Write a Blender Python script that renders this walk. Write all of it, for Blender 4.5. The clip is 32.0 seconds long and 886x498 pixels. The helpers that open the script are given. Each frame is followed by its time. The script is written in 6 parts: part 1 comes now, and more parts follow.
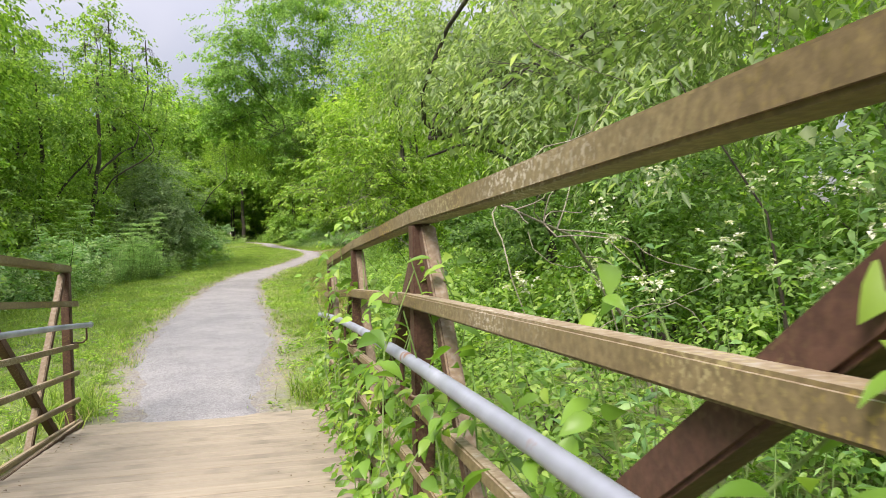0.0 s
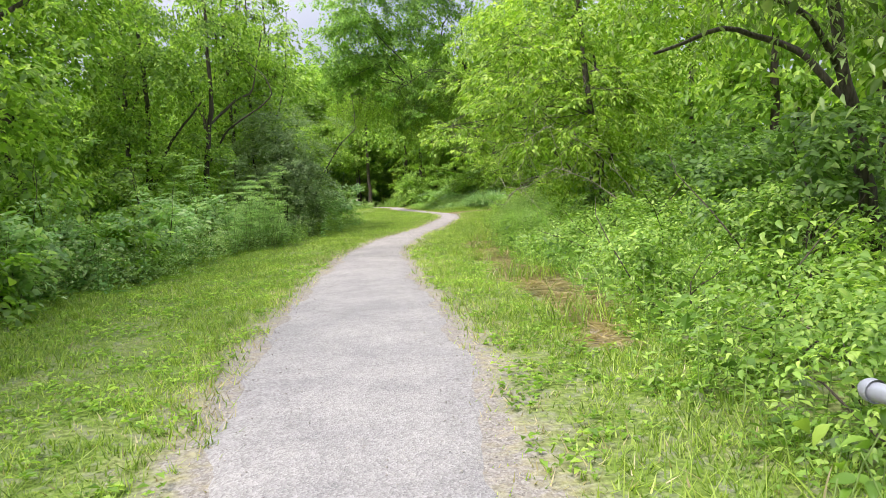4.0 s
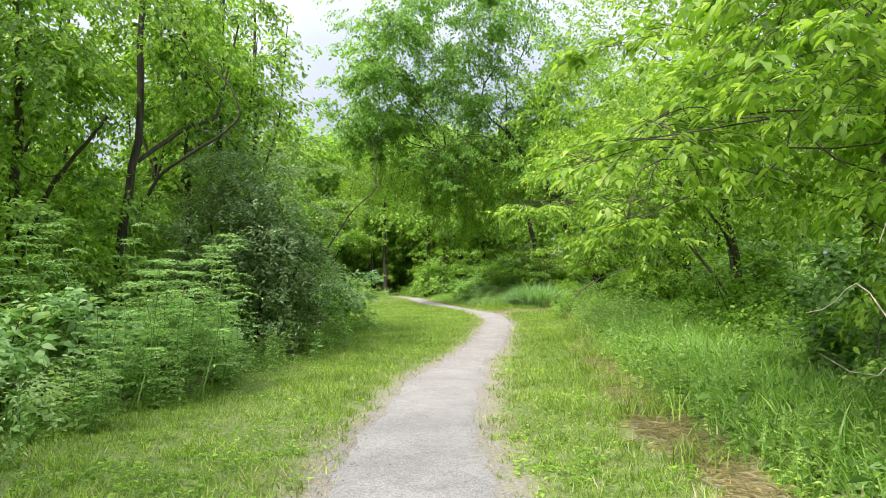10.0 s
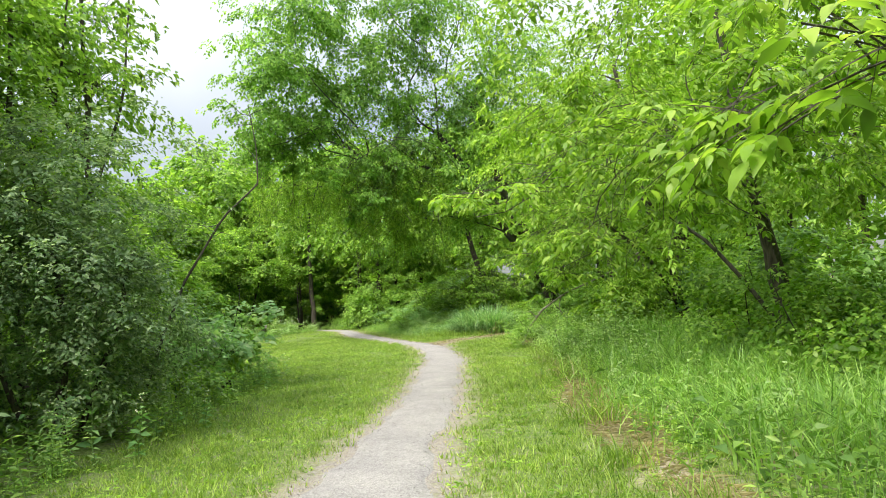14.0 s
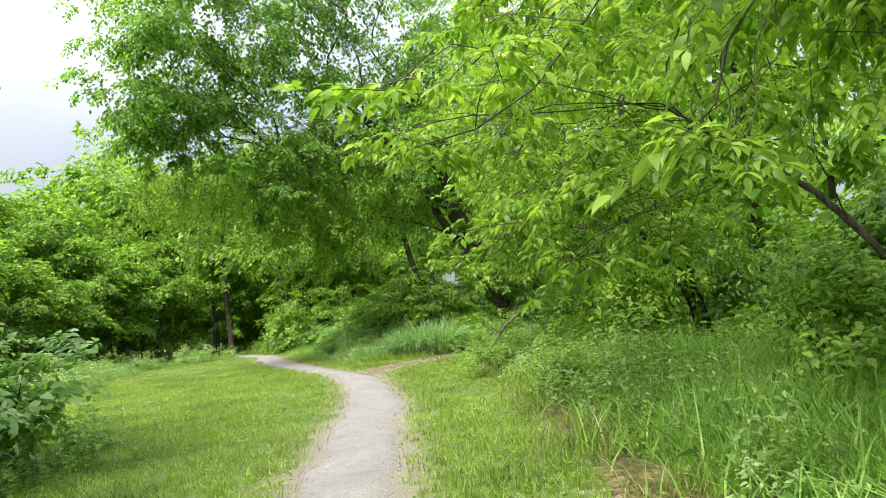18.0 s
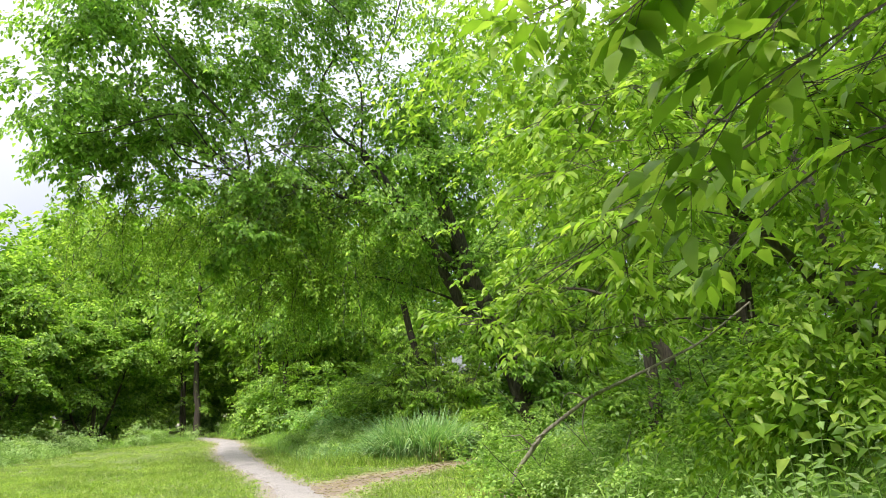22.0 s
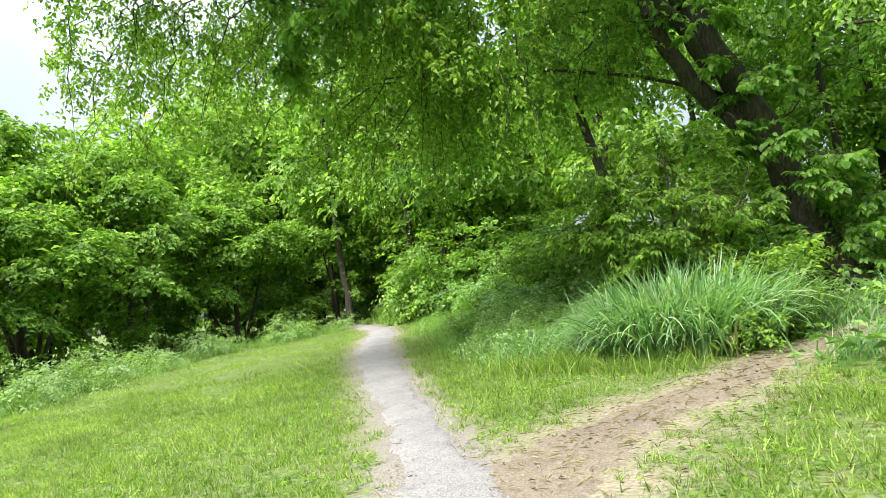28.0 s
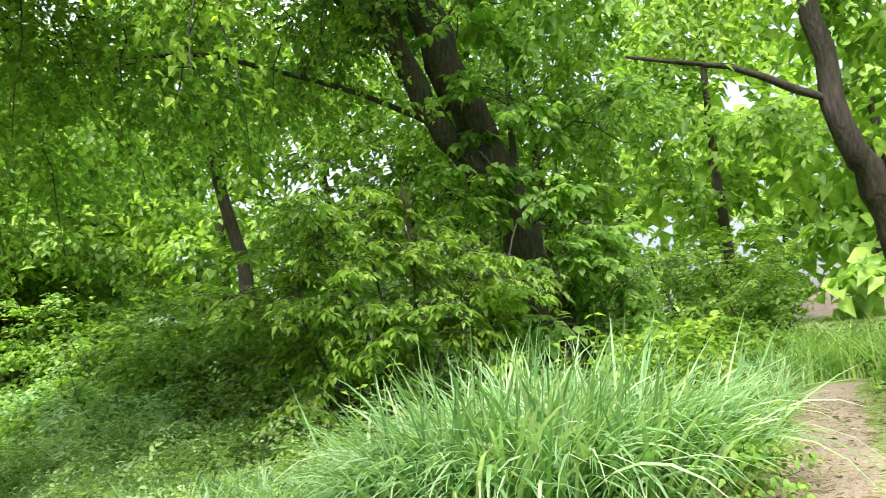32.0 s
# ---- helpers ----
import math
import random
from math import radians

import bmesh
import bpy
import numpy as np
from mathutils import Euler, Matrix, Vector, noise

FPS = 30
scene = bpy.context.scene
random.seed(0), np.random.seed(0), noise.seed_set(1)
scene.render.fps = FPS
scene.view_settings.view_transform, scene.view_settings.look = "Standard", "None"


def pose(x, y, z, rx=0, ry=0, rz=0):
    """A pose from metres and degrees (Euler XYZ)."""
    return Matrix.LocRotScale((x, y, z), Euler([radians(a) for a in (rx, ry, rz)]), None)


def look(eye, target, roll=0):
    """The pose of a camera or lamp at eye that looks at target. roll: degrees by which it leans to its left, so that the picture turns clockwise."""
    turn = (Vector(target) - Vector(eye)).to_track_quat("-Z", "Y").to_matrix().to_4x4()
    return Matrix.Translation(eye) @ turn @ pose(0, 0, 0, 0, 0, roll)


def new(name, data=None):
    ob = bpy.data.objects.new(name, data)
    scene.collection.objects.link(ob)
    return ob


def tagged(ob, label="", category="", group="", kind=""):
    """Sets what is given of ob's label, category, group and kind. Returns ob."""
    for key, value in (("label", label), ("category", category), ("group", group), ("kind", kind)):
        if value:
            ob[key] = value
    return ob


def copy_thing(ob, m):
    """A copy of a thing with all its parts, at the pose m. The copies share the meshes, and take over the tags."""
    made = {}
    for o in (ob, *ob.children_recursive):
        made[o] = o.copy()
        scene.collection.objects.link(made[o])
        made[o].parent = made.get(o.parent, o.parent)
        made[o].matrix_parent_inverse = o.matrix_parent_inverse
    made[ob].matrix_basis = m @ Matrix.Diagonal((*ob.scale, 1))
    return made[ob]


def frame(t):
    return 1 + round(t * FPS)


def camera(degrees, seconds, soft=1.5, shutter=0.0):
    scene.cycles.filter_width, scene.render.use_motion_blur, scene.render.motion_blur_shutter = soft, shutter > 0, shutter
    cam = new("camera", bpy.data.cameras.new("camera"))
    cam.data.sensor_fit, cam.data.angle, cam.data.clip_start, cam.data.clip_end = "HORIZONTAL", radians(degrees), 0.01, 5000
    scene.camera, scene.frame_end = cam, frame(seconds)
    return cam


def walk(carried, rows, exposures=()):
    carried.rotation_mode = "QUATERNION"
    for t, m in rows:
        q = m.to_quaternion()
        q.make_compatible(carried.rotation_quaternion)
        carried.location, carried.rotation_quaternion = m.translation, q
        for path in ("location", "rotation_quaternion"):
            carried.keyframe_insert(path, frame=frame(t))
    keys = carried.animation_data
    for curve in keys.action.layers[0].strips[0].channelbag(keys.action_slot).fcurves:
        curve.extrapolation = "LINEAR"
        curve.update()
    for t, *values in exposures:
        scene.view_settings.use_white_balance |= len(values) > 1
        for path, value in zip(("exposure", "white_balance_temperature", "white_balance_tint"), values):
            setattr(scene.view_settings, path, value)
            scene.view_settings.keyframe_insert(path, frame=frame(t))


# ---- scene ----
cam = camera(63.0, 32.0, soft=0.6, shutter=0.1)

PATH = [
    (0, (0.56, -6.302, 1.592), (1.016, -4.356, 1.52), -0.9),
    (0.5, (0.437, -5.679, 1.539), (0.685, -3.701, 1.38), -2.3),
    (1, (0.31, -5.062, 1.515), (0.31, -3.075, 1.286), -3.9),
    (1.5, (0.243, -4.484, 1.477), (0.156, -2.501, 1.232), -4.0),
    (2, (0.252, -3.849, 1.436), (0.215, -1.86, 1.226), -3.3),
    (2.5, (0.201, -3.181, 1.388), (0.189, -1.189, 1.214), -3.3),
    (3, (0.131, -2.547, 1.349), (0.147, -0.554, 1.184), -3.2),
    (3.5, (0.03, -1.905, 1.297), (0.088, 0.088, 1.139), -2.9),
    (4, (0.009, -1.209, 1.242), (0.135, 0.781, 1.081), -2.8),
    (4.5, (-0.026, -0.528, 1.201), (0.193, 1.454, 1.053), -2.8),
    (6.5, (-0.046, 2.609, 1.125), (0.329, 4.572, 1.028), -1.8),
    (7, (-0.077, 3.463, 1.193), (0.229, 5.439, 1.135), -1.7),
    (7.5, (-0.131, 4.222, 1.265), (0.026, 6.216, 1.24), -2.3),
    (8, (-0.206, 4.913, 1.277), (-0.128, 6.911, 1.249), -3.2),
    (8.5, (-0.257, 5.632, 1.318), (-0.178, 7.63, 1.302), -2.5),
    (9, (-0.373, 6.412, 1.424), (-0.312, 8.411, 1.451), -1.2),
    (9.5, (-0.458, 7.113, 1.472), (-0.385, 9.111, 1.528), -0.5),
    (10, (-0.546, 7.75, 1.475), (-0.444, 9.746, 1.553), -0.4),
    (10.5, (-0.557, 8.387, 1.474), (-0.419, 10.38, 1.577), -0.7),
    (11, (-0.56, 9.051, 1.487), (-0.424, 11.041, 1.63), -1.0),
    (11.5, (-0.515, 9.682, 1.494), (-0.39, 11.671, 1.663), -1.1),
    (12, (-0.403, 10.357, 1.513), (-0.284, 12.346, 1.692), -0.9),
    (12.5, (-0.257, 11.028, 1.52), (-0.118, 13.016, 1.689), -1.1),
    (13, (-0.109, 11.675, 1.487), (0.072, 13.661, 1.647), -1.5),
    (13.5, (-0.009, 12.266, 1.433), (0.217, 14.247, 1.584), -2.5),
    (14, (0.044, 12.86, 1.421), (0.322, 14.835, 1.566), -4.0),
    (14.5, (0.072, 13.497, 1.428), (0.374, 15.468, 1.576), -5.8),
    (16.5, (0.58, 16.15, 1.383), (0.737, 18.125, 1.661), -4.2),
    (17, (0.71, 16.818, 1.395), (0.941, 18.796, 1.574), -6.2),
    (17.5, (0.872, 17.519, 1.398), (1.138, 19.495, 1.56), -2.8),
    (18, (0.989, 18.263, 1.423), (1.44, 20.204, 1.591), -6.3),
    (18.5, (1.127, 18.97, 1.446), (1.507, 20.929, 1.58), -5.9),
    (19, (1.318, 19.671, 1.46), (1.782, 21.606, 1.66), -6.4),
    (19.5, (1.488, 20.34, 1.476), (1.934, 22.279, 1.68), -5.1),
    (20, (1.672, 21.075, 1.499), (2.203, 22.989, 1.727), -5.3),
    (20.5, (1.869, 21.82, 1.512), (2.396, 23.73, 1.788), -5.1),
    (21, (2.012, 22.649, 1.487), (2.493, 24.563, 1.81), -4.6),
    (21.5, (2.216, 23.353, 1.493), (2.655, 25.268, 1.868), -4.1),
    (22, (2.371, 24.069, 1.474), (2.804, 25.98, 1.877), -2.9),
    (22.5, (2.448, 24.826, 1.441), (2.879, 26.75, 1.77), -5.5),
    (23, (2.496, 25.592, 1.405), (2.702, 27.579, 1.494), -6.2),
    (23.5, (2.595, 26.307, 1.42), (2.953, 28.267, 1.6), -7.1),
    (24, (2.62, 27.022, 1.406), (2.796, 29.013, 1.481), -4.8),
    (24.5, (2.662, 27.694, 1.436), (2.906, 29.673, 1.581), -7.3),
    (26.5, (2.756, 30.57, 1.42), (2.872, 32.563, 1.545), -7.0),
    (27, (2.778, 31.297, 1.431), (2.876, 33.291, 1.55), -7.6),
    (27.5, (2.762, 32.013, 1.41), (2.795, 34.01, 1.504), -8.3),
    (28, (2.782, 32.673, 1.392), (2.765, 34.671, 1.482), -8.7),
    (28.5, (2.747, 33.432, 1.402), (2.717, 35.429, 1.504), -8.7),
    (29, (2.692, 34.174, 1.379), (2.695, 36.171, 1.498), -8.8),
    (29.5, (2.634, 34.949, 1.408), (2.692, 36.944, 1.544), -8.7),
    (30, (2.565, 35.698, 1.381), (2.705, 37.688, 1.533), -8.3),
    (30.5, (2.484, 36.433, 1.35), (2.738, 38.41, 1.512), -7.6),
    (31, (2.415, 37.162, 1.318), (2.844, 39.107, 1.494), -6.7),
    (31.5, (2.452, 37.886, 1.313), (3.167, 39.742, 1.527), -5.9),
    (32, (2.498, 38.608, 1.292), (3.605, 40.256, 1.535), -6.6),
]
walk(cam, [(t, look(eye, target, roll)) for t, eye, target, roll in PATH], [(0, 1.04, 6650, 20), (2.5, 1.14, 6600, 20), (6, 1.2, 6500, 17), (9, 1.22, 6500, 14), (14, 1.22, 6600, 9), (17, 1.18, 6500, 10), (21, 1.28, 6600, 15), (24, 1.26, 6550, 15), (28, 1.4, 6250, 11), (31, 1.52, 6300, 15), (32, 1.7, 6350, 17)])

# ---- world, sun, exposure ----

world = bpy.data.worlds.new("sky")
scene.world = world
world.use_nodes = True
wn, wl = world.node_tree.nodes, world.node_tree.links
wn.clear()
w_out = wn.new("ShaderNodeOutputWorld")
w_sky = wn.new("ShaderNodeTexSky")
w_sky.sky_type, w_sky.sun_disc = "NISHITA", False
SUN_EL, SUN_AZ = radians(52), radians(-134)
w_sky.sun_elevation, w_sky.sun_rotation = SUN_EL, SUN_AZ
w_bg = wn.new("ShaderNodeBackground")
w_bg.inputs[1].default_value = 0.12
w_cloud = wn.new("ShaderNodeBackground")
w_noise = wn.new("ShaderNodeTexNoise")
w_noise.inputs["Scale"].default_value, w_noise.inputs["Detail"].default_value = 2.2, 5
w_ramp = wn.new("ShaderNodeValToRGB")
w_ramp.color_ramp.elements[0].position, w_ramp.color_ramp.elements[0].color = 0.35, (0.55, 0.60, 0.68, 1)
w_ramp.color_ramp.elements[1].position, w_ramp.color_ramp.elements[1].color = 0.6, (0.80, 0.82, 0.86, 1)
# overcast: the zenith is several times as bright as the horizon
w_co, w_sep, w_up = wn.new("ShaderNodeTexCoord"), wn.new("ShaderNodeSeparateXYZ"), wn.new("ShaderNodeMath")
w_up.operation = "MULTIPLY_ADD"
w_up.inputs[1].default_value, w_up.inputs[2].default_value = 1.55, 0.11
wl.new(w_co.outputs["Generated"], w_sep.inputs[0])
wl.new(w_sep.outputs[2], w_up.inputs[0])
wl.new(w_up.outputs[0], w_cloud.inputs[1])
w_mix = wn.new("ShaderNodeMixShader")
w_mix.inputs[0].default_value = 0.82
wl.new(w_noise.outputs[0], w_ramp.inputs[0])
wl.new(w_ramp.outputs[0], w_cloud.inputs[0])
wl.new(w_sky.outputs[0], w_bg.inputs[0])
wl.new(w_bg.outputs[0], w_mix.inputs[1])
wl.new(w_cloud.outputs[0], w_mix.inputs[2])
wl.new(w_mix.outputs[0], w_out.inputs[0])
sun = new("sun", bpy.data.lights.new("sun", "SUN"))
sun.data.energy, sun.data.angle, sun.data.color = 3.1, radians(24), (1.0, 0.95, 0.86)
sun_dir = Vector((math.sin(SUN_AZ) * math.cos(SUN_EL), math.cos(SUN_AZ) * math.cos(SUN_EL), math.sin(SUN_EL)))
sun.matrix_world = look(sun_dir * 60, (0, 0, 0))

# ---- materials ----
def mat(name):
    m = bpy.data.materials.new(name)
    m.use_nodes = True
    n, l = m.node_tree.nodes, m.node_tree.links
    return m, n, l, n["Principled BSDF"]


def ramp(n, stops):
    r = n.new("ShaderNodeValToRGB")
    while len(r.color_ramp.elements) < len(stops):
        r.color_ramp.elements.new(0.5)
    for e, (p, c) in zip(r.color_ramp.elements, stops):
        e.position, e.color = p, (*c, 1)
    return r


def tex(n, l, kind, scale, detail=4, coords="Object", stretch=(1, 1, 1)):
    c = n.new("ShaderNodeTexCoord")
    mp = n.new("ShaderNodeMapping")
    mp.inputs["Scale"].default_value = stretch
    l.new(c.outputs[coords], mp.inputs[0])
    t = n.new(kind)
    t.inputs["Scale"].default_value = scale
    if kind == "ShaderNodeTexNoise":
        t.inputs["Detail"].default_value = detail
    l.new(mp.outputs[0], t.inputs[0])
    return t


def bump(n, l, b, source, strength, distance=0.01):
    bp = n.new("ShaderNodeBump")
    bp.inputs["Strength"].default_value, bp.inputs["Distance"].default_value = strength, distance
    l.new(source, bp.inputs["Height"])
    l.new(bp.outputs[0], b.inputs["Normal"])
    return bp


def mix_color(n, l, fac, a, b, blend="MIX"):
    m = n.new("ShaderNodeMix")
    m.data_type, m.blend_type = "RGBA", blend
    for value, sock in ((fac, m.inputs[0]), (a, m.inputs[6]), (b, m.inputs[7])):
        if isinstance(value, (int, float)):
            sock.default_value = value
        elif isinstance(value, tuple):
            sock.default_value = (*value, 1)
        else:
            l.new(value, sock)
    return m.outputs[2]


def leaf_material(name, dark, mid, light, through_light=0.42, gloss=0.42):
    """Leaves: each leaf its own green, light shining through the blade."""
    m, n, l, b = mat(name)
    geo = n.new("ShaderNodeNewGeometry")
    r = ramp(n, [(0.0, dark), (0.55, mid), (1.0, light)])
    l.new(geo.outputs["Random Per Island"], r.inputs[0])
    patch = tex(n, l, "ShaderNodeTexNoise", 0.7, 3)
    pr = ramp(n, [(0.3, (0.62, 0.66, 0.6)), (0.7, (1.25, 1.2, 1.1))])
    l.new(patch.outputs[0], pr.inputs[0])
    col = mix_color(n, l, 0.8, r.outputs[0], pr.outputs[0], "MULTIPLY")
    small = tex(n, l, "ShaderNodeTexNoise", 5.0, 3)
    sr = ramp(n, [(0.35, (0.72, 0.76, 0.7)), (0.65, (1.2, 1.16, 1.1))])
    l.new(small.outputs[0], sr.inputs[0])
    col = mix_color(n, l, 0.8, col, sr.outputs[0], "MULTIPLY")
    l.new(col, b.inputs["Base Color"])
    b.inputs["Roughness"].default_value = gloss
    b.inputs["Specular IOR Level"].default_value = 0.35
    tr = n.new("ShaderNodeBsdfTranslucent")
    warm = mix_color(n, l, 1.0, col, (1.35, 1.45, 0.68), "MULTIPLY")
    l.new(warm, tr.inputs[0])
    mx = n.new("ShaderNodeMixShader")
    mx.inputs[0].default_value = through_light
    l.new(b.outputs[0], mx.inputs[1])
    l.new(tr.outputs[0], mx.inputs[2])
    l.new(mx.outputs[0], n["Material Output"].inputs[0])
    return m


LEAF_ELDER = leaf_material("leaf_box_elder", (0.114, 0.225, 0.037), (0.208, 0.375, 0.061), (0.401, 0.562, 0.138), 0.52)
LEAF_BRIGHT = leaf_material("leaf_bright", (0.13, 0.25, 0.03), (0.225, 0.385, 0.052), (0.42, 0.56, 0.13), 0.52)
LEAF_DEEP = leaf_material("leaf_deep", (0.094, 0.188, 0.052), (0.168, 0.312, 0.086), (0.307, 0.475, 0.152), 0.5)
LEAF_WILLOW = leaf_material("leaf_willow", (0.13, 0.205, 0.085), (0.23, 0.335, 0.15), (0.39, 0.48, 0.27), 0.5)
LEAF_VERGE = leaf_material("leaf_verge", (0.122, 0.244, 0.044), (0.22, 0.384, 0.079), (0.403, 0.561, 0.159), 0.45)
LEAF_DULL = leaf_material("leaf_dull", (0.098, 0.172, 0.075), (0.19, 0.305, 0.144), (0.391, 0.494, 0.31), 0.4)
LEAF_BLUE = leaf_material("leaf_blue_green", (0.122, 0.253, 0.095), (0.204, 0.392, 0.154), (0.352, 0.543, 0.244), 0.45)
LEAF_VINE = leaf_material("leaf_vine", (0.0803, 0.18, 0.0276), (0.161, 0.31, 0.0453), (0.3, 0.45, 0.0866), 0.42, 0.38)
GRASS_LAWN = leaf_material("grass_lawn", (0.105, 0.19, 0.027), (0.24, 0.37, 0.065), (0.43, 0.53, 0.15), 0.45)
GRASS_DRY = leaf_material("grass_dry", (0.28, 0.24, 0.145), (0.4, 0.35, 0.24), (0.51, 0.46, 0.34), 0.3)
GRASS_TALL = leaf_material("grass_tall", (0.151, 0.302, 0.067), (0.274, 0.47, 0.112), (0.437, 0.616, 0.213), 0.45)
GRASS_REED = leaf_material("grass_reed", (0.143, 0.291, 0.123), (0.263, 0.459, 0.216), (0.503, 0.62, 0.428), 0.42)
LEAF_FERN = leaf_material("leaf_feathery", (0.185, 0.333, 0.131), (0.314, 0.532, 0.226), (0.513, 0.64, 0.383), 0.45)
LEAF_PALE = leaf_material("leaf_pale", (0.227, 0.358, 0.137), (0.36, 0.526, 0.23), (0.528, 0.64, 0.374), 0.5)
LEAF_MAPLE = leaf_material("leaf_maple", (0.115, 0.232, 0.052), (0.205, 0.38, 0.085), (0.36, 0.53, 0.16), 0.62)
LEAF_DEAD = leaf_material("leaf_dead", (0.09, 0.065, 0.04), (0.16, 0.115, 0.07), (0.25, 0.19, 0.12), 0.1, 0.8)
FLOWER_WHITE = leaf_material("flower_white", (0.6, 0.6, 0.55), (0.75, 0.75, 0.7), (0.85, 0.85, 0.8), 0.3)


def bark_material(name, dark, light, scale=26):
    m, n, l, b = mat(name)
    t = tex(n, l, "ShaderNodeTexNoise", scale, 6, stretch=(1, 1, 0.14))
    r = ramp(n, [(0.3, dark), (0.7, light)])
    l.new(t.outputs[0], r.inputs[0])
    big = tex(n, l, "ShaderNodeTexNoise", 1.7, 3)
    gr = ramp(n, [(0.45, (1, 1, 1)), (0.75, (0.75, 0.95, 0.6))])
    l.new(big.outputs[0], gr.inputs[0])
    l.new(mix_color(n, l, 1.0, r.outputs[0], gr.outputs[0], "MULTIPLY"), b.inputs["Base Color"])
    b.inputs["Roughness"].default_value = 0.9
    bump(n, l, b, t.outputs[0], 0.9, 0.03)
    return m


BARK = bark_material("bark_grey_brown", (0.022, 0.018, 0.014), (0.105, 0.09, 0.072))
BARK_DARK = bark_material("bark_dark", (0.025, 0.02, 0.016), (0.085, 0.068, 0.055))
TWIG = bark_material("twig_pale", (0.17, 0.145, 0.115), (0.36, 0.32, 0.265), 30)
STEM = bark_material("stem_green", (0.12, 0.2, 0.05), (0.22, 0.32, 0.10), 25)


def ground_material():
    m, n, l, b = mat("ground_turf")
    a = n.new("ShaderNodeAttribute")
    a.attribute_name = "wear"
    fine = tex(n, l, "ShaderNodeTexNoise", 28, 6)
    mid = tex(n, l, "ShaderNodeTexNoise", 2.3, 5)
    green = ramp(n, [(0.3, (0.055, 0.092, 0.017)), (0.5, (0.11, 0.172, 0.032)), (0.72, (0.195, 0.268, 0.06))])
    l.new(fine.outputs[0], green.inputs[0])
    straw = ramp(n, [(0.3, (0.21, 0.17, 0.11)), (0.5, (0.335, 0.283, 0.198)), (0.75, (0.44, 0.39, 0.295))])
    l.new(fine.outputs[0], straw.inputs[0])
    add = n.new("ShaderNodeMath")
    add.operation = "MULTIPLY_ADD"
    add.inputs[1].default_value, add.inputs[2].default_value = 1.5, -0.75
    l.new(mid.outputs[0], add.inputs[0])
    tot = n.new("ShaderNodeMath")
    l.new(add.outputs[0], tot.inputs[0])
    l.new(a.outputs["Fac"], tot.inputs[1])
    tot.use_clamp = True
    turf = mix_color(n, l, tot.outputs[0], green.outputs[0], straw.outputs[0])
    a2 = n.new("ShaderNodeAttribute")
    a2.attribute_name = "gravel"
    spill = tex(n, l, "ShaderNodeTexNoise", 9, 8)
    sp = n.new("ShaderNodeMath")
    sp.operation = "MULTIPLY_ADD"
    sp.inputs[1].default_value, sp.inputs[2].default_value = 2.6, -1.3
    l.new(spill.outputs[0], sp.inputs[0])
    st = n.new("ShaderNodeMath")
    st.use_clamp = True
    l.new(sp.outputs[0], st.inputs[0])
    l.new(a2.outputs["Fac"], st.inputs[1])
    grit = tex(n, l, "ShaderNodeTexVoronoi", 90)
    gr = ramp(n, [(0.0, (0.14, 0.127, 0.115)), (0.5, (0.22, 0.21, 0.197)), (1.0, (0.32, 0.31, 0.295))])
    l.new(grit.outputs["Color"], gr.inputs[0])
    co, sep, span = n.new("ShaderNodeTexCoord"), n.new("ShaderNodeSeparateXYZ"), n.new("ShaderNodeMapRange")
    l.new(co.outputs["Object"], sep.inputs[0])
    l.new(sep.outputs[1], span.inputs[0])
    span.inputs[1].default_value, span.inputs[2].default_value = 6.0, 22.0
    grit_col = mix_color(n, l, span.outputs[0], gr.outputs[0], mix_color(n, l, 1.0, gr.outputs[0], (1.18, 1.11, 1.06), "MULTIPLY"))
    l.new(mix_color(n, l, st.outputs[0], turf, grit_col), b.inputs["Base Color"])
    b.inputs["Roughness"].default_value = 0.95
    b.inputs["Specular IOR Level"].default_value = 0.1
    bump(n, l, b, fine.outputs[0], 0.8, 0.03)
    return m


def gravel_material(name, tones, scale=90, far_tint=None):
    m, n, l, b = mat(name)
    fine = tex(n, l, "ShaderNodeTexVoronoi", scale)
    r = ramp(n, [(0.0, tones[0]), (0.5, tones[1]), (1.0, tones[2])])
    l.new(fine.outputs["Color"], r.inputs[0])
    big = tex(n, l, "ShaderNodeTexNoise", 1.3, 6)
    br = ramp(n, [(0.35, (0.86, 0.855, 0.86)), (0.65, (1.06, 1.05, 1.03))])
    l.new(big.outputs[0], br.inputs[0])
    patch = tex(n, l, "ShaderNodeTexNoise", 6.0, 8)
    pr = ramp(n, [(0.36, (0.93, 0.93, 0.935)), (0.66, (1.05, 1.05, 1.045))])
    l.new(patch.outputs[0], pr.inputs[0])
    c = mix_color(n, l, 1.0, r.outputs[0], br.outputs[0], "MULTIPLY")
    c = mix_color(n, l, 1.0, c, pr.outputs[0], "MULTIPLY")
    if far_tint:
        # the gravel turns from grey near the bridge to pinkish farther on
        co, sep, span = n.new("ShaderNodeTexCoord"), n.new("ShaderNodeSeparateXYZ"), n.new("ShaderNodeMapRange")
        l.new(co.outputs["Object"], sep.inputs[0])
        l.new(sep.outputs[1], span.inputs[0])
        span.inputs[1].default_value, span.inputs[2].default_value = 6.0, 22.0
        c = mix_color(n, l, span.outputs[0], c, mix_color(n, l, 1.0, c, far_tint, "MULTIPLY"))
    l.new(c, b.inputs["Base Color"])
    b.inputs["Roughness"].default_value = 0.93
    b.inputs["Specular IOR Level"].default_value = 0.2
    bump(n, l, b, fine.outputs["Distance"], 0.5, 0.01)
    return m


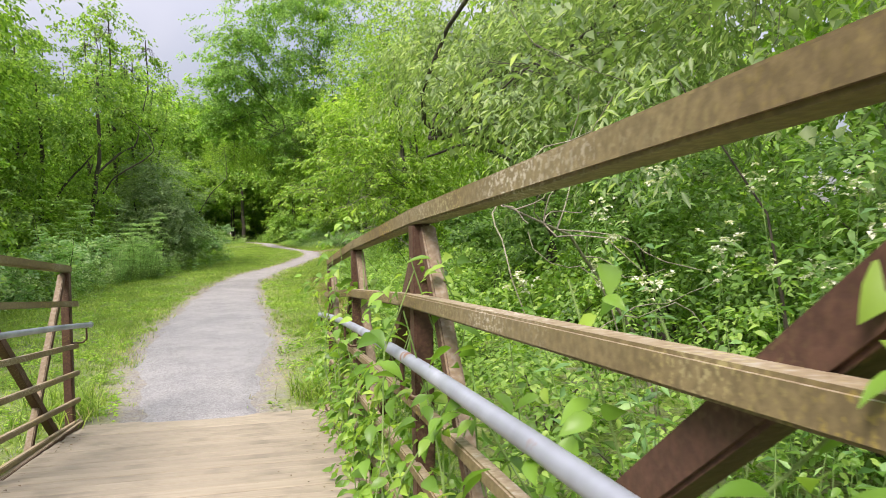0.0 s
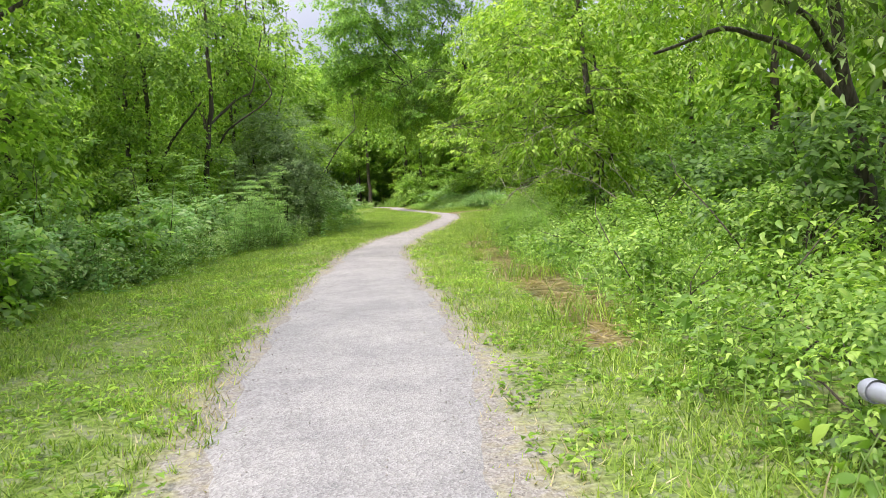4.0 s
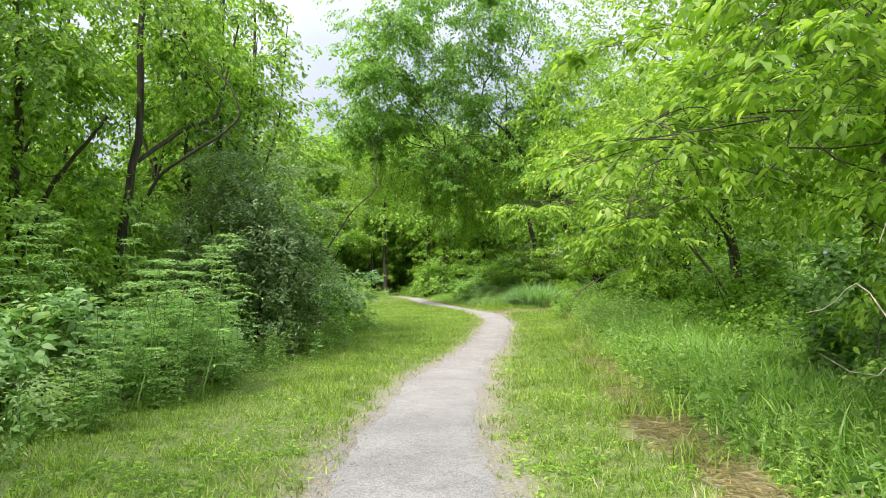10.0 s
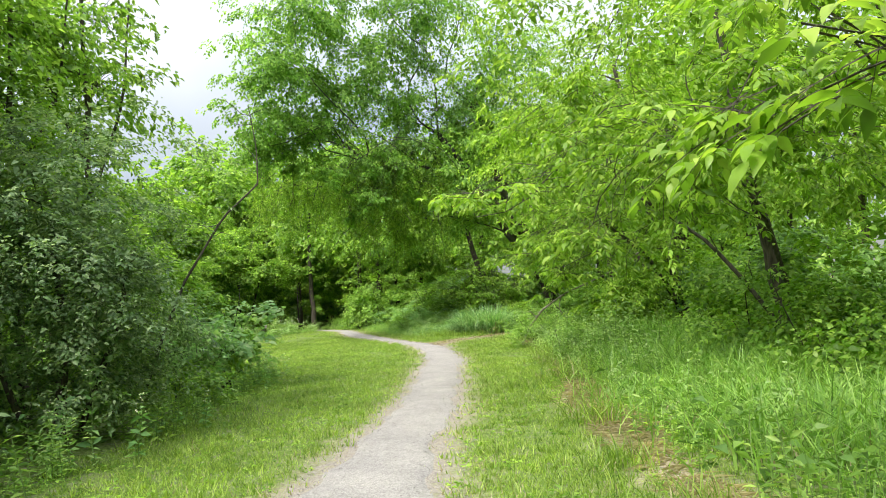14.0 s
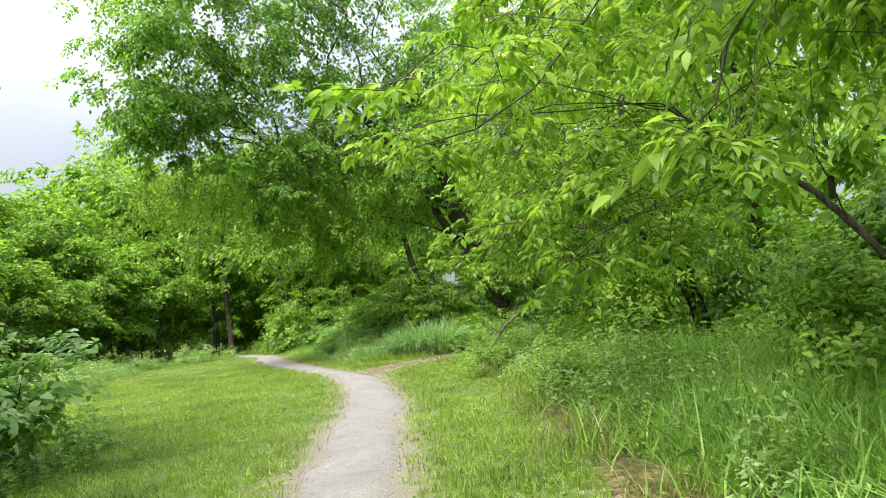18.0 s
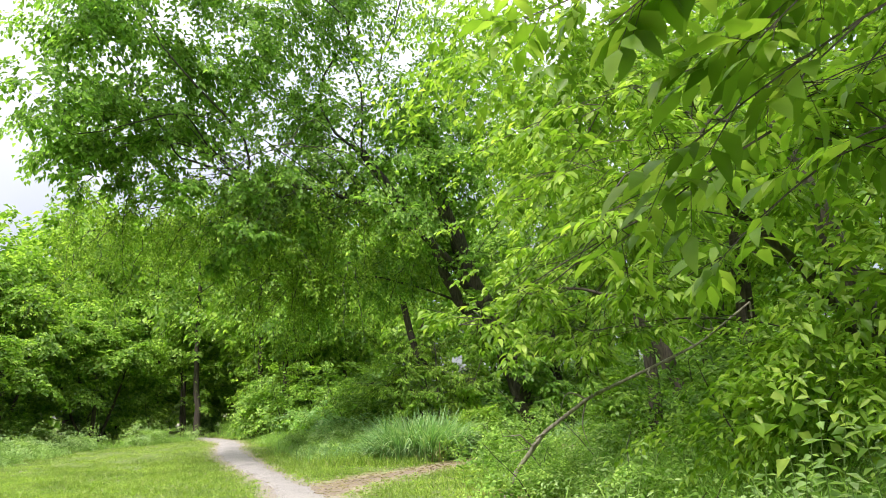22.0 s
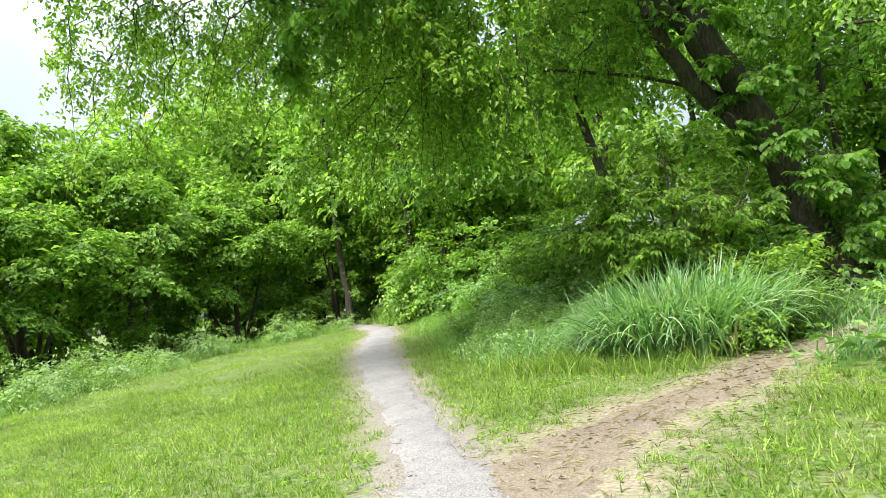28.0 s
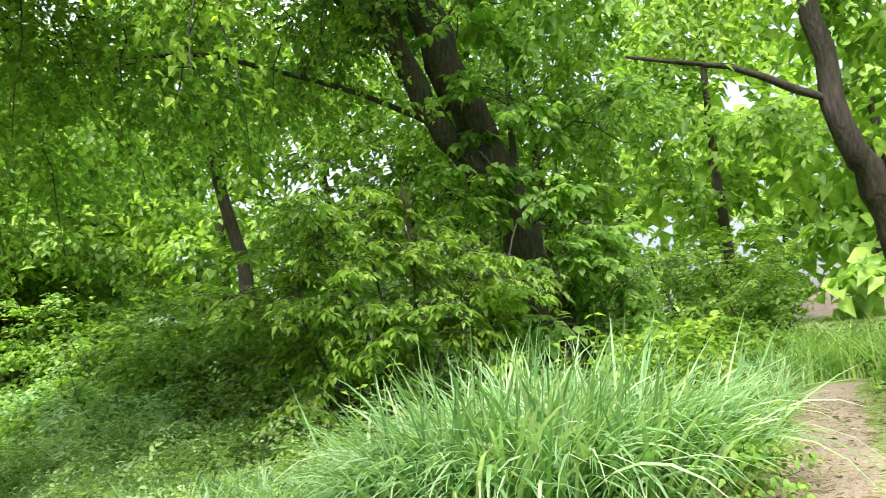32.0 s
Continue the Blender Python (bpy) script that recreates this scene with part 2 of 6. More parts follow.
GROUND = ground_material()
GRAVEL = gravel_material("gravel_grey", ((0.16, 0.16, 0.164), (0.245, 0.246, 0.251), (0.335, 0.336, 0.34)), 90, (1.18, 1.11, 1.06))
DIRT = gravel_material("dirt_tan", ((0.17, 0.133, 0.1), (0.238, 0.194, 0.147), (0.32, 0.27, 0.21)), 60)
STONE = gravel_material("stone_grey", ((0.12, 0.115, 0.11), (0.22, 0.21, 0.2), (0.36, 0.35, 0.33)), 25)


def steel_material(name, tones, lichen):
    m, n, l, b = mat(name)
    big = tex(n, l, "ShaderNodeTexNoise", 1.1, 8)
    fine = tex(n, l, "ShaderNodeTexNoise", 60, 5)
    base = ramp(n, [(0.3, tones[0]), (0.5, tones[1]), (0.68, tones[2])])
    l.new(big.outputs[0], base.inputs[0])
    sp = ramp(n, [(0.4, (0.8, 0.78, 0.75)), (0.65, (1.15, 1.12, 1.05))])
    l.new(fine.outputs[0], sp.inputs[0])
    col = mix_color(n, l, 1.0, base.outputs[0], sp.outputs[0], "MULTIPLY")
    # a tan tone on the faces that point up, then spots of lichen
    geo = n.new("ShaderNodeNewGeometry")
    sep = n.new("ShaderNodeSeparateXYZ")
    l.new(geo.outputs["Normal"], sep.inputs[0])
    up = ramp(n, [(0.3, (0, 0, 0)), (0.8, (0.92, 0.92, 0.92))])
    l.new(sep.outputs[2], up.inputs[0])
    upper_tan = ramp(n, [(0.35, (0.22, 0.165, 0.10)), (0.55, (0.29, 0.235, 0.16)), (0.7, (0.35, 0.32, 0.26))])
    l.new(fine.outputs[0], upper_tan.inputs[0])
    col = mix_color(n, l, up.outputs[0], col, upper_tan.outputs[0])
    lich = tex(n, l, "ShaderNodeTexNoise", 95, 9)
    lr = ramp(n, [(0.53, (0, 0, 0)), (0.6, (lichen, lichen, lichen))])
    l.new(lich.outputs[0], lr.inputs[0])
    where = tex(n, l, "ShaderNodeTexNoise", 3.2, 3)
    wr = ramp(n, [(0.44, (0.12, 0.12, 0.12)), (0.62, (1, 1, 1))])
    l.new(where.outputs[0], wr.inputs[0])
    spots = mix_color(n, l, 1.0, lr.outputs[0], wr.outputs[0], "MULTIPLY")
    tint = ramp(n, [(0.42, (0.36, 0.28, 0.06)), (0.52, (0.34, 0.31, 0.17)), (0.6, (0.5, 0.47, 0.38))])
    l.new(big.outputs[0], tint.inputs[0])
    col = mix_color(n, l, spots, col, tint.outputs[0])
    l.new(col, b.inputs["Base Color"])
    b.inputs["Roughness"].default_value = 0.7
    b.inputs["Specular IOR Level"].default_value = 0.3
    bump(n, l, b, fine.outputs[0], 0.35, 0.004)
    return m


def pipe_material():
    m, n, l, b = mat("galvanised_pipe")
    t = tex(n, l, "ShaderNodeTexNoise", 6, 9)
    r = ramp(n, [(0.3, (0.24, 0.26, 0.30)), (0.55, (0.33, 0.36, 0.42)), (0.7, (0.44, 0.47, 0.54))])
    l.new(t.outputs[0], r.inputs[0])
    t2 = tex(n, l, "ShaderNodeTexNoise", 7, 4)
    r2 = ramp(n, [(0.66, (0, 0, 0)), (0.7, (1, 1, 1))])
    l.new(t2.outputs[0], r2.inputs[0])
    l.new(mix_color(n, l, r2.outputs[0], r.outputs[0], (0.28, 0.15, 0.10)), b.inputs["Base Color"])
    b.inputs["Metallic"].default_value, b.inputs["Roughness"].default_value = 0.35, 0.5
    bump(n, l, b, t.outputs[0], 0.2, 0.003)
    return m


def plank_material():
    m, n, l, b = mat("deck_wood")
    info = n.new("ShaderNodeObjectInfo")
    grain = tex(n, l, "ShaderNodeTexNoise", 55, 7, stretch=(0.06, 1, 1))
    shift = n.new("ShaderNodeMath")
    shift.operation = "MULTIPLY"
    shift.inputs[1].default_value = 40.0
    l.new(info.outputs["Random"], shift.inputs[0])
    r = ramp(n, [(0.25, (0.24, 0.205, 0.15)), (0.5, (0.285, 0.248, 0.185)), (0.75, (0.33, 0.29, 0.225))])
    l.new(grain.outputs[0], r.inputs[0])
    v = ramp(n, [(0, (0.86, 0.85, 0.84)), (1, (1.08, 1.07, 1.05))])
    l.new(info.outputs["Random"], v.inputs[0])
    c = mix_color(n, l, 1.0, r.outputs[0], v.outputs[0], "MULTIPLY")
    st = tex(n, l, "ShaderNodeTexNoise", 3.5, 6, coords="Object")
    for t in (grain, st):
        t.noise_dimensions = "4D"
        l.new(shift.outputs[0], t.inputs["W"])
    sr = ramp(n, [(0.5, (0, 0, 0)), (0.72, (0.8, 0.8, 0.8))])
    l.new(st.outputs[0], sr.inputs[0])
    l.new(mix_color(n, l, sr.outputs[0], c, (0.13, 0.115, 0.085)), b.inputs["Base Color"])
    b.inputs["Roughness"].default_value = 0.85
    bump(n, l, b, grain.outputs[0], 0.3, 0.003)
    return m


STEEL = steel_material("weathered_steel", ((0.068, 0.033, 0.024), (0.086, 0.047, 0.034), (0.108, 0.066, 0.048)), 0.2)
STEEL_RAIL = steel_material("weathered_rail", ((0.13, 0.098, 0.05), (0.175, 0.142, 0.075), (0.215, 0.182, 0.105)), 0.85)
PIPE, PLANK = pipe_material(), plank_material()


# ---- mesh helpers ----
def part(name, bm, material, parent, label=""):
    me = bpy.data.meshes.new(name)
    bm.to_mesh(me)
    bm.free()
    me.materials.append(material)
    ob = new(name, me)
    ob.parent = parent
    return tagged(ob, label)


def mesh_from(name, verts, faces, material, smooth=False):
    """A mesh from arrays: verts (n, 3), faces (m, 3 or 4)."""
    verts, faces = np.asarray(verts, np.float32), np.asarray(faces, np.int32)
    me = bpy.data.meshes.new(name)
    k = faces.shape[1]
    me.vertices.add(len(verts))
    me.vertices.foreach_set("co", verts.ravel())
    me.loops.add(faces.size)
    me.loops.foreach_set("vertex_index", faces.ravel())
    me.polygons.add(len(faces))
    me.polygons.foreach_set("loop_start", np.arange(0, faces.size, k, dtype=np.int32))
    me.polygons.foreach_set("use_smooth", np.full(len(faces), smooth))
    me.update(calc_edges=True)
    me.materials.append(material)
    return me


def array_part(name, verts, faces, material, parent, label="", smooth=False, kind=""):
    ob = new(name, mesh_from(name, verts, faces, material, smooth))
    ob.parent = parent
    return tagged(ob, label, kind=kind)


def unit(a):
    return a / (np.linalg.norm(a, axis=-1, keepdims=True) + 1e-9)


def leaf_arrays(pos, ahead, normal, length, width=0.45, fine=False, fold=0.3):
    """Leaf blades: a folded diamond each, or a six-cornered blade with a drooping tip when fine."""
    t = unit(ahead)
    s = unit(np.cross(t, normal))
    u = np.cross(s, t)
    L = np.asarray(length)[:, None]
    W = L * width
    n = len(pos)
    if not fine:
        v = np.stack([pos, pos + t * L * 0.45 + s * W * 0.5 + u * W * fold, pos + t * L - u * L * 0.12, pos + t * L * 0.45 - s * W * 0.5 + u * W * fold], 1)
        f = np.array([[0, 1, 2], [0, 2, 3]])
    elif fine == "mid":
        a, b = pos + t * L * 0.3 + u * L * 0.03, pos + t * L * 0.66 - u * L * 0.02
        v = np.stack([pos, a + s * W * 0.5 + u * W * fold * 0.4, a - s * W * 0.5 + u * W * fold * 0.4, b + s * W * 0.36 + u * W * fold * 0.3, b - s * W * 0.36 + u * W * fold * 0.3, pos + t * L - u * L * 0.14], 1)
        f = np.array([[0, 1, 2], [1, 4, 2], [1, 3, 4], [3, 5, 4]])
    else:
        rows = [(0.0, 0.0, 0.0), (0.14, 0.34, 0.02), (0.36, 0.5, 0.03), (0.62, 0.38, 0.0), (0.84, 0.17, -0.07)]
        mid = [pos + t * L * q + u * L * h for q, _, h in rows]
        tip = pos + t * L - u * L * 0.16
        one = [m + s * W * w + u * W * w * fold for m, (_, w, _) in zip(mid[1:], rows[1:])]
        two = [m - s * W * w + u * W * w * fold for m, (_, w, _) in zip(mid[1:], rows[1:])]
        v = np.stack(mid + [tip] + one + two, 1)
        f = []
        for o in (6, 10):
            side = [[0, o, 1]] + [tri for k in range(3) for tri in ([1 + k, o + k, o + k + 1], [1 + k, o + k + 1, 2 + k])] + [[4, o + 3, 5]]
            f += side if o == 6 else [tri[::-1] for tri in side]
        f = np.array(f)
    k = v.shape[1]
    return v.reshape(-1, 3), (f[None] + (np.arange(n) * k)[:, None, None]).reshape(-1, 3)


def lumps(rng, p, scale):
    """A cheap smooth noise over places, about -1 to 1."""
    out = np.zeros(len(p))
    for _ in range(4):
        k = rng.normal(size=3) * 2.2 / scale
        out += np.sin(p @ k + rng.uniform(0, 6.28))
    return out / 2.2


def join(*pairs):
    vs, fs, at = [], [], 0
    for v, f in pairs:
        vs.append(v)
        fs.append(f + at)
        at += len(v)
    return np.concatenate(vs), np.concatenate(fs)


def tube(points, radii, sides=7, rng=None, rough=0.0):
    """A tapered limb along points."""
    P = np.asarray(points, float)
    r = np.asarray(radii, float)
    d = unit(np.gradient(P, axis=0))
    ref = np.where(np.abs(d[:, 2:3]) > 0.9, np.array([[1.0, 0, 0]]), np.array([[0, 0, 1.0]]))
    a = unit(np.cross(d, ref))
    for i in range(1, len(a)):
        if (a[i] * a[i - 1]).sum() < 0:
            a[i] = -a[i]
    b = np.cross(d, a)
    ang = np.linspace(0, 2 * np.pi, sides, endpoint=False)
    rr = r[:, None] * (1 + (rng.normal(size=(len(P), sides)) * rough if rng is not None and rough else 0))
    ring = P[:, None] + rr[..., None] * (np.cos(ang)[None, :, None] * a[:, None] + np.sin(ang)[None, :, None] * b[:, None])
    v = ring.reshape(-1, 3)
    i, j = np.meshgrid(np.arange(len(P) - 1), np.arange(sides), indexing="ij")
    q = np.stack([i * sides + j, i * sides + (j + 1) % sides, (i + 1) * sides + (j + 1) % sides, (i + 1) * sides + j], -1).reshape(-1, 4)
    f = np.concatenate([q[:, [0, 1, 2]], q[:, [0, 2, 3]]])
    return v, f


def bent(a, b, rng, n=7, sag=0.0, wob=0.08):
    """A gnarled line from a to b."""
    a, b = np.asarray(a, float), np.asarray(b, float)
    s = np.linspace(0, 1, n)[:, None]
    p = a + (b - a) * s
    for k, big in ((1, 0.7), (2, 0.6), (3, 0.35)):
        p += rng.normal(size=3) * wob * big * np.linalg.norm(b - a) * np.sin(k * np.pi * s)
    p[:, 2] += sag * np.sin(np.pi * s[:, 0])
    return p


def spray_leaves(rng, at, out, count, reach, size, droop=0.35, spread=0.8, flat=1.0, width=0.55, fine=False):
    """Leafy shoots: count leaves on each, set along a twig that leaves the place at in the way out."""
    S = len(at)
    axis = unit(out + rng.normal(size=(S, 3)) * 0.22 + np.array([0, 0, -droop]))
    j = (np.arange(count) + 0.5) / count
    side = unit(np.cross(axis, np.array([0, 0, 1.0])) + 1e-6)
    sign = np.where(np.arange(count) % 2, 1.0, -1.0)
    R = reach * rng.uniform(0.6, 1.3, S)
    pos = at[:, None] + axis[:, None] * (j[None, :, None] - 0.4) * R[:, None, None]
    pos = pos + rng.normal(size=pos.shape) * R[:, None, None] * 0.10
    pos[..., 2] -= (j[None] ** 2) * R[:, None] * 0.25
    ahead = axis[:, None] * 0.55 + side[:, None] * sign[None, :, None] * spread + np.array([0, 0, -droop * 0.8]) + rng.normal(size=pos.shape) * 0.28
    normal = np.array([0, 0, 1.0]) * flat + out[:, None] * 0.5 + rng.normal(size=pos.shape) * 0.26
    length = size * rng.uniform(0.6, 1.25, (S, count))
    return leaf_arrays(pos.reshape(-1, 3), ahead.reshape(-1, 3), normal.reshape(-1, 3), length.ravel(), width, fine)


def fill_points(rng, centre, radii, n):
    """Places spread through the inside of a crown, and the ways out of it."""
    d = unit(rng.normal(size=(n, 3)))
    q = np.maximum(rng.uniform(0, 1, n) ** 0.4, 0.1)
    return np.asarray(centre, float) + d * np.asarray(radii, float) * q[:, None], d


def blob_points(rng, centre, radii, n, gap=-0.35, inner=0.35, each=8):
    """Places on flat layered boughs that stand out of an uneven, gappy shell about a centre, and the ways out along them."""
    c, r = np.asarray(centre, float), np.asarray(radii, float)
    m = max(5, n // each)
    d = unit(rng.normal(size=(m * 4, 3)))
    q = np.maximum(rng.uniform(0, 1, m * 4) ** 0.35, inner)
    bulge = 1 + 0.3 * lumps(rng, d, 0.7)
    p = c + d * r * (q * bulge)[:, None]
    keep = lumps(rng, p, max(r) * 0.38) > gap
    p, d = (p[keep][:m], d[keep][:m]) if keep.sum() > 2 else (p[:m], d[:m])
    out = unit(d * np.array([1, 1, 0.3]) + np.array([0, 0, -0.12]) + rng.normal(size=d.shape) * 0.12)
    side = unit(np.cross(out, np.array([0, 0, 1.0])) + 1e-6)
    k = rng.integers(0, len(p), n)
    u, v, w = rng.uniform(-0.75, 1.0, n), rng.normal(size=n) * 0.5, rng.normal(size=n) * 0.07
    span = np.clip(0.34 * max(r), 0.14, 0.75) * rng.uniform(0.7, 1.3, len(p))[k]
    v = v * (1 - 0.45 * np.abs(u))
    at = p[k] + (out[k] * u[:, None] + side[k] * v[:, None]) * span[:, None]
    at[:, 2] += (w - 0.28 * np.maximum(u, 0) ** 2 - 0.2 * v * v) * span
    return at, unit(out[k] + side[k] * v[:, None] * 1.1)


def blade_arrays(rng, xy, z, height, width, bend, sections=1):
    """Grass blades: a curved, tapered strip each."""
    n = len(xy)
    a = rng.uniform(0, 2 * np.pi, n)
    lean = np.stack([np.cos(a), np.sin(a), np.zeros(n)], 1)
    b = a + np.pi / 2 + rng.normal(size=n) * 0.5
    side = np.stack([np.cos(b), np.sin(b), np.zeros(n)], 1)
    base = np.column_stack([xy, z])
    rows = []
    bend = bend * rng.uniform(0.3, 1.3, n)
    for k in range(sections):
        s = k / sections
        up = base + np.array([0, 0, 1.0]) * (height * (s - 0.35 * bend * s * s))[:, None] + lean * (height * bend * s * s)[:, None]
        w = side * (width * (1 - 0.7 * s) / 2)[:, None] if k else side * (width / 2)[:, None]
        rows += [up - w, up + w]
    rows.append(base + np.array([0, 0, 1.0]) * (height * (1 - 0.35 * bend))[:, None] + lean * (height * bend)[:, None])
    v = np.stack(rows, 1)
    f = []
    for k in range(sections - 1):
        o = 2 * k
        f += [[o, o + 1, o + 3], [o, o + 3, o + 2]]
    o = 2 * (sections - 1)
    f.append([o, o + 1, o + 2])
    m = v.shape[1]
    return v.reshape(-1, 3), (np.array(f)[None] + (np.arange(n) * m)[:, None, None]).reshape(-1, 3)


# ---- the plan: path edges and lawn edges along the walk ----
PATH_Y = np.array([-0.1, 2.4, 4, 7, 9, 11, 13, 14.5, 16.4, 18.5, 20.5, 22, 25, 28, 30, 33, 36, 38, 40, 43.5, 47.5, 51, 53, 56, 60, 66, 74, 90])
PATH_L = np.array([-0.55, -0.95, -1.15, -1.2, -1.2, -1.1, -1.1, -1.0, -0.75, -0.45, 0.1, 0.45, 1.05, 1.5, 1.9, 2.15, 2.3, 2.15, 1.95, 1.25, 0.6, 0.15, -0.05, -0.2, -0.6, -2.5, -5.5, -10])
PATH_R = np.array([0.35, 0.42, 0.5, 0.38, 0.2, 0.2, 0.1, 0.1, 0.3, 0.6, 0.9, 1.3, 1.85, 2.35, 2.75, 2.98, 3.1, 2.8, 2.4, 1.9, 1.4, 0.9, 0.75, 0.6, 0.1, -1.6, -4.3, -8.5])
LAWN_LY = np.array([-8, 0, 7, 10.6, 12, 15, 18, 22, 28, 29.5, 31, 34, 58, 62, 64, 80])
LAWN_LX = np.array([-4.6, -4.6, -4.6, -4.4, -3.9, -3.7, -2.9, -2.2, -1.55, -1.7, -3.0, -6.5, -6.2, -3.0, -2.0, -6])
LAWN_RY = np.array([-8, 0, 3, 6, 9.3, 12, 15.5, 18.5, 22, 26, 29, 33, 36, 38.5, 40, 41.5, 43, 46.7, 55, 62, 80])
LAWN_RX = np.array([1.2, 1.4, 1.5, 2.0, 1.9, 1.85, 2.2, 2.6, 3.3, 4.2, 5.0, 5.6, 5.7, 6.0, 5.9, 5.2, 4.3, 3.1, 2.2, 1.7, -2])
SIDE = np.array([[2.7, 36.6], [3.4, 38.1], [4.2, 39.0], [5.2, 39.7], [6.1, 40.8], [7.4, 41.5], [9.7, 42.7], [11.2, 43.6], [12.0, 43.8]])
SIDE_W = np.array([1.3, 1.15, 0.95, 0.85, 0.75, 0.75, 0.8, 0.75, 0.6]) * 0.4


def path_left(y):
    return np.interp(y, PATH_Y, PATH_L)


def path_right(y):
    return np.interp(y, PATH_Y, PATH_R)


def side_gap(x, y):
    """How far a place lies outside the trodden side track (negative: on it)."""
    best = np.full(np.shape(x), 99.0)
    for a, b, wa, wb in zip(SIDE[:-1], SIDE[1:], SIDE_W[:-1], SIDE_W[1:]):
        d = b - a
        s = np.clip(((x - a[0]) * d[0] + (y - a[1]) * d[1]) / (d @ d), 0, 1)
        best = np.minimum(best, np.hypot(x - a[0] - s * d[0], y - a[1] - s * d[1]) - (wa + (wb - wa) * s))
    return best


def path_gap(x, y):
    """How far a place lies outside the gravel path (negative: on it)."""
    g = np.maximum(path_left(y) - x, x - path_right(y))
    return np.where(y < -0.2, 9.0, g)


def ground_z(x, y):
    x, y = np.asarray(x, float), np.asarray(y, float)
    z = np.where(y < 0, -0.16 * np.minimum(-y, 9.0), 0.0)
    off = np.clip((np.minimum(path_gap(x, y), side_gap(x, y)) - 0.3) / 2.0, 0, 1)
    z = z + off * (0.035 * np.sin(x * 1.3 + 0.7) * np.cos(y * 0.9) + 0.02 * np.sin(x * 3.1 + y * 2.3))
    z = z - 0.012 * np.clip(-x - 8, 0, 40) + 0.02 * np.clip(x - 6, 0, 12)
    return z


# ---- ground, path, side track ----
def axis_steps(lo, hi, step, far):
    mid = np.arange(lo, hi + step / 2, step)
    grow = np.cumsum(np.geomspace(step * 1.3, far * 0.28, 22))
    return np.concatenate([(lo - grow)[::-1], mid, hi + grow])


gx, gy = axis_steps(-9, 10, 0.22, 1500), axis_steps(-9, 64, 0.24, 1500)
GX, GY = np.meshgrid(gx, gy, indexing="ij")
GZ = ground_z(GX, GY)
vi = np.arange(GX.size).reshape(GX.shape)
quads = np.stack([vi[:-1, :-1], vi[1:, :-1], vi[1:, 1:], vi[:-1, 1:]], -1).reshape(-1, 4)
ground = new("ground", mesh_from("ground", np.column_stack([GX.ravel(), GY.ravel(), GZ.ravel()]), quads, GROUND, True))
tagged(ground, "mown green grass ground worn to straw along the path", "ground", kind="structure")
wear = np.maximum(0.85 - np.clip(path_gap(GX, GY), 0, 9) / 0.6, 0.8 - np.clip(side_gap(GX, GY), 0, 9) / (0.55 + 1.1 * np.exp(-((GX - 3.6) ** 2 + (GY - 38.0) ** 2) / 4.0)))
right_edge = np.interp(GY, LAWN_RY, LAWN_RX)
patchy = np.sin(GY * 0.9 + 1.0) * 0.5 + np.sin(GY * 2.3) * 0.3
wear = np.maximum(wear, np.where((GY > 4) & (GY < 35), 1.35 + 0.3 * patchy - np.abs(GX - right_edge + 0.12) / 0.4, 0))
wear = np.where(path_gap(GX, GY) > 6, 0.05, wear)
spill = np.where(path_gap(GX, GY) > 5, 0.0, 1.0 - np.clip(path_gap(GX, GY) - 0.02, 0, 9) / 0.34)
layer = ground.data.attributes.new("gravel", "FLOAT", "POINT")
layer.data.foreach_set("value", np.clip(spill, 0, 1).ravel().astype(np.float32))
layer = ground.data.attributes.new("wear", "FLOAT", "POINT")
layer.data.foreach_set("value", np.clip(wear, 0, 1).ravel().astype(np.float32))


def ribbon(name, left, right, across, lift, material, crown=0.02):
    """A strip of ground between two ragged edges."""
    n = len(left)
    s = np.linspace(0, 1, across)[None, :, None]
    p = left[:, None] * (1 - s) + right[:, None] * s
    z = ground_z(p[..., 0], p[..., 1]) + lift + crown * (1 - (2 * s[..., 0] - 1) ** 2) + 0.004 * np.sin(p[..., 0] * 7 + p[..., 1] * 3)
    z[:, 0] -= lift + 0.004
    z[:, -1] -= lift + 0.004
    v = np.concatenate([p, z[..., None]], -1).reshape(-1, 3)
    i = np.arange(n * across).reshape(n, across)
    q = np.stack([i[:-1, :-1], i[:-1, 1:], i[1:, 1:], i[1:, :-1]], -1).reshape(-1, 4)
    return new(name, mesh_from(name, v, q, material, True))


rng = np.random.default_rng(5)
py = np.arange(-0.12, 88, 0.06)
rag = np.convolve(rng.normal(size=len(py) + 8), np.ones(4) / 4, "same")[4:-4]
rag2 = np.convolve(rng.normal(size=len(py) + 8), np.ones(4) / 4, "same")[4:-4]
slow = 0.03 * np.sin(py * 1.7) + 0.035 * np.sin(py * 4.1 + 1) + 0.02 * np.sin(py * 9.3)
path = ribbon("path", np.column_stack([path_left(py) + rag * 0.02 + slow, py]), np.column_stack([path_right(py) + rag2 * 0.02 - slow[::-1], py]), 15, 0.012, GRAVEL)
tagged(path, "pale grey crushed-gravel footpath with ragged edges", "path", kind="structure")
si = np.linspace(0, len(SIDE) - 1, 240)
sc = np.column_stack([np.interp(si, np.arange(len(SIDE)), SIDE[:, k]) for k in (0, 1)])
sc = np.column_stack([np.convolve(np.pad(sc[:, k], 9, "edge"), np.ones(19) / 19, "valid") for k in (0, 1)])
sd = unit(np.gradient(sc, axis=0))
sn = np.column_stack([-sd[:, 1], sd[:, 0]])
sw = np.interp(si, np.arange(len(SIDE)), SIDE_W)[:, None] * (1 + 0.12 * rng.normal(size=(240, 1)))
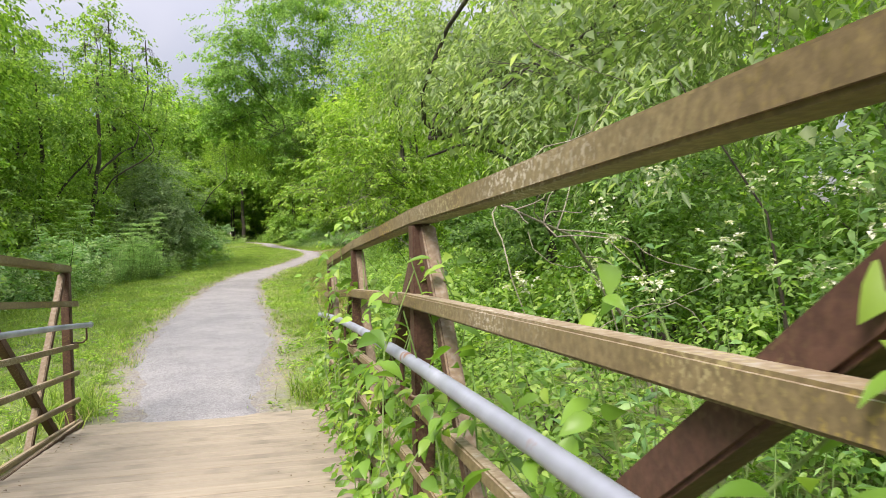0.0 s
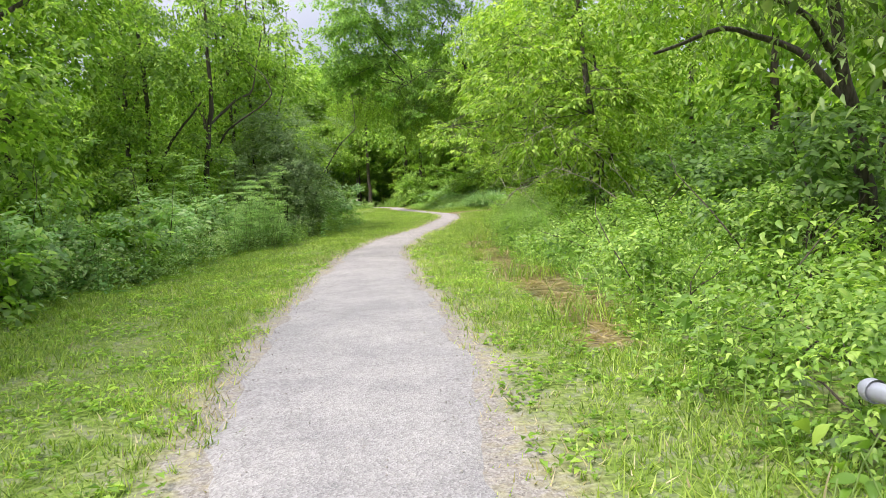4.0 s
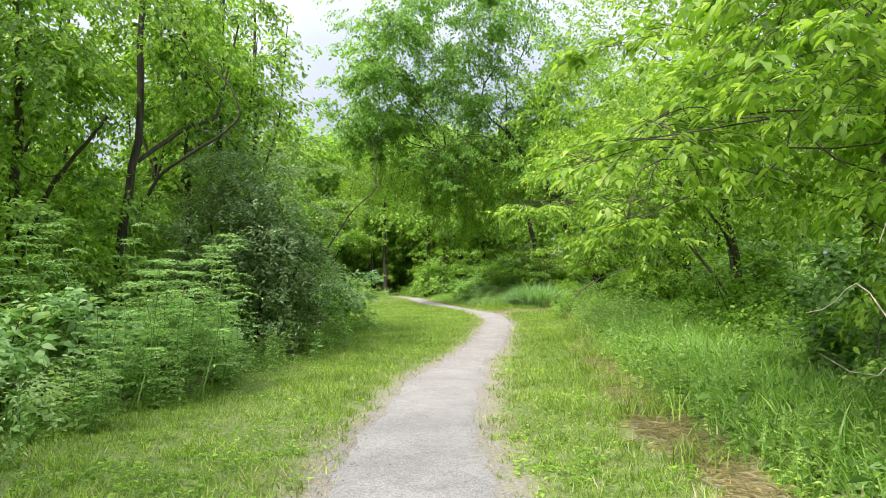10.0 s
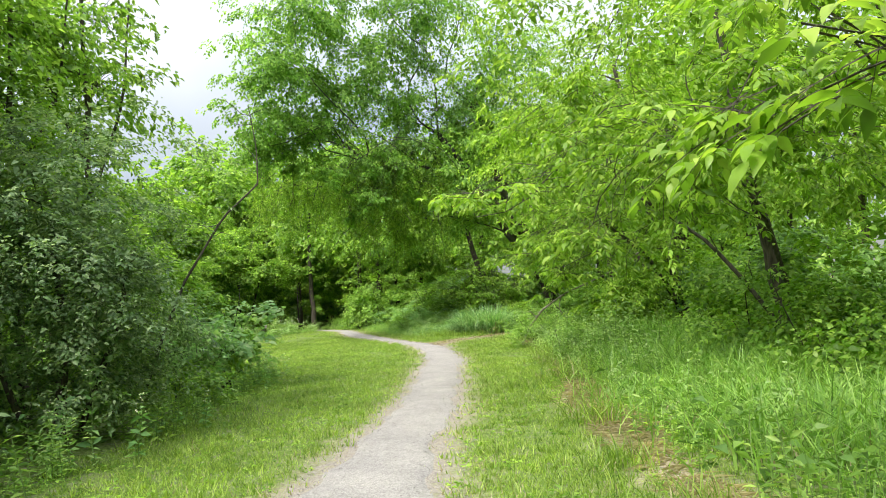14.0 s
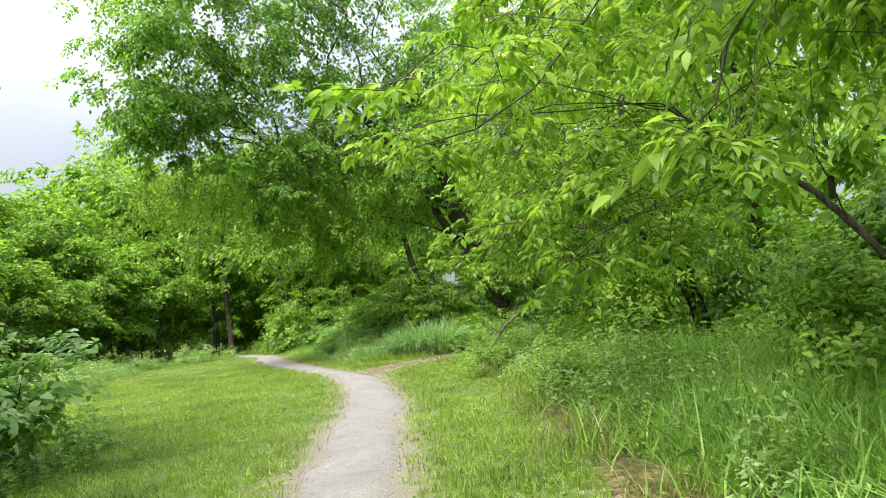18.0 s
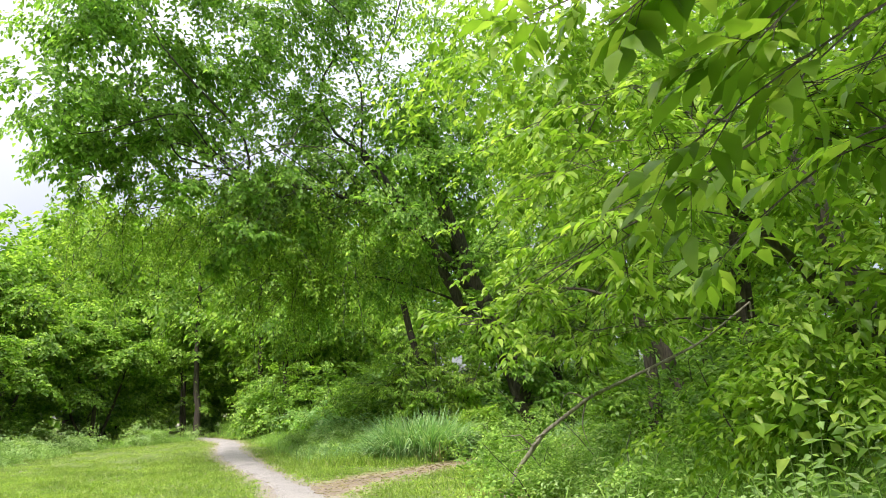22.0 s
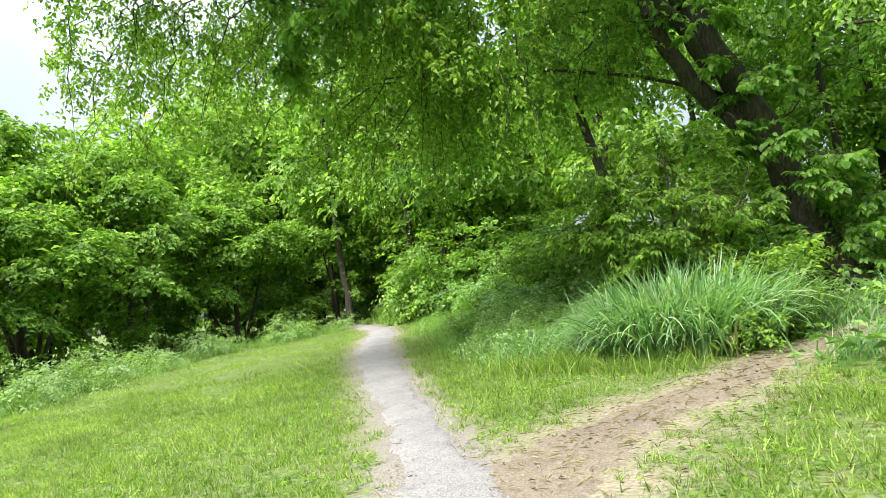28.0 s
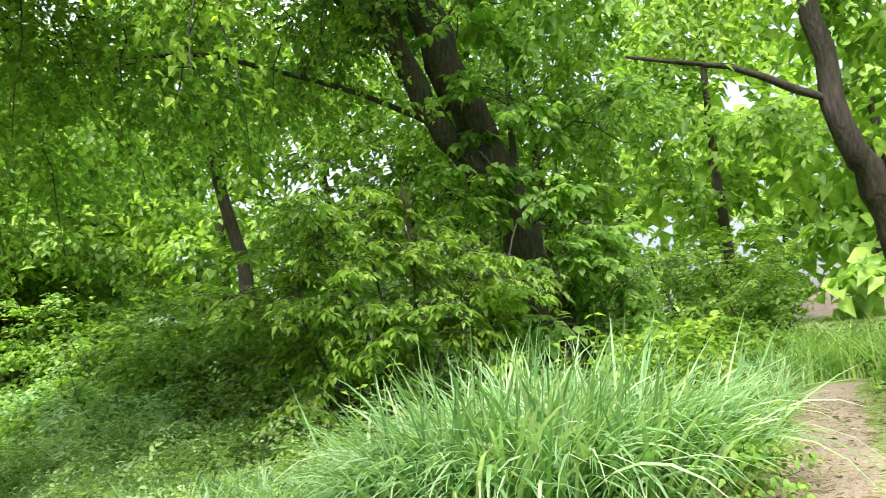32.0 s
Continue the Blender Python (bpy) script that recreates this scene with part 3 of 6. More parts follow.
side_track = ribbon("side_path", sc + sn * sw, sc - sn * sw, 9, 0.006, DIRT, 0.0)
tagged(side_track, "narrow trodden track of bare tan dirt", "path", kind="structure")

# ---- the bridge ----
def deck_z(y):
    """The deck's top, which falls towards the path."""
    return -0.112 * y - 0.0058 * y * y


def box_between(a, b, w, h, bevel=0.006, twist=0.0):
    """A square tube from a to b: w across, h deep."""
    bm = bmesh.new()
    a, b = Vector(a), Vector(b)
    d = b - a
    bmesh.ops.create_cube(bm, size=1.0)
    bmesh.ops.scale(bm, vec=(w, d.length, h), verts=bm.verts)
    bmesh.ops.bevel(bm, geom=list(bm.edges), offset=bevel, segments=2, affect="EDGES")
    y = d.normalized()
    x = y.cross(Vector((0, 0, 1))) if abs(y.z) < 0.95 else Vector((1, 0, 0)) 
    x = (x - y * x.dot(y)).normalized()
    z = x.cross(y)
    m = Matrix((x, y, z)).transposed().to_4x4()
    m.translation = (a + b) / 2
    bmesh.ops.transform(bm, matrix=m, verts=bm.verts)
    return bm


bridge = tagged(new("footbridge"), "rust-brown steel truss footbridge with a weathered plank deck", "bridge")
BAYS = [0.0, -2.0, -3.92, -5.98, -7.8, -9.74, -11.7]
for side in (-1, 1):
    xr, xp, xb = (1.015, 1.04, 1.05) if side > 0 else (-1.02, -1.065, -1.075)
    for k, y in enumerate(BAYS):
        z = deck_z(y)
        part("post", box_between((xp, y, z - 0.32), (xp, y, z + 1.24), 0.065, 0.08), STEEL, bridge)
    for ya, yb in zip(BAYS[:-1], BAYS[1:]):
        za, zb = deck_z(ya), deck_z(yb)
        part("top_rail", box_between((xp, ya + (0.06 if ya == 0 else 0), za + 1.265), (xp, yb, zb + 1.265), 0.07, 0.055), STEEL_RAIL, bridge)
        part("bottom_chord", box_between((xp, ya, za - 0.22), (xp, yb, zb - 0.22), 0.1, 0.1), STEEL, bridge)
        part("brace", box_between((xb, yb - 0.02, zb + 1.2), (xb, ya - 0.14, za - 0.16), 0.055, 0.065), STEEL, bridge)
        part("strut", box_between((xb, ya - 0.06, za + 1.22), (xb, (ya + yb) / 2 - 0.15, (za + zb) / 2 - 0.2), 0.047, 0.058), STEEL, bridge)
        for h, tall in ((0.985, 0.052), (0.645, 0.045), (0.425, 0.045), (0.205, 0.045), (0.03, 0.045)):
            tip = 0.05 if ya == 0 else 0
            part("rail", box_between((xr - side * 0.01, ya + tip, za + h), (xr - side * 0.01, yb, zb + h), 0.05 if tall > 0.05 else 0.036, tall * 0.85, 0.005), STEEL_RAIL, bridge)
    # grey pipe handrail on hooks
    for ya, yb in zip(BAYS[:-1], BAYS[1:]):
        tip = 0.16 if ya == 0 else 0
        xh = side * (0.95 if side > 0 else 0.93)
        n = 7
        ys = np.linspace(ya + tip, yb, n)
        v, f = tube(np.column_stack([np.full(n, xh), ys, [deck_z(q) + 0.815 for q in ys]]), np.full(n, 0.020), 14)
        array_part("handrail", v, f, PIPE, bridge, "grey galvanised pipe handrail", True)
        if tip:
            v, f = tube(np.column_stack([np.full(3, xh), [0.15, 0.17, 0.185], [deck_z(0.15) + 0.815] * 3]), [0.025, 0.025, 0.018], 14)
            array_part("end_cap", v, f, PIPE, bridge, "", True)
        yk = ya - 0.12 if ya else 0.03
        zk = deck_z(yk)
        hook = np.array([[xh, yk, zk + 0.79], [xh, yk, zk + 0.70], [xh + side * 0.03, yk, zk + 0.675], [xr, yk, zk + 0.675], [xp, yk, zk + 0.675]])
        v, f = tube(hook, np.full(5, 0.008), 6)
        array_part("hook", v, f, STEEL, bridge, "thin bent steel hook", True)
    bm = box_between((side * 0.985, 0.0, deck_z(0) + 0.02), (side * 0.985, -6, deck_z(-6) + 0.02), 0.04, 0.05, 0.004)
    part("kerb_strip", bm, STEEL, bridge)
for xj in (-0.62, 0.0, 0.62):
    part("joist", box_between((xj, 0.0, deck_z(0) - 0.11), (xj, -5.8, deck_z(-5.8) - 0.06), 0.12, 0.1), STEEL, bridge)
    part("joist", box_between((xj, -5.8, deck_z(-5.8) - 0.06), (xj, -11.7, deck_z(-11.7) - 0.1), 0.12, 0.1), STEEL, bridge)
# unseen dark sheet added below the planks to keep their gaps dark
part("gap_shade_sheet", box_between((0, -0.02, deck_z(0) - 0.09), (0, -5.9, deck_z(-5.9) - 0.09), 1.9, 0.02, 0.003), BARK_DARK, bridge)
# deck planks across the bridge
yk = 0.02
prng = random.Random(3)
bm = bmesh.new()
bmesh.ops.create_cube(bm, size=1.0)
bmesh.ops.scale(bm, vec=(1.93, 0.132, 0.05), verts=bm.verts)
bmesh.ops.bevel(bm, geom=list(bm.edges), offset=0.005, segments=1, affect="EDGES")
plank_mesh = bpy.data.meshes.new("plank")
bm.to_mesh(plank_mesh)
bm.free()
plank_mesh.materials.append(PLANK)
while yk > -12:
    ym = yk - 0.07
    plank = new("plank", plank_mesh)
    plank.parent = bridge
    plank.matrix_basis = pose(prng.uniform(-0.008, 0.008), ym, deck_z(ym) - 0.026 + prng.uniform(-0.002, 0.002), -math.degrees(math.atan(0.112 + 0.0116 * ym)), 0, prng.uniform(-0.15, 0.15))
    yk -= 0.142


# ---- trees and bushes ----
def compound_sprays(rng, at, out, size, droop=0.6, width=0.4, fine=True):
    """Twigs that carry hanging compound leaves of five to seven leaflets."""
    S = len(at)
    axis = unit(out * np.array([1, 1, 0.5]) + rng.normal(size=(S, 3)) * 0.3 + np.array([0, 0, -0.15]))
    R = rng.uniform(0.35, 0.75, S)
    twigs, P, A, N, L = [], [], [], [], []
    for k in range(S):
        s = np.linspace(-0.5, 0.6, 5)[:, None]
        line = at[k] + axis[k] * s * R[k] + np.array([0, 0, -0.12]) * (s + 0.5) ** 2 * R[k]
        twigs.append(tube(line, np.linspace(0.005, 0.002, 5), 3))
        side = unit(np.cross(axis[k], [0, 0, 1.0]) + 1e-6)
        for j in range(int(rng.integers(5, 9))):
            f = rng.uniform(-0.15, 0.62)
            o = at[k] + axis[k] * f * R[k] + np.array([0, 0, -0.12]) * (f + 0.5) ** 2 * R[k]
            rachis = unit(axis[k] * 0.6 + side * (1 if j % 2 else -1) * rng.uniform(0.3, 0.9) + np.array([0, 0, -droop]) + rng.normal(size=3) * 0.25)
            rs = unit(np.cross(rachis, [0, 0, 1.0]) + 1e-6)
            long = size * rng.uniform(0.75, 1.25)
            stalk = long * rng.uniform(0.5, 0.8)
            for g, sg in ((0.0, 1), (0.0, -1), (0.45, 1), (0.45, -1), (0.75, 0)):
                P.append(o + rachis * (stalk + g * long))
                A.append(rachis * (0.55 if sg else 1.0) + rs * sg * 0.75 + np.array([0, 0, -droop * 0.55]) + rng.normal(size=3) * 0.12)
                N.append(np.array([0, 0, 1.0]) + rs * sg * 0.3 + rng.normal(size=3) * 0.3)
                L.append(long * rng.uniform(0.8, 1.1))
            twigs.append(tube(np.stack([o, o + rachis * (stalk + 0.75 * long)]), [0.0018, 0.001], 3))
    return join(*twigs), leaf_arrays(np.array(P), np.array(A), np.array(N), np.array(L), width, fine, 0.22)


def make_tree(name, label, base, stems, blobs, leaf, bark=BARK, size=0.11, per=9, reach=0.45, seed=1, droop=0.4, fine=False, width=0.55, limbs_per=1, twigs=0.3, gap=-0.1, core=0.25, category="tree", group=""):
    """A tree: stems are (points, first radius, last radius); blobs are (centre, radii, shoots), in metres from the base."""
    rng = np.random.default_rng(seed)
    root = tagged(new(name), label, category, group)
    root.matrix_basis = Matrix.Translation(base)
    ends = []
    for k, (pts, r0, r1) in enumerate(stems):
        pts = np.asarray(pts, float)
        s = np.linspace(0, 1, max(9, 4 * len(pts)))
        d = np.linspace(0, 1, len(pts))
        p = np.column_stack([np.interp(s, d, pts[:, c]) for c in range(3)])
        p = np.column_stack([np.convolve(np.pad(p[:, c], 1, "edge"), [0.25, 0.5, 0.25], "valid") for c in range(3)])
        p[1:-1] += rng.normal(size=(len(p) - 2, 3)) * r0 * 0.15
        r = r0 + (r1 - r0) * s
        if k == 0:
            r[0] *= 1.35
            p[0, 2] -= 0.1
        else:
            r[:3] *= np.array([0.6, 0.8, 0.95])
        v, f = tube(p, r, 10, rng, 0.05)
        array_part("trunk" if k == 0 else "stem", v, f, bark, root, "", True)
        ends.append(p)
    spine = np.concatenate(ends)
    tubes, leaves = [], []
    for c, rad, n, *near in blobs:
        c = np.asarray(c, float)
        p, d = blob_points(rng, c, rad, n, gap)
        if near:
            m = max(4, int(len(p) * 0.36))
            wood, green = compound_sprays(rng, p[:m], d[:m], size, droop, width, True if n <= 60 else "mid")
            tubes.append(wood)
            leaves.append(green)
        else:
            leaves.append(spray_leaves(rng, p, d, per, reach, size, droop, width=width, fine=fine))
            inner, way = fill_points(rng, c, np.asarray(rad) * 0.72, int(n * core))
            leaves.append(spray_leaves(rng, inner, way, 4, reach * 1.2, size * 1.4, droop, width=0.65))
        for _ in range(limbs_per):
            low = spine[spine[:, 2] < max(c[2] + 0.3, 0.6)]
            start = low[np.argmin(np.linalg.norm(low - c, axis=1) + rng.uniform(0, 1.1, len(low)))]
            end = c + rng.normal(size=3) * np.asarray(rad) * 0.35
            q = bent(start, end, rng, 11, 0.14 * np.linalg.norm(end - start), 0.12)
            thick = (0.003 + 0.002 * np.linalg.norm(end - start)) if near else 0.005 + 0.0052 * np.linalg.norm(end - start)
            array_part("limb", *tube(q, np.linspace(thick, 0.006, 11), 6), bark, root, "", True)
            for e in p[rng.random(len(p)) < twigs * 12 / max(len(p), 1)]:
                s = q[rng.integers(4, 11)]
                tubes.append(tube(bent(s, e, rng, 9, 0.05 * np.linalg.norm(e - s), 0.07), np.linspace(0.006, 0.002, 9), 3))
    if tubes:
        array_part("twig_growth", *join(*tubes), bark, root, kind="stuff")
    array_part("crown", *join(*leaves), leaf, root, "", True, "stuff")
    return root


def make_bush(name, label, base, rad, shoots, leaf, size=0.09, per=8, reach=0.35, seed=1, bark=BARK_DARK, droop=0.2, stems=7, width=0.52, fine="mid", gap=-0.2, category="bush", group="", lobes=5, lift=0.5, core=0.3):
    """A bush: stems from the ground and leafy shoots in several uneven lobes."""
    rng = np.random.default_rng(seed)
    root = tagged(new(name), label, category, group)
    root.matrix_basis = Matrix.Translation(base)
    rad = np.asarray(rad, float)
    cs = [np.array([0, 0, rad[2] * lift])]
    for _ in range(lobes - 1):
        cs.append(np.array([rng.uniform(-0.6, 0.6) * rad[0], rng.uniform(-0.6, 0.6) * rad[1], rad[2] * rng.uniform(0.3, 1.0)]))
    leaves, tubes = [], []
    for k, c in enumerate(cs):
        r = rad * (0.75 if k == 0 else rng.uniform(0.35, 0.6))
        p, d = blob_points(rng, c, r, shoots // lobes, gap, 0.2)
        ok = p[:, 2] > 0.04
        leaves.append(spray_leaves(rng, p[ok], d[ok], per, reach, size, droop, width=width, fine=fine))
        inner, way = fill_points(rng, c, r * 0.7, int(shoots // lobes * core))
        ok = inner[:, 2] > 0.05
        leaves.append(spray_leaves(rng, inner[ok], way[ok], 5, reach * 1.2, size * 1.25, droop, width=0.55, fine=fine))
    for k in range(stems):
        c = cs[k % len(cs)]
        e = c + rng.normal(size=3) * rad * 0.3
        q = bent((rng.normal() * 0.12, rng.normal() * 0.12, -0.05), e, rng, 6, 0, 0.06)
        tubes.append(tube(q, np.linspace(0.006 + 0.008 * rad[2], 0.004, 6), 5))
    array_part("stem_growth", *join(*tubes), bark, root, kind="stuff")
    array_part("leaves", *join(*leaves), leaf, root, "", True, "stuff")
    return root


def make_weed(name, label, stems, height, leaf, size=0.09, seed=1, width=0.34, pairs=8, flower=None, spread=0.22, heads=7, fine=False):
    """A clump of upright weeds: stalks with pairs of pointed leaves."""
    rng = np.random.default_rng(seed)
    root = tagged(new(name), label, "weed", group="verge weeds")
    tubes, leaves, blooms = [], [], []
    for _ in range(stems):
        b0 = np.array([rng.normal() * spread, rng.normal() * spread, -0.03])
        h = height * rng.uniform(0.55, 1.1)
        top = b0 + (rng.normal() * 0.12 * h, rng.normal() * 0.12 * h, h)
        q = bent(b0, top, rng, 7, 0, 0.02)
        tubes.append(tube(q[::2], np.linspace(0.005, 0.002, 4), 3))
        k = np.linspace(0.12, 1.0, pairs)
        at = np.column_stack([np.interp(k, np.linspace(0, 1, 7), q[:, c]) for c in range(3)])
        ang = np.arange(pairs) * 1.75 + rng.uniform(0, 6)
        for turn in (0, np.pi):
            d = np.column_stack([np.cos(ang + turn), np.sin(ang + turn), rng.uniform(-0.45, 0.7, pairs)])
            leaves.append(leaf_arrays(at, d, np.tile([0, 0, 1.0], (pairs, 1)) + d * 0.35 + rng.normal(size=(pairs, 3)) * 0.4, size * rng.uniform(0.6, 1.2, pairs) * (1.15 - 0.5 * k), width, fine, 0.2))
        if flower is not None:
            c = top + rng.normal(size=(heads, 3)) * 0.0095 * heads ** 0.5
            for turn in range(1 if heads < 8 else 4):
                way = rng.normal(size=(heads, 3)) * (1, 1, 0.4)
                blooms.append(leaf_arrays(c, way, np.tile([0, 0, 1.0], (heads, 1)), np.full(heads, 0.022), 0.9))
    array_part("stalk_growth", *join(*tubes), STEM, root, kind="stuff")
    array_part("leaves", *join(*leaves), leaf, root, "", True, "stuff")
    if blooms:
        array_part("blossom", *join(*blooms), flower, root, "small white flowers", kind="stuff")
    return root


def make_fern_shrub(name, label, base, stems, height, leaf, seed, size=0.07, fronds=9, long=0.5, group=""):
    """A shrub of slim stalks with feathery fronds of paired leaflets."""
    rng = np.random.default_rng(seed)
    root = tagged(new(name), label, "shrub", group)
    root.matrix_basis = Matrix.Translation(base)
    stalks, P, A, N, L = [], [], [], [], []
    for _ in range(stems):
        b0 = np.array([rng.normal() * 0.22, rng.normal() * 0.22, -0.05])
        h = height * rng.uniform(0.55, 1.05)
        q = bent(b0, b0 + (rng.normal() * 0.22 * h, rng.normal() * 0.22 * h, h), rng, 8, 0, 0.03)
        stalks.append(tube(q, np.linspace(0.013, 0.004, 8), 6))
        for k in range(fronds):
            s = 0.25 + 0.75 * (k + 0.5) / fronds
            o = np.array([np.interp(s, np.linspace(0, 1, 8), q[:, c]) for c in range(3)])
            a = k * 2.4 + rng.uniform(0, 0.8)
            way = np.array([math.cos(a), math.sin(a), 0.45])
            reach = long * rng.uniform(0.7, 1.15) * (1.1 - 0.4 * s)
            t = np.linspace(0, 1, 9)[:, None]
            line = o + way * t * reach + np.array([0, 0, -0.55]) * t * t * reach
            stalks.append(tube(line[::2], np.linspace(0.004, 0.0015, 5), 3))
            side = unit(np.cross(way, [0, 0, 1.0]))
            for j in range(1, 9):
                for sg in (1, -1):
                    for g in range(3):
                        P.append(line[j] + side * sg * 0.035 * g + rng.normal(size=3) * 0.006)
                        A.append(side * sg + way * (0.5 - 0.45 * (g == 1)) + np.array([0, 0, -0.2]) + rng.normal(size=3) * 0.15)
                        N.append(np.array([0, 0, 1.0]) + rng.normal(size=3) * 0.2)
                        L.append(size * (1.1 - 0.55 * j / 9) * rng.uniform(0.8, 1.2))
    array_part("stem_growth", *join(*stalks), STEM, root, kind="stuff")
    array_part("leaves", *leaf_arrays(np.array(P), np.array(A), np.array(N), np.array(L), 0.4, False, 0.15), leaf, root, kind="stuff")
    return root


def gz(x, y):
    return float(ground_z(x, y))


def turned(ob, x, y, deg, s):
    c = copy_thing(ob, pose(x, y, gz(x, y), 0, 0, deg))
    c.scale = (s, s, s * (0.9 + 0.2 * ((x * 7.3 + y * 3.1) % 1.0)))
    return c


def plant(kind, spots):
    for x, y, s in spots:
        turned(kind, x, y, brng.uniform(0, 360), s * brng.uniform(0.92, 1.08))


frng = random.Random(8)
brng = random.Random(4)

# ---- the big leaning maple over the junction ----
maple = make_tree("maple_tree", "big leaning maple with forked furrowed trunk and drooping boughs", (10.4, 46.9, gz(10.4, 46.9)),
          [([(0, 0, 0), (-0.45, 0, 1.3), (-1.05, 0, 3.0), (-1.75, 0, 4.75), (-2.3, 0, 6.2), (-2.95, 0.2, 8.5), (-3.5, 0.5, 11)], 0.335, 0.23),
           ([(-0.8, 0, 2.3), (-1.35, 0, 3.2), (-2.3, -0.1, 4.2), (-2.85, -0.2, 5.3), (-3.3, -0.3, 6.4), (-4.4, -0.5, 7.8), (-5.6, -0.6, 9.4)], 0.2, 0.13),
           ([(-1.9, 0, 4.4), (-2.5, -0.4, 5.4), (-3.5, -1.2, 6.2), (-4.9, -1.5, 7.0), (-6.0, -1.6, 7.4), (-7.3, -1.8, 7.7), (-9.2, -2.3, 7.7)], 0.13, 0.035),
           ([(-1.3, 0.0, 3.9), (-2.9, 0.6, 4.8), (-4.9, 1.6, 5.6), (-6.8, 2.6, 5.6)], 0.05, 0.02)],
          [((-8.4, -1.8, 7.9), (2.2, 2.4, 1.6), 130), ((-10.8, -2.4, 9), (2.2, 2.3, 1.8), 110), ((-6.4, -1, 10), (3.0, 2.8, 2.4), 340), ((-10.8, -2.6, 10.4), (2.6, 2.6, 2.1), 400), ((-3.4, 0.8, 12), (3.0, 3.0, 2.2), 440), ((-8.6, -2, 12.4), (2.8, 2.6, 1.9), 380), ((-5.2, 2.8, 6), (2.6, 2.0, 1.6), 280), ((-6.8, 4.8, 5.4), (1.8, 2.0, 1.9), 230), ((0.6, 0.6, 11), (2.6, 2.6, 2.2), 382), ((-12.6, -2.8, 9), (1.5, 1.8, 1.3), 265), ((-6.2, -1.5, 14.6), (3.0, 2.8, 1.8), 380), ((-1.2, 1, 14), (3.2, 3.0, 2.0), 300)]
          + [((-7.2, -1.6, 6.6), (1.0, 1.2, 0.9), 36), ((-9.4, -2, 6.8), (0.9, 1.1, 0.9), 36), ((-12.6, -4.6, 11.4), (2.1, 2.4, 2.1), 418), ((-11.2, -4, 14), (2.7, 2.6, 2.1), 436), ((-9, -3, 16.6), (3.0, 3.0, 2.0), 436), ((-13.4, -4.8, 9.2), (1.5, 1.8, 1.2), 150), ((-5, -1, 17.2), (3.6, 3.5, 2.2), 436), ((-1, -1.3, 5.8), (1.6, 0.9, 0.9), 60), ((1.2, -0.6, 4.4), (1.4, 1.0, 1.0), 50), ((-2.6, -1.4, 8.4), (2.0, 1.5, 1.1), 176), ((-0.1, -0.45, 1.7), (0.5, 0.4, 0.7), 30), ((-0.9, -0.7, 2.0), (0.6, 0.4, 0.4), 30, 1), ((-0.5, -0.7, 0.9), (0.9, 0.5, 0.6), 80, 1), ((-2.3, -0.8, 3.3), (0.7, 0.5, 0.5), 40, 1), ((-4.6, -2.4, 6.6), (1.5, 1.1, 0.8), 90)]
          + [((-12.4, -3.6, 7.2), (0.9, 1.0, 0.9), 36, 1), ((-11.3, -3.7, 7), (0.8, 0.9, 0.6), 30, 1), ((-10.3, -3.6, 6.5), (0.8, 0.9, 0.8), 48, 1), ((-9.2, -3.6, 6.4), (0.8, 0.9, 0.8), 42, 1), ((-8.4, -3.4, 6), (0.7, 0.8, 0.7), 36, 1), ((-10, -2.6, 5.8), (0.7, 0.8, 0.7), 36, 1), ((-11.6, -3.2, 8.3), (1.5, 1.6, 1.0), 44), ((-9.6, -3.4, 7.9), (1.5, 1.4, 0.9), 40), ((-7.6, -2.8, 7.4), (1.4, 1.3, 1.0), 40), ((-13.4, -3.4, 8.3), (1.1, 1.3, 0.9), 68), ((-5.6, -2, 8), (1.8, 1.6, 1.3), 110)]
          + [((-8, 2.3, 8.6), (2.2, 2.0, 1.6), 190), ((-0.8, -0.75, 2.7), (0.5, 0.4, 0.6), 50, 1), ((-1.5, -0.7, 4.3), (0.6, 0.4, 0.6), 50, 1), ((0.3, -0.7, 1.5), (0.5, 0.4, 0.5), 40, 1), ((-2.2, -0.8, 5.6), (0.7, 0.5, 0.6), 50, 1), ((-3.2, 0.9, 6.2), (1.4, 1.2, 0.9), 150), ((-2, 1.8, 7.4), (1.8, 1.4, 1.2), 190), ((-1.5, 0.5, 9.6), (2.2, 2.0, 1.6), 190), ((0.8, 0.0, 8.0), (1.8, 1.6, 1.3), 90), ((-3.8, -0.5, 9.4), (1.8, 1.8, 1.4), 190), ((2.4, 0.6, 9.6), (2.0, 1.8, 1.6), 120)],
          LEAF_MAPLE, BARK, size=0.15, per=12, reach=0.6, seed=21, droop=0.5, limbs_per=1, twigs=0.9, core=0.4, width=0.64, gap=0.12)

hang_rng = np.random.default_rng(29)
wood, green = [], []
strands = [(-13.6 + 7.4 * k / 89 + hang_rng.normal() * 0.3, -2.2 + 5.5 * hang_rng.random(), hang_rng.uniform(6.8, 8.6), hang_rng.uniform(0.6, 3.2)) for k in range(90)]
# boughs that hang almost to the ground behind the long grass
strands += [(hang_rng.uniform(-8.8, -6.6), hang_rng.uniform(0.0, 5.0), hang_rng.uniform(5.0, 7.4), hang_rng.uniform(1.8, 3.8)) for _ in range(20)]
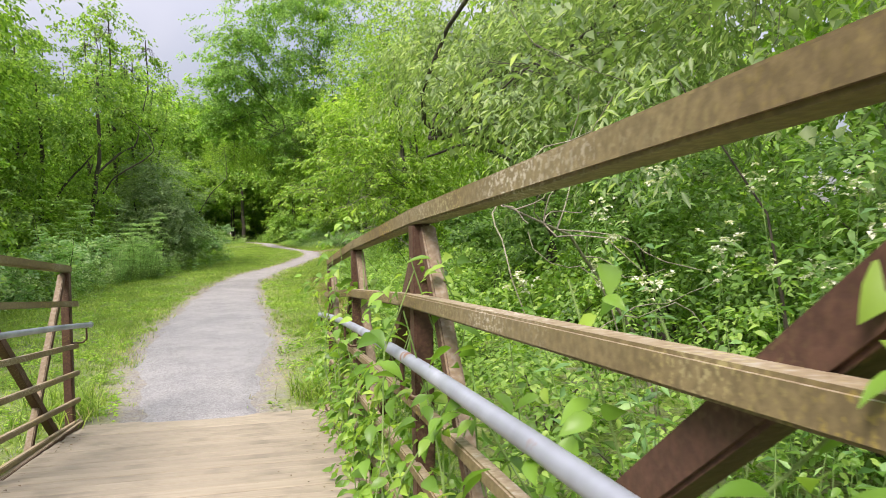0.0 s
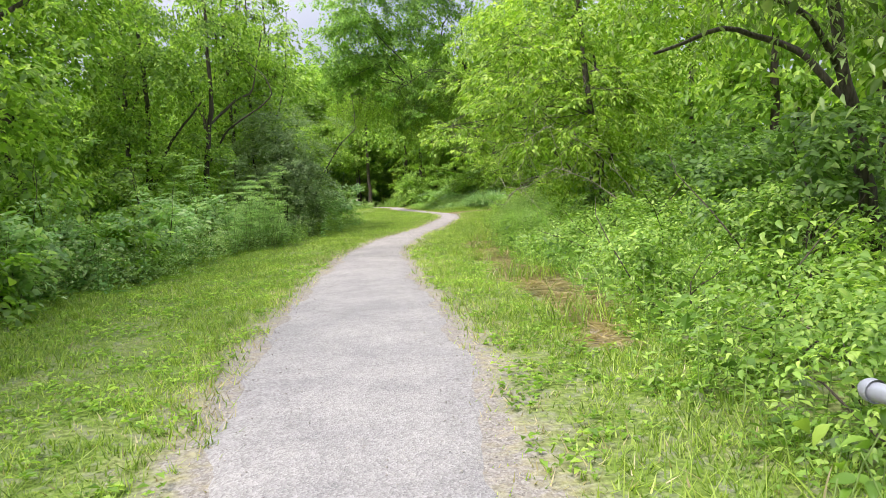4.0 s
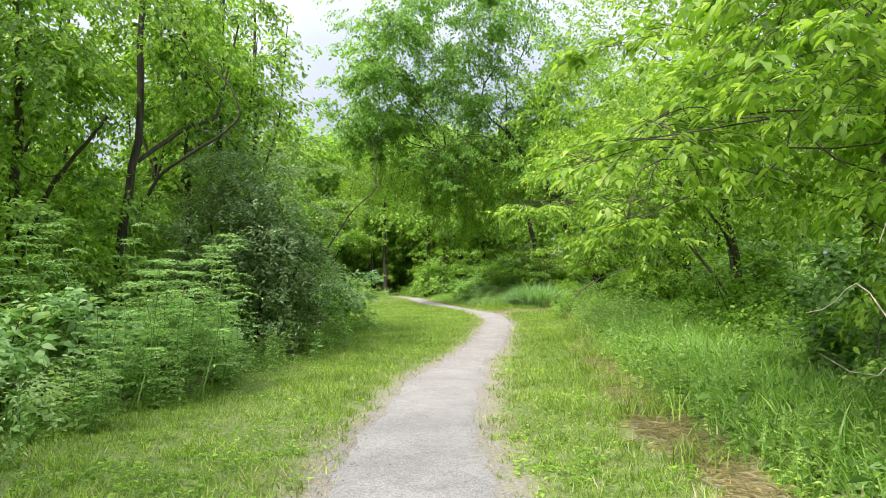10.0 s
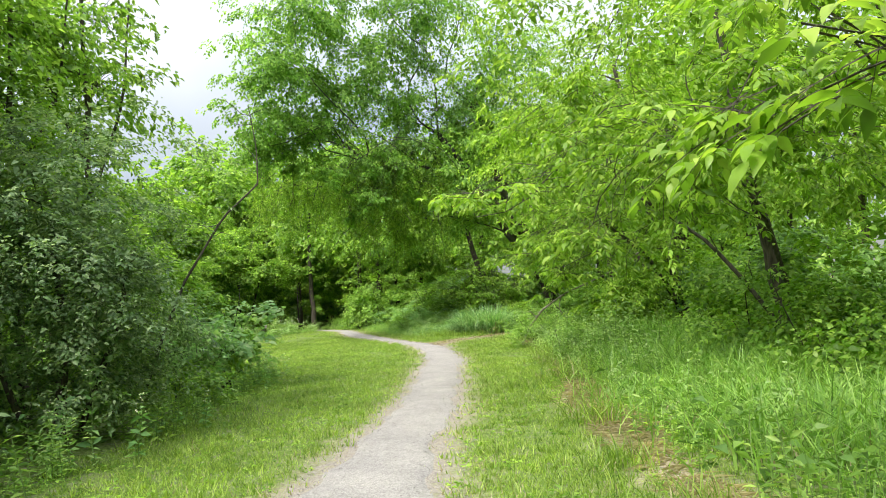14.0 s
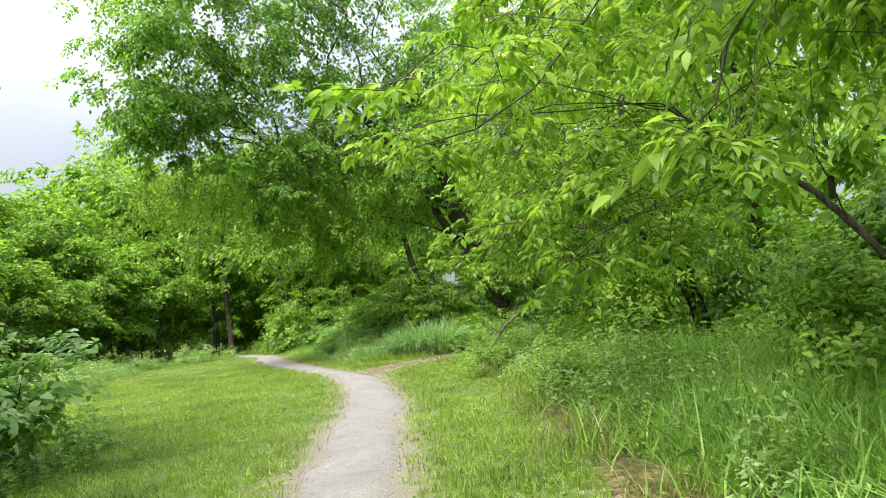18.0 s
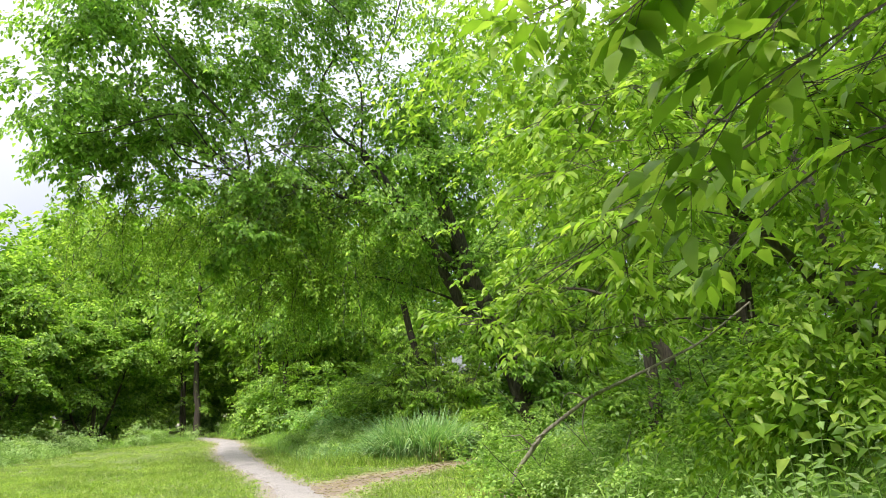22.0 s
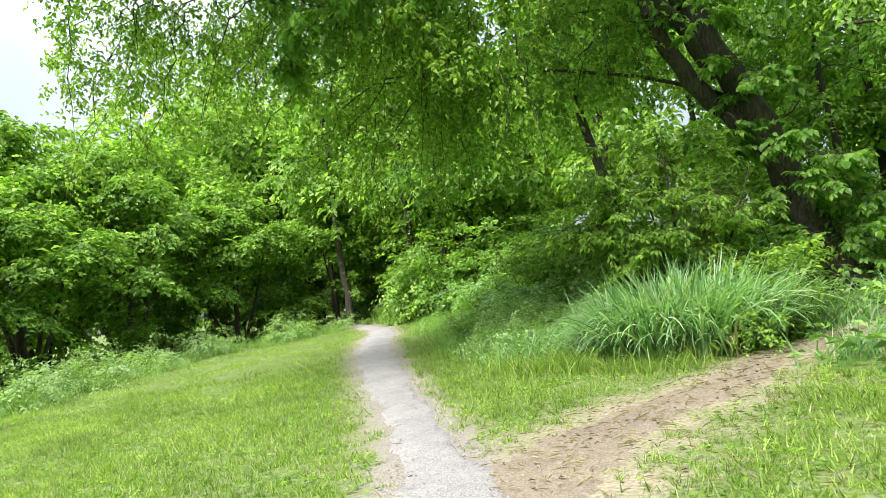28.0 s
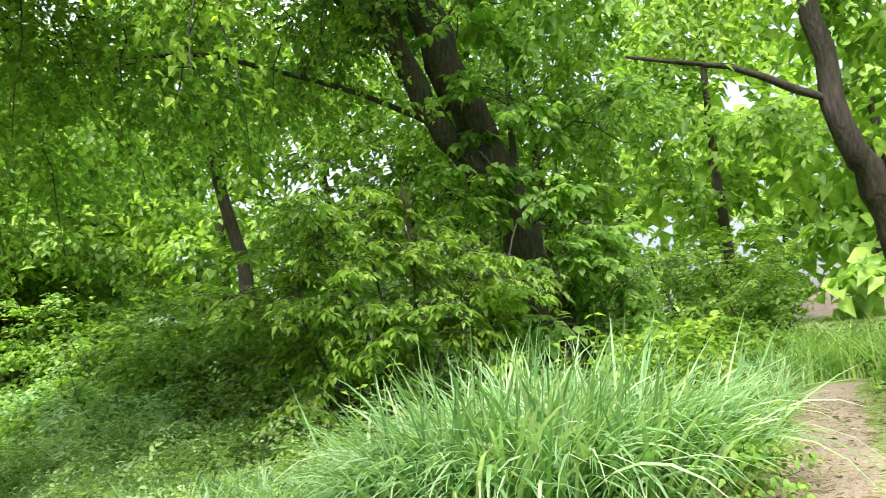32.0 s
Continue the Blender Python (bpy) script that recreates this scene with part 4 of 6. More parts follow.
# a lit curtain of leaves beside the trunk
strands += [(hang_rng.uniform(-9.5, -3.2), hang_rng.uniform(-2.6, 0.6), hang_rng.uniform(5.2, 8.4), hang_rng.uniform(0.8, 2.6)) for _ in range(46)]
for x0, y0, z0, drop in strands:
    side = hang_rng.normal(size=2) * 0.9
    s = np.linspace(0, 1, 9)
    line = np.column_stack([x0 + side[0] * s - 0.5 * s, y0 + side[1] * s - 0.4 * s, z0 + 0.5 * s - (drop + 0.5) * s ** 1.6])
    line[1:] += hang_rng.normal(size=(8, 3)) * 0.06
    wood.append(tube(line, np.linspace(0.018, 0.004, 9), 5))
    at = line[hang_rng.integers(2, 9, 42)] + hang_rng.normal(size=(42, 3)) * np.array([0.22, 0.22, 0.1])
    out = unit(hang_rng.normal(size=(42, 3)) + np.array([0, 0, -0.6]))
    green.append(spray_leaves(hang_rng, at, out, 7, 0.28, 0.105, 0.45, width=0.6))
array_part("hanging_twig_growth", *join(*wood), BARK, maple, kind="stuff")
array_part("hanging_leaves", *join(*green), LEAF_BRIGHT, maple, "yellow-green hanging leaves", kind="stuff")

# ---- far tree line across the meadow ----
far_a = make_tree("box_elder", "leafy box elder in the far tree line over dark trunks", (-7.5, 66, gz(-7.5, 66)),
                  [([(0, 0, 0), (0.2, 0.1, 2.2), (0.1, 0, 4.5)], 0.13, 0.06), ([(0.3, 0.3, 0), (1.0, 0.5, 2.0), (1.6, 0.6, 4)], 0.09, 0.04), ([(-0.4, 0.1, 0), (-1.1, -0.2, 2.0), (-1.7, -0.2, 3.8)], 0.08, 0.04)],
                  [((0, 0, 6.9), (1.4, 1.4, 0.9), 170), ((1.3, 0.5, 6.0), (1.2, 1.2, 0.8), 140), ((-1.3, -0.4, 6.1), (1.2, 1.2, 0.8), 140), ((0.2, -1.4, 5.6), (1.3, 1.0, 0.8), 140), ((0.1, 1.3, 5.4), (1.3, 1.0, 0.8), 120), ((2.2, -0.5, 4.6), (1.2, 1.2, 0.7), 130), ((-2.3, -0.2, 4.5), (1.2, 1.2, 0.7), 130), ((1.2, -1.8, 4.2), (1.1, 1.0, 0.7), 110), ((-1.2, -1.8, 4.0), (1.2, 1.0, 0.7), 110), ((2.4, 0.9, 3.4), (1.0, 1.0, 0.6), 80), ((-2.3, 1.0, 3.3), (1.0, 1.0, 0.6), 80), ((0.3, -2.1, 2.8), (1.3, 0.8, 0.6), 90)]
          + [((-1.6, -1.3, 2.2), (1.0, 0.8, 0.5), 60)],
                  LEAF_ELDER, BARK_DARK, size=0.18, per=9, reach=0.6, seed=11, group="far tree line", core=0.5, width=0.66, droop=0.25)
far_b = make_tree("box_elder", "tall leafy tree in the far tree line", (-12.5, 70, gz(-12.5, 70)),
                  [([(0, 0, 0), (-0.2, 0.1, 3.0), (0.1, 0, 6.5)], 0.16, 0.06), ([(0.4, -0.3, 0), (0.9, -0.5, 2.5), (1.3, -0.3, 5)], 0.09, 0.04)],
                  [((0, 0, 7.0), (2.5, 2.5, 2.4), 340), ((1.7, -0.6, 5.2), (2.0, 1.8, 1.7), 220), ((-1.8, -0.5, 4.9), (2.1, 1.8, 1.7), 220), ((-0.2, -1.0, 3.2), (2.1, 1.5, 1.4), 180), ((0.4, 0, 1.6), (1.8, 1.5, 1.1), 120)],
                  LEAF_ELDER, BARK_DARK, size=0.24, per=9, reach=0.7, seed=12, group="far tree line", core=0.5, width=0.66, droop=0.25)
for x, y, which, s in ((-3.2, 69, 0, 0.95), (-0.4, 73, 1, 1.0), (-10.8, 62.5, 0, 1.15), (-14.2, 60.5, 0, 1.3), (-11.8, 56.5, 0, 1.05), (-17, 66, 1, 1.2), (-14.5, 52.5, 0, 1.15), (-12.8, 48, 0, 1.0), (-19, 58, 1, 1.1), (-17, 45, 0, 1.05),
                       (-5.5, 74, 1, 1.15), (3.2, 77, 1, 1.15), (-15.5, 39, 0, 0.95), (-9.5, 71, 0, 1.15), (-14, 34, 0, 0.8), (-20.5, 38, 1, 1.1), (-9, 76, 1, 1.6), (-3.5, 79, 1, 1.6), (2.5, 81, 1, 1.6), (-14.5, 71, 1, 1.55), (-20, 67, 1, 1.5), (7, 76, 1, 1.6), (-7, 85, 1, 2.0), (-1, 87, 1, 2.1), (-12.5, 81, 1, 1.9), (4.5, 89, 1, 2.1)):
    turned(far_a if which == 0 else far_b, x, y, frng.uniform(0, 360), s)
back = make_tree("forest_tree", "distant green forest tree closing the view", (-2, 90, gz(-2, 90)), [([(0, 0, 0), (0.1, 0, 6), (0, 0.2, 12)], 0.22, 0.08)],
                 [((0, 0, 11), (4.0, 4.0, 3.6), 95), ((1.5, -1, 7), (3.4, 3.0, 2.6), 62), ((-1.5, 0.5, 6), (3.4, 3.0, 2.6), 62), ((0, 0, 2.4), (3.4, 3.0, 2.2), 62)], LEAF_ELDER, BARK_DARK, size=0.78, per=3, reach=1.2, seed=14, group="distant forest", core=0.3)
for x, y in [(x, 92 + 7 * math.sin(x * 2.1)) for x in range(-62, 66, 6) if x != -2] + [(-34 + 3 * math.sin(y), y) for y in range(-12, 90, 8)] + [(34 + 4 * math.sin(y * 1.7), y) for y in range(-12, 90, 7)] + [(22 + 2 * math.sin(y), y) for y in range(-8, 40, 8)] + [(-22 + 2 * math.sin(y), y) for y in range(-10, 34, 8)] + [(x, -24) for x in range(-24, 30, 7)] + [(48, 60), (50, 67), (47, 53), (53, 62)]:
    turned(back, x, y, frng.uniform(0, 360), frng.uniform(0.85, 1.2))

# ---- woodland behind and beside the maple ----
make_tree("woodland_tree", "dark slim leaning woodland tree behind tall grass", (8.3, 55, gz(8.3, 55)), [([(0, 0, 0), (-0.4, 0, 3.5), (-1.0, 0.2, 7), (-1.4, 0.3, 10)], 0.2, 0.08)],
          [((-1.0, 0, 10), (2.8, 2.8, 2.2), 350), ((-2.6, -0.6, 7), (2.0, 1.8, 1.5), 220), ((1.0, 0.4, 8), (2.2, 2.0, 1.7), 220)], LEAF_ELDER, BARK_DARK, size=0.25, per=7, reach=0.6, seed=22)
wood_a = make_tree("woodland_tree", "slender dark-barked woodland tree", (14.2, 51.5, gz(14.2, 51.5)), [([(0, 0, 0), (0.1, 0, 3.5), (0, 0.2, 8)], 0.16, 0.07)],
                   [((0, 0, 9.0), (2.7, 2.7, 2.4), 300), ((1.2, -0.6, 6.2), (2.1, 1.9, 1.5), 180), ((-1.2, 0.3, 5.2), (2.0, 1.9, 1.3), 160), ((0.2, -0.8, 3.6), (1.5, 1.3, 0.9), 90)], LEAF_ELDER, BARK_DARK, size=0.28, per=4, reach=0.65, seed=23, group="woodland trees")
for x, y, s in ((12.2, 54.5, 0.9), (15.8, 56, 1.1), (18.4, 49.5, 1.0), (13, 61, 1.2), (9.8, 63, 1.2), (6.0, 68, 1.1), (15.0, 43.0, 1.05), (11.5, 72, 1.4),
                (8.6, 11, 0.9), (10.4, 18, 0.95), (11.4, 26, 1.0), (9.4, 2.5, 0.95), (12.6, 34, 1.05), (12.4, 38.4, 1.0), (7.4, -3.5, 0.95), (1.3, 63.9, 1.15), (2.6, 64.0, 1.2), (-2.2, 66.4, 1.2), (1.0, 68.6, 1.25), (4.0, 67.0, 1.2)):
    turned(wood_a, x, y, frng.uniform(0, 360), s)

# ---- overhanging trees on the right of the path ----
make_tree("box_elder", "young box elder leaning bright leafy boughs over the path", (4.9, 15.2, gz(4.9, 15.2)),
          [([(0, 0, 0), (-0.2, -0.3, 1.4), (-0.6, -0.8, 3.2), (-0.9, -1.2, 5.5)], 0.11, 0.04), ([(0.2, 0.2, 0), (0.3, 0.6, 2), (0.1, 1.2, 4.5)], 0.08, 0.03)],
          [((-2.2, -1.9, 3.5), (1.2, 1.6, 0.9), 330, 1), ((-1.5, -3.0, 2.8), (1.1, 1.3, 0.8), 240, 1), ((-1.4, -0.6, 4.8), (1.9, 1.9, 1.4), 460), ((-0.4, 1.2, 5.8), (2.0, 2.0, 1.6), 400), ((-1.6, 0.8, 3.2), (1.2, 1.4, 0.8), 200, 1), ((0.4, -1.8, 4.4), (1.7, 1.7, 1.4), 300), ((0.0, -0.5, 7.6), (2.3, 2.3, 1.7), 360), ((0.5, 1.0, 2.8), (1.5, 1.5, 1.2), 220),
           ((-0.7, -1.5, 1.8), (1.2, 1.0, 0.8), 190), ((-0.4, -0.6, 2.9), (1.1, 1.0, 0.8), 170), ((-3.1, -0.9, 2.75), (0.5, 0.6, 0.3), 36, 1), ((-3.7, -2.2, 2.5), (0.35, 0.5, 0.25), 22, 1), ((-2.6, 1.2, 2.3), (0.4, 0.5, 0.25), 24, 1), ((-3.3, -0.5, 2.05), (0.12, 0.15, 0.12), 20, 1), ((-3.7, -0.1, 2.65), (0.15, 0.15, 0.12), 20, 1)],
          LEAF_BRIGHT, BARK, size=0.115, per=9, reach=0.45, seed=31, droop=0.36, width=0.42)
make_tree("box_elder", "box elder with layered bright boughs over the mown verge", (7.0, 23.4, gz(7.0, 23.4)),
          [([(0, 0, 0), (-0.3, 0, 1.8), (-0.8, -0.2, 4), (-1.0, -0.3, 7)], 0.15, 0.05), ([(0.1, 0.1, 0.3), (-0.9, 0.6, 2.0), (-2.2, 1.2, 3.2)], 0.045, 0.018), ([(0.1, 0, 0.6), (-0.9, -0.9, 2.4), (-2.2, -1.6, 3.4)], 0.045, 0.02)],
          [((-2.6, -1.6, 3.1), (1.2, 1.7, 0.8), 300, 1), ((-3.2, 0.2, 4.6), (1.4, 1.8, 1.0), 210, 1), ((-4.0, 0.5, 6.2), (1.3, 1.6, 1.1), 110), ((-2.6, 1.6, 2.7), (1.1, 1.5, 0.7), 200, 1), ((-2.4, 0, 6.4), (2.2, 2.4, 1.6), 210), ((-0.6, 0.2, 8.4), (2.6, 2.6, 1.9), 240), ((-1.8, -2.2, 5.0), (1.8, 1.8, 1.2), 320), ((-1.8, 2.4, 4.4), (1.7, 1.7, 1.1), 280), ((-1.5, 0.5, 10.4), (2.6, 2.6, 1.6), 190), ((-0.1, -0.2, 3.2), (1.5, 1.7, 1.1), 200), ((-4.7, -0.9, 2.9), (0.5, 0.7, 0.25), 32, 1), ((-3.45, 0.8, 1.75), (0.15, 0.2, 0.12), 20, 1)]
          + [((-4.3, 2.3, 3.0), (0.25, 0.25, 0.15), 18, 1), ((-3.7, 1.85, 2.95), (0.5, 0.4, 0.2), 30, 1), ((-4.6, 2.05, 3.2), (0.4, 0.4, 0.2), 24, 1), ((-2.4, 3.2, 2.4), (0.6, 0.7, 0.35), 50, 1), ((-3.9, -2.1, 2.2), (0.12, 0.12, 0.1), 18, 1), ((-2.8, -2.2, 3.3), (1.2, 1.2, 0.6), 170, 1), ((-1.7, -3.1, 3.5), (1.2, 1.2, 0.7), 170, 1), ((-0.9, -2.2, 3.2), (1.2, 1.2, 0.6), 120, 1)],
          LEAF_BRIGHT, BARK, size=0.118, per=9, reach=0.45, seed=32, droop=0.36, width=0.42)
make_tree("box_elder", "box elder with bright drooping leaf sprays beside the verge", (8.8, 30.6, gz(8.8, 30.6)),
          [([(0, 0, 0), (-0.4, 0, 2), (-1.0, 0.2, 4.4), (-1.3, 0.3, 7.5)], 0.17, 0.05), ([(0.1, -0.1, 0.2), (-1.2, -0.5, 2.2), (-2.9, -0.9, 3.4)], 0.08, 0.03)],
          [((-3.0, -0.8, 3.6), (1.3, 1.7, 0.8), 300, 1), ((-2.4, 1.4, 2.8), (1.1, 1.4, 0.6), 180, 1), ((-3.4, 0.6, 5.3), (1.8, 2.0, 1.2), 420), ((-2.2, 0, 7.2), (2.4, 2.4, 1.7), 270), ((-0.2, 0.4, 8.8), (2.6, 2.6, 1.9), 220), ((-1.6, -2.2, 5.0), (1.9, 1.8, 1.2), 300), ((-1.8, 2.4, 4.2), (1.7, 1.7, 1.1), 280), ((-1.4, 0.4, 10.8), (2.6, 2.6, 1.6), 180), ((-3.9, -1.6, 2.7), (0.5, 0.6, 0.25), 26, 1), ((-4.3, 1.3, 2.25), (0.45, 0.4, 0.2), 24, 1), ((-3.6, 1.3, 2.6), (0.5, 0.45, 0.25), 34, 1)]
          + [((-1.3, -1.4, 2.2), (1.3, 1.1, 0.9), 210), ((-1.9, -0.9, 1.3), (1.1, 1.0, 0.7), 150), ((-1.2, -1.0, 3.6), (1.2, 1.0, 0.8), 180), ((-2.7, 1.6, 2.0), (0.5, 0.5, 0.25), 30, 1), ((-2.3, 2.8, 2.4), (0.6, 0.6, 0.3), 40, 1)],
          LEAF_BRIGHT, BARK, size=0.12, per=9, reach=0.45, seed=33, droop=0.36, width=0.42)
make_tree("box_elder", "box elder with long drooping boughs beside the trodden track", (9.4, 37.2, gz(9.4, 37.2)),
          [([(0, 0, 0), (0.0, 0, 2), (-0.4, 0.2, 4.4), (-0.7, 0.3, 7.5)], 0.15, 0.05)],
          [((-1.8, -1.0, 4.4), (1.5, 1.6, 0.8), 260, 1), ((-1.4, 0.4, 6.6), (2.0, 2.0, 1.3), 360), ((0.2, 0, 8.2), (2.4, 2.4, 1.7), 360), ((0.6, -1.8, 4.8), (1.7, 1.6, 1.1), 220)],
          LEAF_BRIGHT, BARK, size=0.14, per=8, reach=0.5, seed=36, droop=0.36)
make_tree("willow_tree", "grey-green narrow-leaved tree with bare twigs beside the bridge", (6.35, 8.0, gz(6.35, 8.0)),
          [([(0, 0, 0), (-0.08, 0, 0.9), (-0.26, 0, 1.8), (-0.45, -0.1, 2.4), (-0.9, -0.4, 4), (-1.2, -0.9, 6.5)], 0.13, 0.05), ([(-0.35, 0, 2.1), (-0.8, 0.4, 2.9), (-1.8, 0.5, 3.25), (-2.8, 0.5, 2.9)], 0.06, 0.02), ([(-0.4, 0, 2.4), (-1.2, -0.6, 3.1), (-2.4, -1.4, 3.3), (-3.2, -2.2, 3.0)], 0.05, 0.015)],
          [((-2.4, -3.4, 3.8), (1.9, 1.8, 1.3), 480), ((-1.6, -1.2, 5.4), (2.3, 2.3, 1.7), 520), ((-2.6, -0.4, 4.7), (1.5, 1.5, 0.9), 280), ((-0.6, -4.6, 4.0), (2.1, 2.0, 1.7), 420), ((-2.2, -5.6, 3.1), (1.5, 1.6, 1.3), 360), ((-1.8, -7.6, 3.5), (1.8, 1.8, 1.6), 400), ((-1.6, -10.4, 3.5), (2.0, 1.9, 1.8), 380), ((-1.2, -5.2, 6.6), (2.6, 2.6, 1.8), 400), ((0.2, 0.6, 4.6), (1.8, 1.8, 1.4), 240)],
          LEAF_WILLOW, BARK, size=0.12, per=10, reach=0.5, seed=34, droop=0.5, width=0.27, twigs=2.5)

# ---- wood on the left of the path ----
left_a = make_tree("woodland_tree", "leafy woodland-edge tree with a dark leaning limb", (-7.4, 9.5, gz(-7.4, 9.5)),
                   [([(0, 0, 0), (0.1, 0, 2.2), (0.3, 0.1, 5), (0.2, 0, 8)], 0.16, 0.05), ([(0.1, 0, 1.8), (1.0, 0.6, 3.6), (2.2, 1.6, 5.0)], 0.07, 0.03)],
                   [((0.2, 0, 8.4), (2.3, 2.3, 1.9), 240), ((1.5, 0.4, 6.0), (1.9, 1.9, 1.4), 240), ((-0.8, -0.8, 6.0), (2.0, 2.0, 1.5), 182), ((1.2, -1.2, 4.2), (1.7, 1.6, 1.1), 231), ((0.2, 1.2, 3.4), (1.7, 1.6, 1.1), 192), ((1.6, 0.4, 2.4), (1.3, 1.4, 0.9), 144)],
                   LEAF_ELDER, BARK_DARK, size=0.15, per=8, reach=0.5, seed=41, group="woodland-edge trees", core=0.15)
for x, y, d, s in ((-7.0, 5.2, 40, 0.85), (-7.8, 14.6, 170, 0.95), (-6.8, 19.5, 300, 0.75), (-10.4, 18, 20, 1.1), (-7.4, 0.5, 120, 0.9), (-9, 24, 250, 0.72), (-9.5, -5, 210, 1.1), (13.4, 39.6, 30, 0.95), (12.4, 49.8, 110, 0.9), (-6.9, 2.6, 270, 0.9)):
    turned(left_a, x, y, d, s)
make_tree("woodland_tree", "airy tree with a hooked bare limb above the bushes", (-5.6, 20.4, gz(-5.6, 20.4)),
          [([(0, 0, 0), (0.2, -0.1, 2), (0.5, 0, 4.4), (0.4, 0.2, 7.5)], 0.1, 0.04), ([(0.3, 0, 2.4), (0.9, -0.2, 3.3), (1.45, -0.3, 3.64), (2.0, -0.4, 3.95), (2.3, -0.4, 4.25), (2.1, -0.4, 4.8), (1.5, -0.2, 5.3)], 0.032, 0.01), ([(0.4, 0, 3.5), (1.0, 0.8, 4.3), (1.4, 1.5, 4.6), (1.8, 1.6, 6.6)], 0.05, 0.015)],
          [((0.5, 0.2, 6.6), (1.5, 1.5, 1.5), 240), ((1.2, 1.2, 5.2), (1.1, 1.1, 0.9), 144), ((-0.6, -0.4, 5.0), (1.2, 1.2, 1.0), 176), ((1.4, -0.2, 5.4), (0.7, 0.7, 0.5), 64), ((0.4, 0.2, 8.6), (1.3, 1.3, 1.1), 128)],
          LEAF_ELDER, BARK_DARK, size=0.13, per=7, reach=0.45, seed=45, twigs=1.5, core=0.0)
airy = make_tree("woodland_tree", "tall thin airy tree with sparse leaves", (-6.8, 25.6, gz(-6.8, 25.6)),
          [([(0, 0, 0), (0.1, 0, 3), (0.2, 0.1, 6), (0.1, 0.1, 9.5)], 0.09, 0.02), ([(0.1, 0, 3.5), (0.7, -0.3, 5.5), (0.9, -0.4, 8.2)], 0.04, 0.012), ([(0.1, 0, 4.2), (-0.6, 0.3, 6.0), (-0.8, 0.4, 8.4)], 0.04, 0.012)],
          [((0.1, 0, 3.2), (1.5, 1.5, 1.1), 225), ((0.2, 0, 5.4), (1.4, 1.4, 1.3), 225), ((0.6, -0.3, 7.2), (1.1, 1.1, 1.0), 105), ((-0.5, 0.3, 6.6), (1.1, 1.1, 1.0), 105), ((0.1, 0.1, 8.8), (0.8, 0.8, 0.9), 52)],
          LEAF_ELDER, BARK_DARK, size=0.14, per=7, reach=0.45, seed=46, twigs=2.0, core=0.15, group="airy trees")
for x, y, d, s in ((-5.2, 23.4, 100, 1.0), (-8.4, 22.4, 30, 1.1), (-7.6, 28.6, 200, 0.95), (-9.6, 27.2, 300, 1.1), (-4.5, 26.6, 60, 1.0), (-5.6, 28.0, 150, 0.9), (-4.7, 24.4, 240, 0.9)):
    turned(airy, x, y, d, s)
make_tree("hawthorn_bush", "big rounded dark grey-green bush with fine dense leaves", (-3.6, 22.6, gz(-3.6, 22.6)),
          [([(0, 0, 0), (0.1, 0.1, 1.2), (0, 0, 2.8)], 0.08, 0.03), ([(0.2, 0.1, 0), (0.7, 0.1, 1.3), (1.0, 0, 2.4)], 0.05, 0.02), ([(-0.2, -0.2, 0), (-0.6, -0.4, 1.3), (-0.8, -0.4, 2.6)], 0.05, 0.02)],
          [((-0.1, 0, 3.3), (1.5, 1.5, 1.4), 1000), ((0.6, -0.5, 1.9), (1.2, 1.3, 1.1), 620), ((-0.8, -0.6, 2.0), (1.3, 1.3, 1.2), 620), ((0.3, 0.8, 1.7), (1.1, 1.2, 1.0), 360), ((0.2, 0, 0.7), (1.4, 1.4, 0.7), 360)],
          LEAF_DULL, BARK_DARK, size=0.07, per=11, reach=0.3, seed=42, droop=0.2, width=0.55, category="bush", core=0.3)

# ---- tall shrubs, bushes and undergrowth ----
shrub_a = make_bush("shrub", "tall leafy shrub filling the wood's edge", (-6.4, 3.2, gz(-6.4, 3.2)), (1.6, 1.6, 2.2), 380, LEAF_ELDER, size=0.14, per=8, reach=0.45, seed=57, group="tall shrubs", core=0.35)
shrub_b = make_bush("shrub", "tall shady dark green shrub", (7.0, 13.6, gz(7, 13.6)), (1.7, 1.7, 2.2), 390, LEAF_DEEP, size=0.145, per=8, reach=0.45, seed=58, group="tall shrubs", core=0.35)
plant(shrub_a, ((6.0, 21.6, 0.7), (6.6, 24.6, 0.75), (7.9, 31.4, 0.8), (8.4, 36.6, 0.7), (15.5, 52.5, 1.1), (17.5, 55.0, 1.3), (19.5, 52.0, 1.2), (16.8, 48.6, 1.0), (21.0, 56.0, 1.4), (5.4, 51.6, 0.95), (-3.7, 27.9, 0.9), (-4.8, 29.8, 0.85), (14.6, 46.4, 0.8), (-6.6, 6.9, 1.0), (-6.4, 12.0, 0.95), (-6.2, 16.6, 1.0), (-5.8, 20.4, 0.8), (-6.4, 25.0, 0.95), (6.8, 48.9, 1.1), (12.0, 50.6, 0.9), (10.6, 51.2, 0.95), (13.6, 50.0, 0.85), (5.4, 54.4, 1.2), (4.6, 59.0, 1.3), (9.4, 52.2, 1.2), (5.0, 64.4, 1.4), (-5.2, 67, 1.1), (-9.6, 60.4, 0.9), (-12.2, 52.6, 0.9), (-13.6, 56.5, 1.1), (-13.5, 44.5, 0.9), (8.2, 26.4, 0.8), (9.6, 34.6, 0.9), (6.2, 51.0, 1.0)))
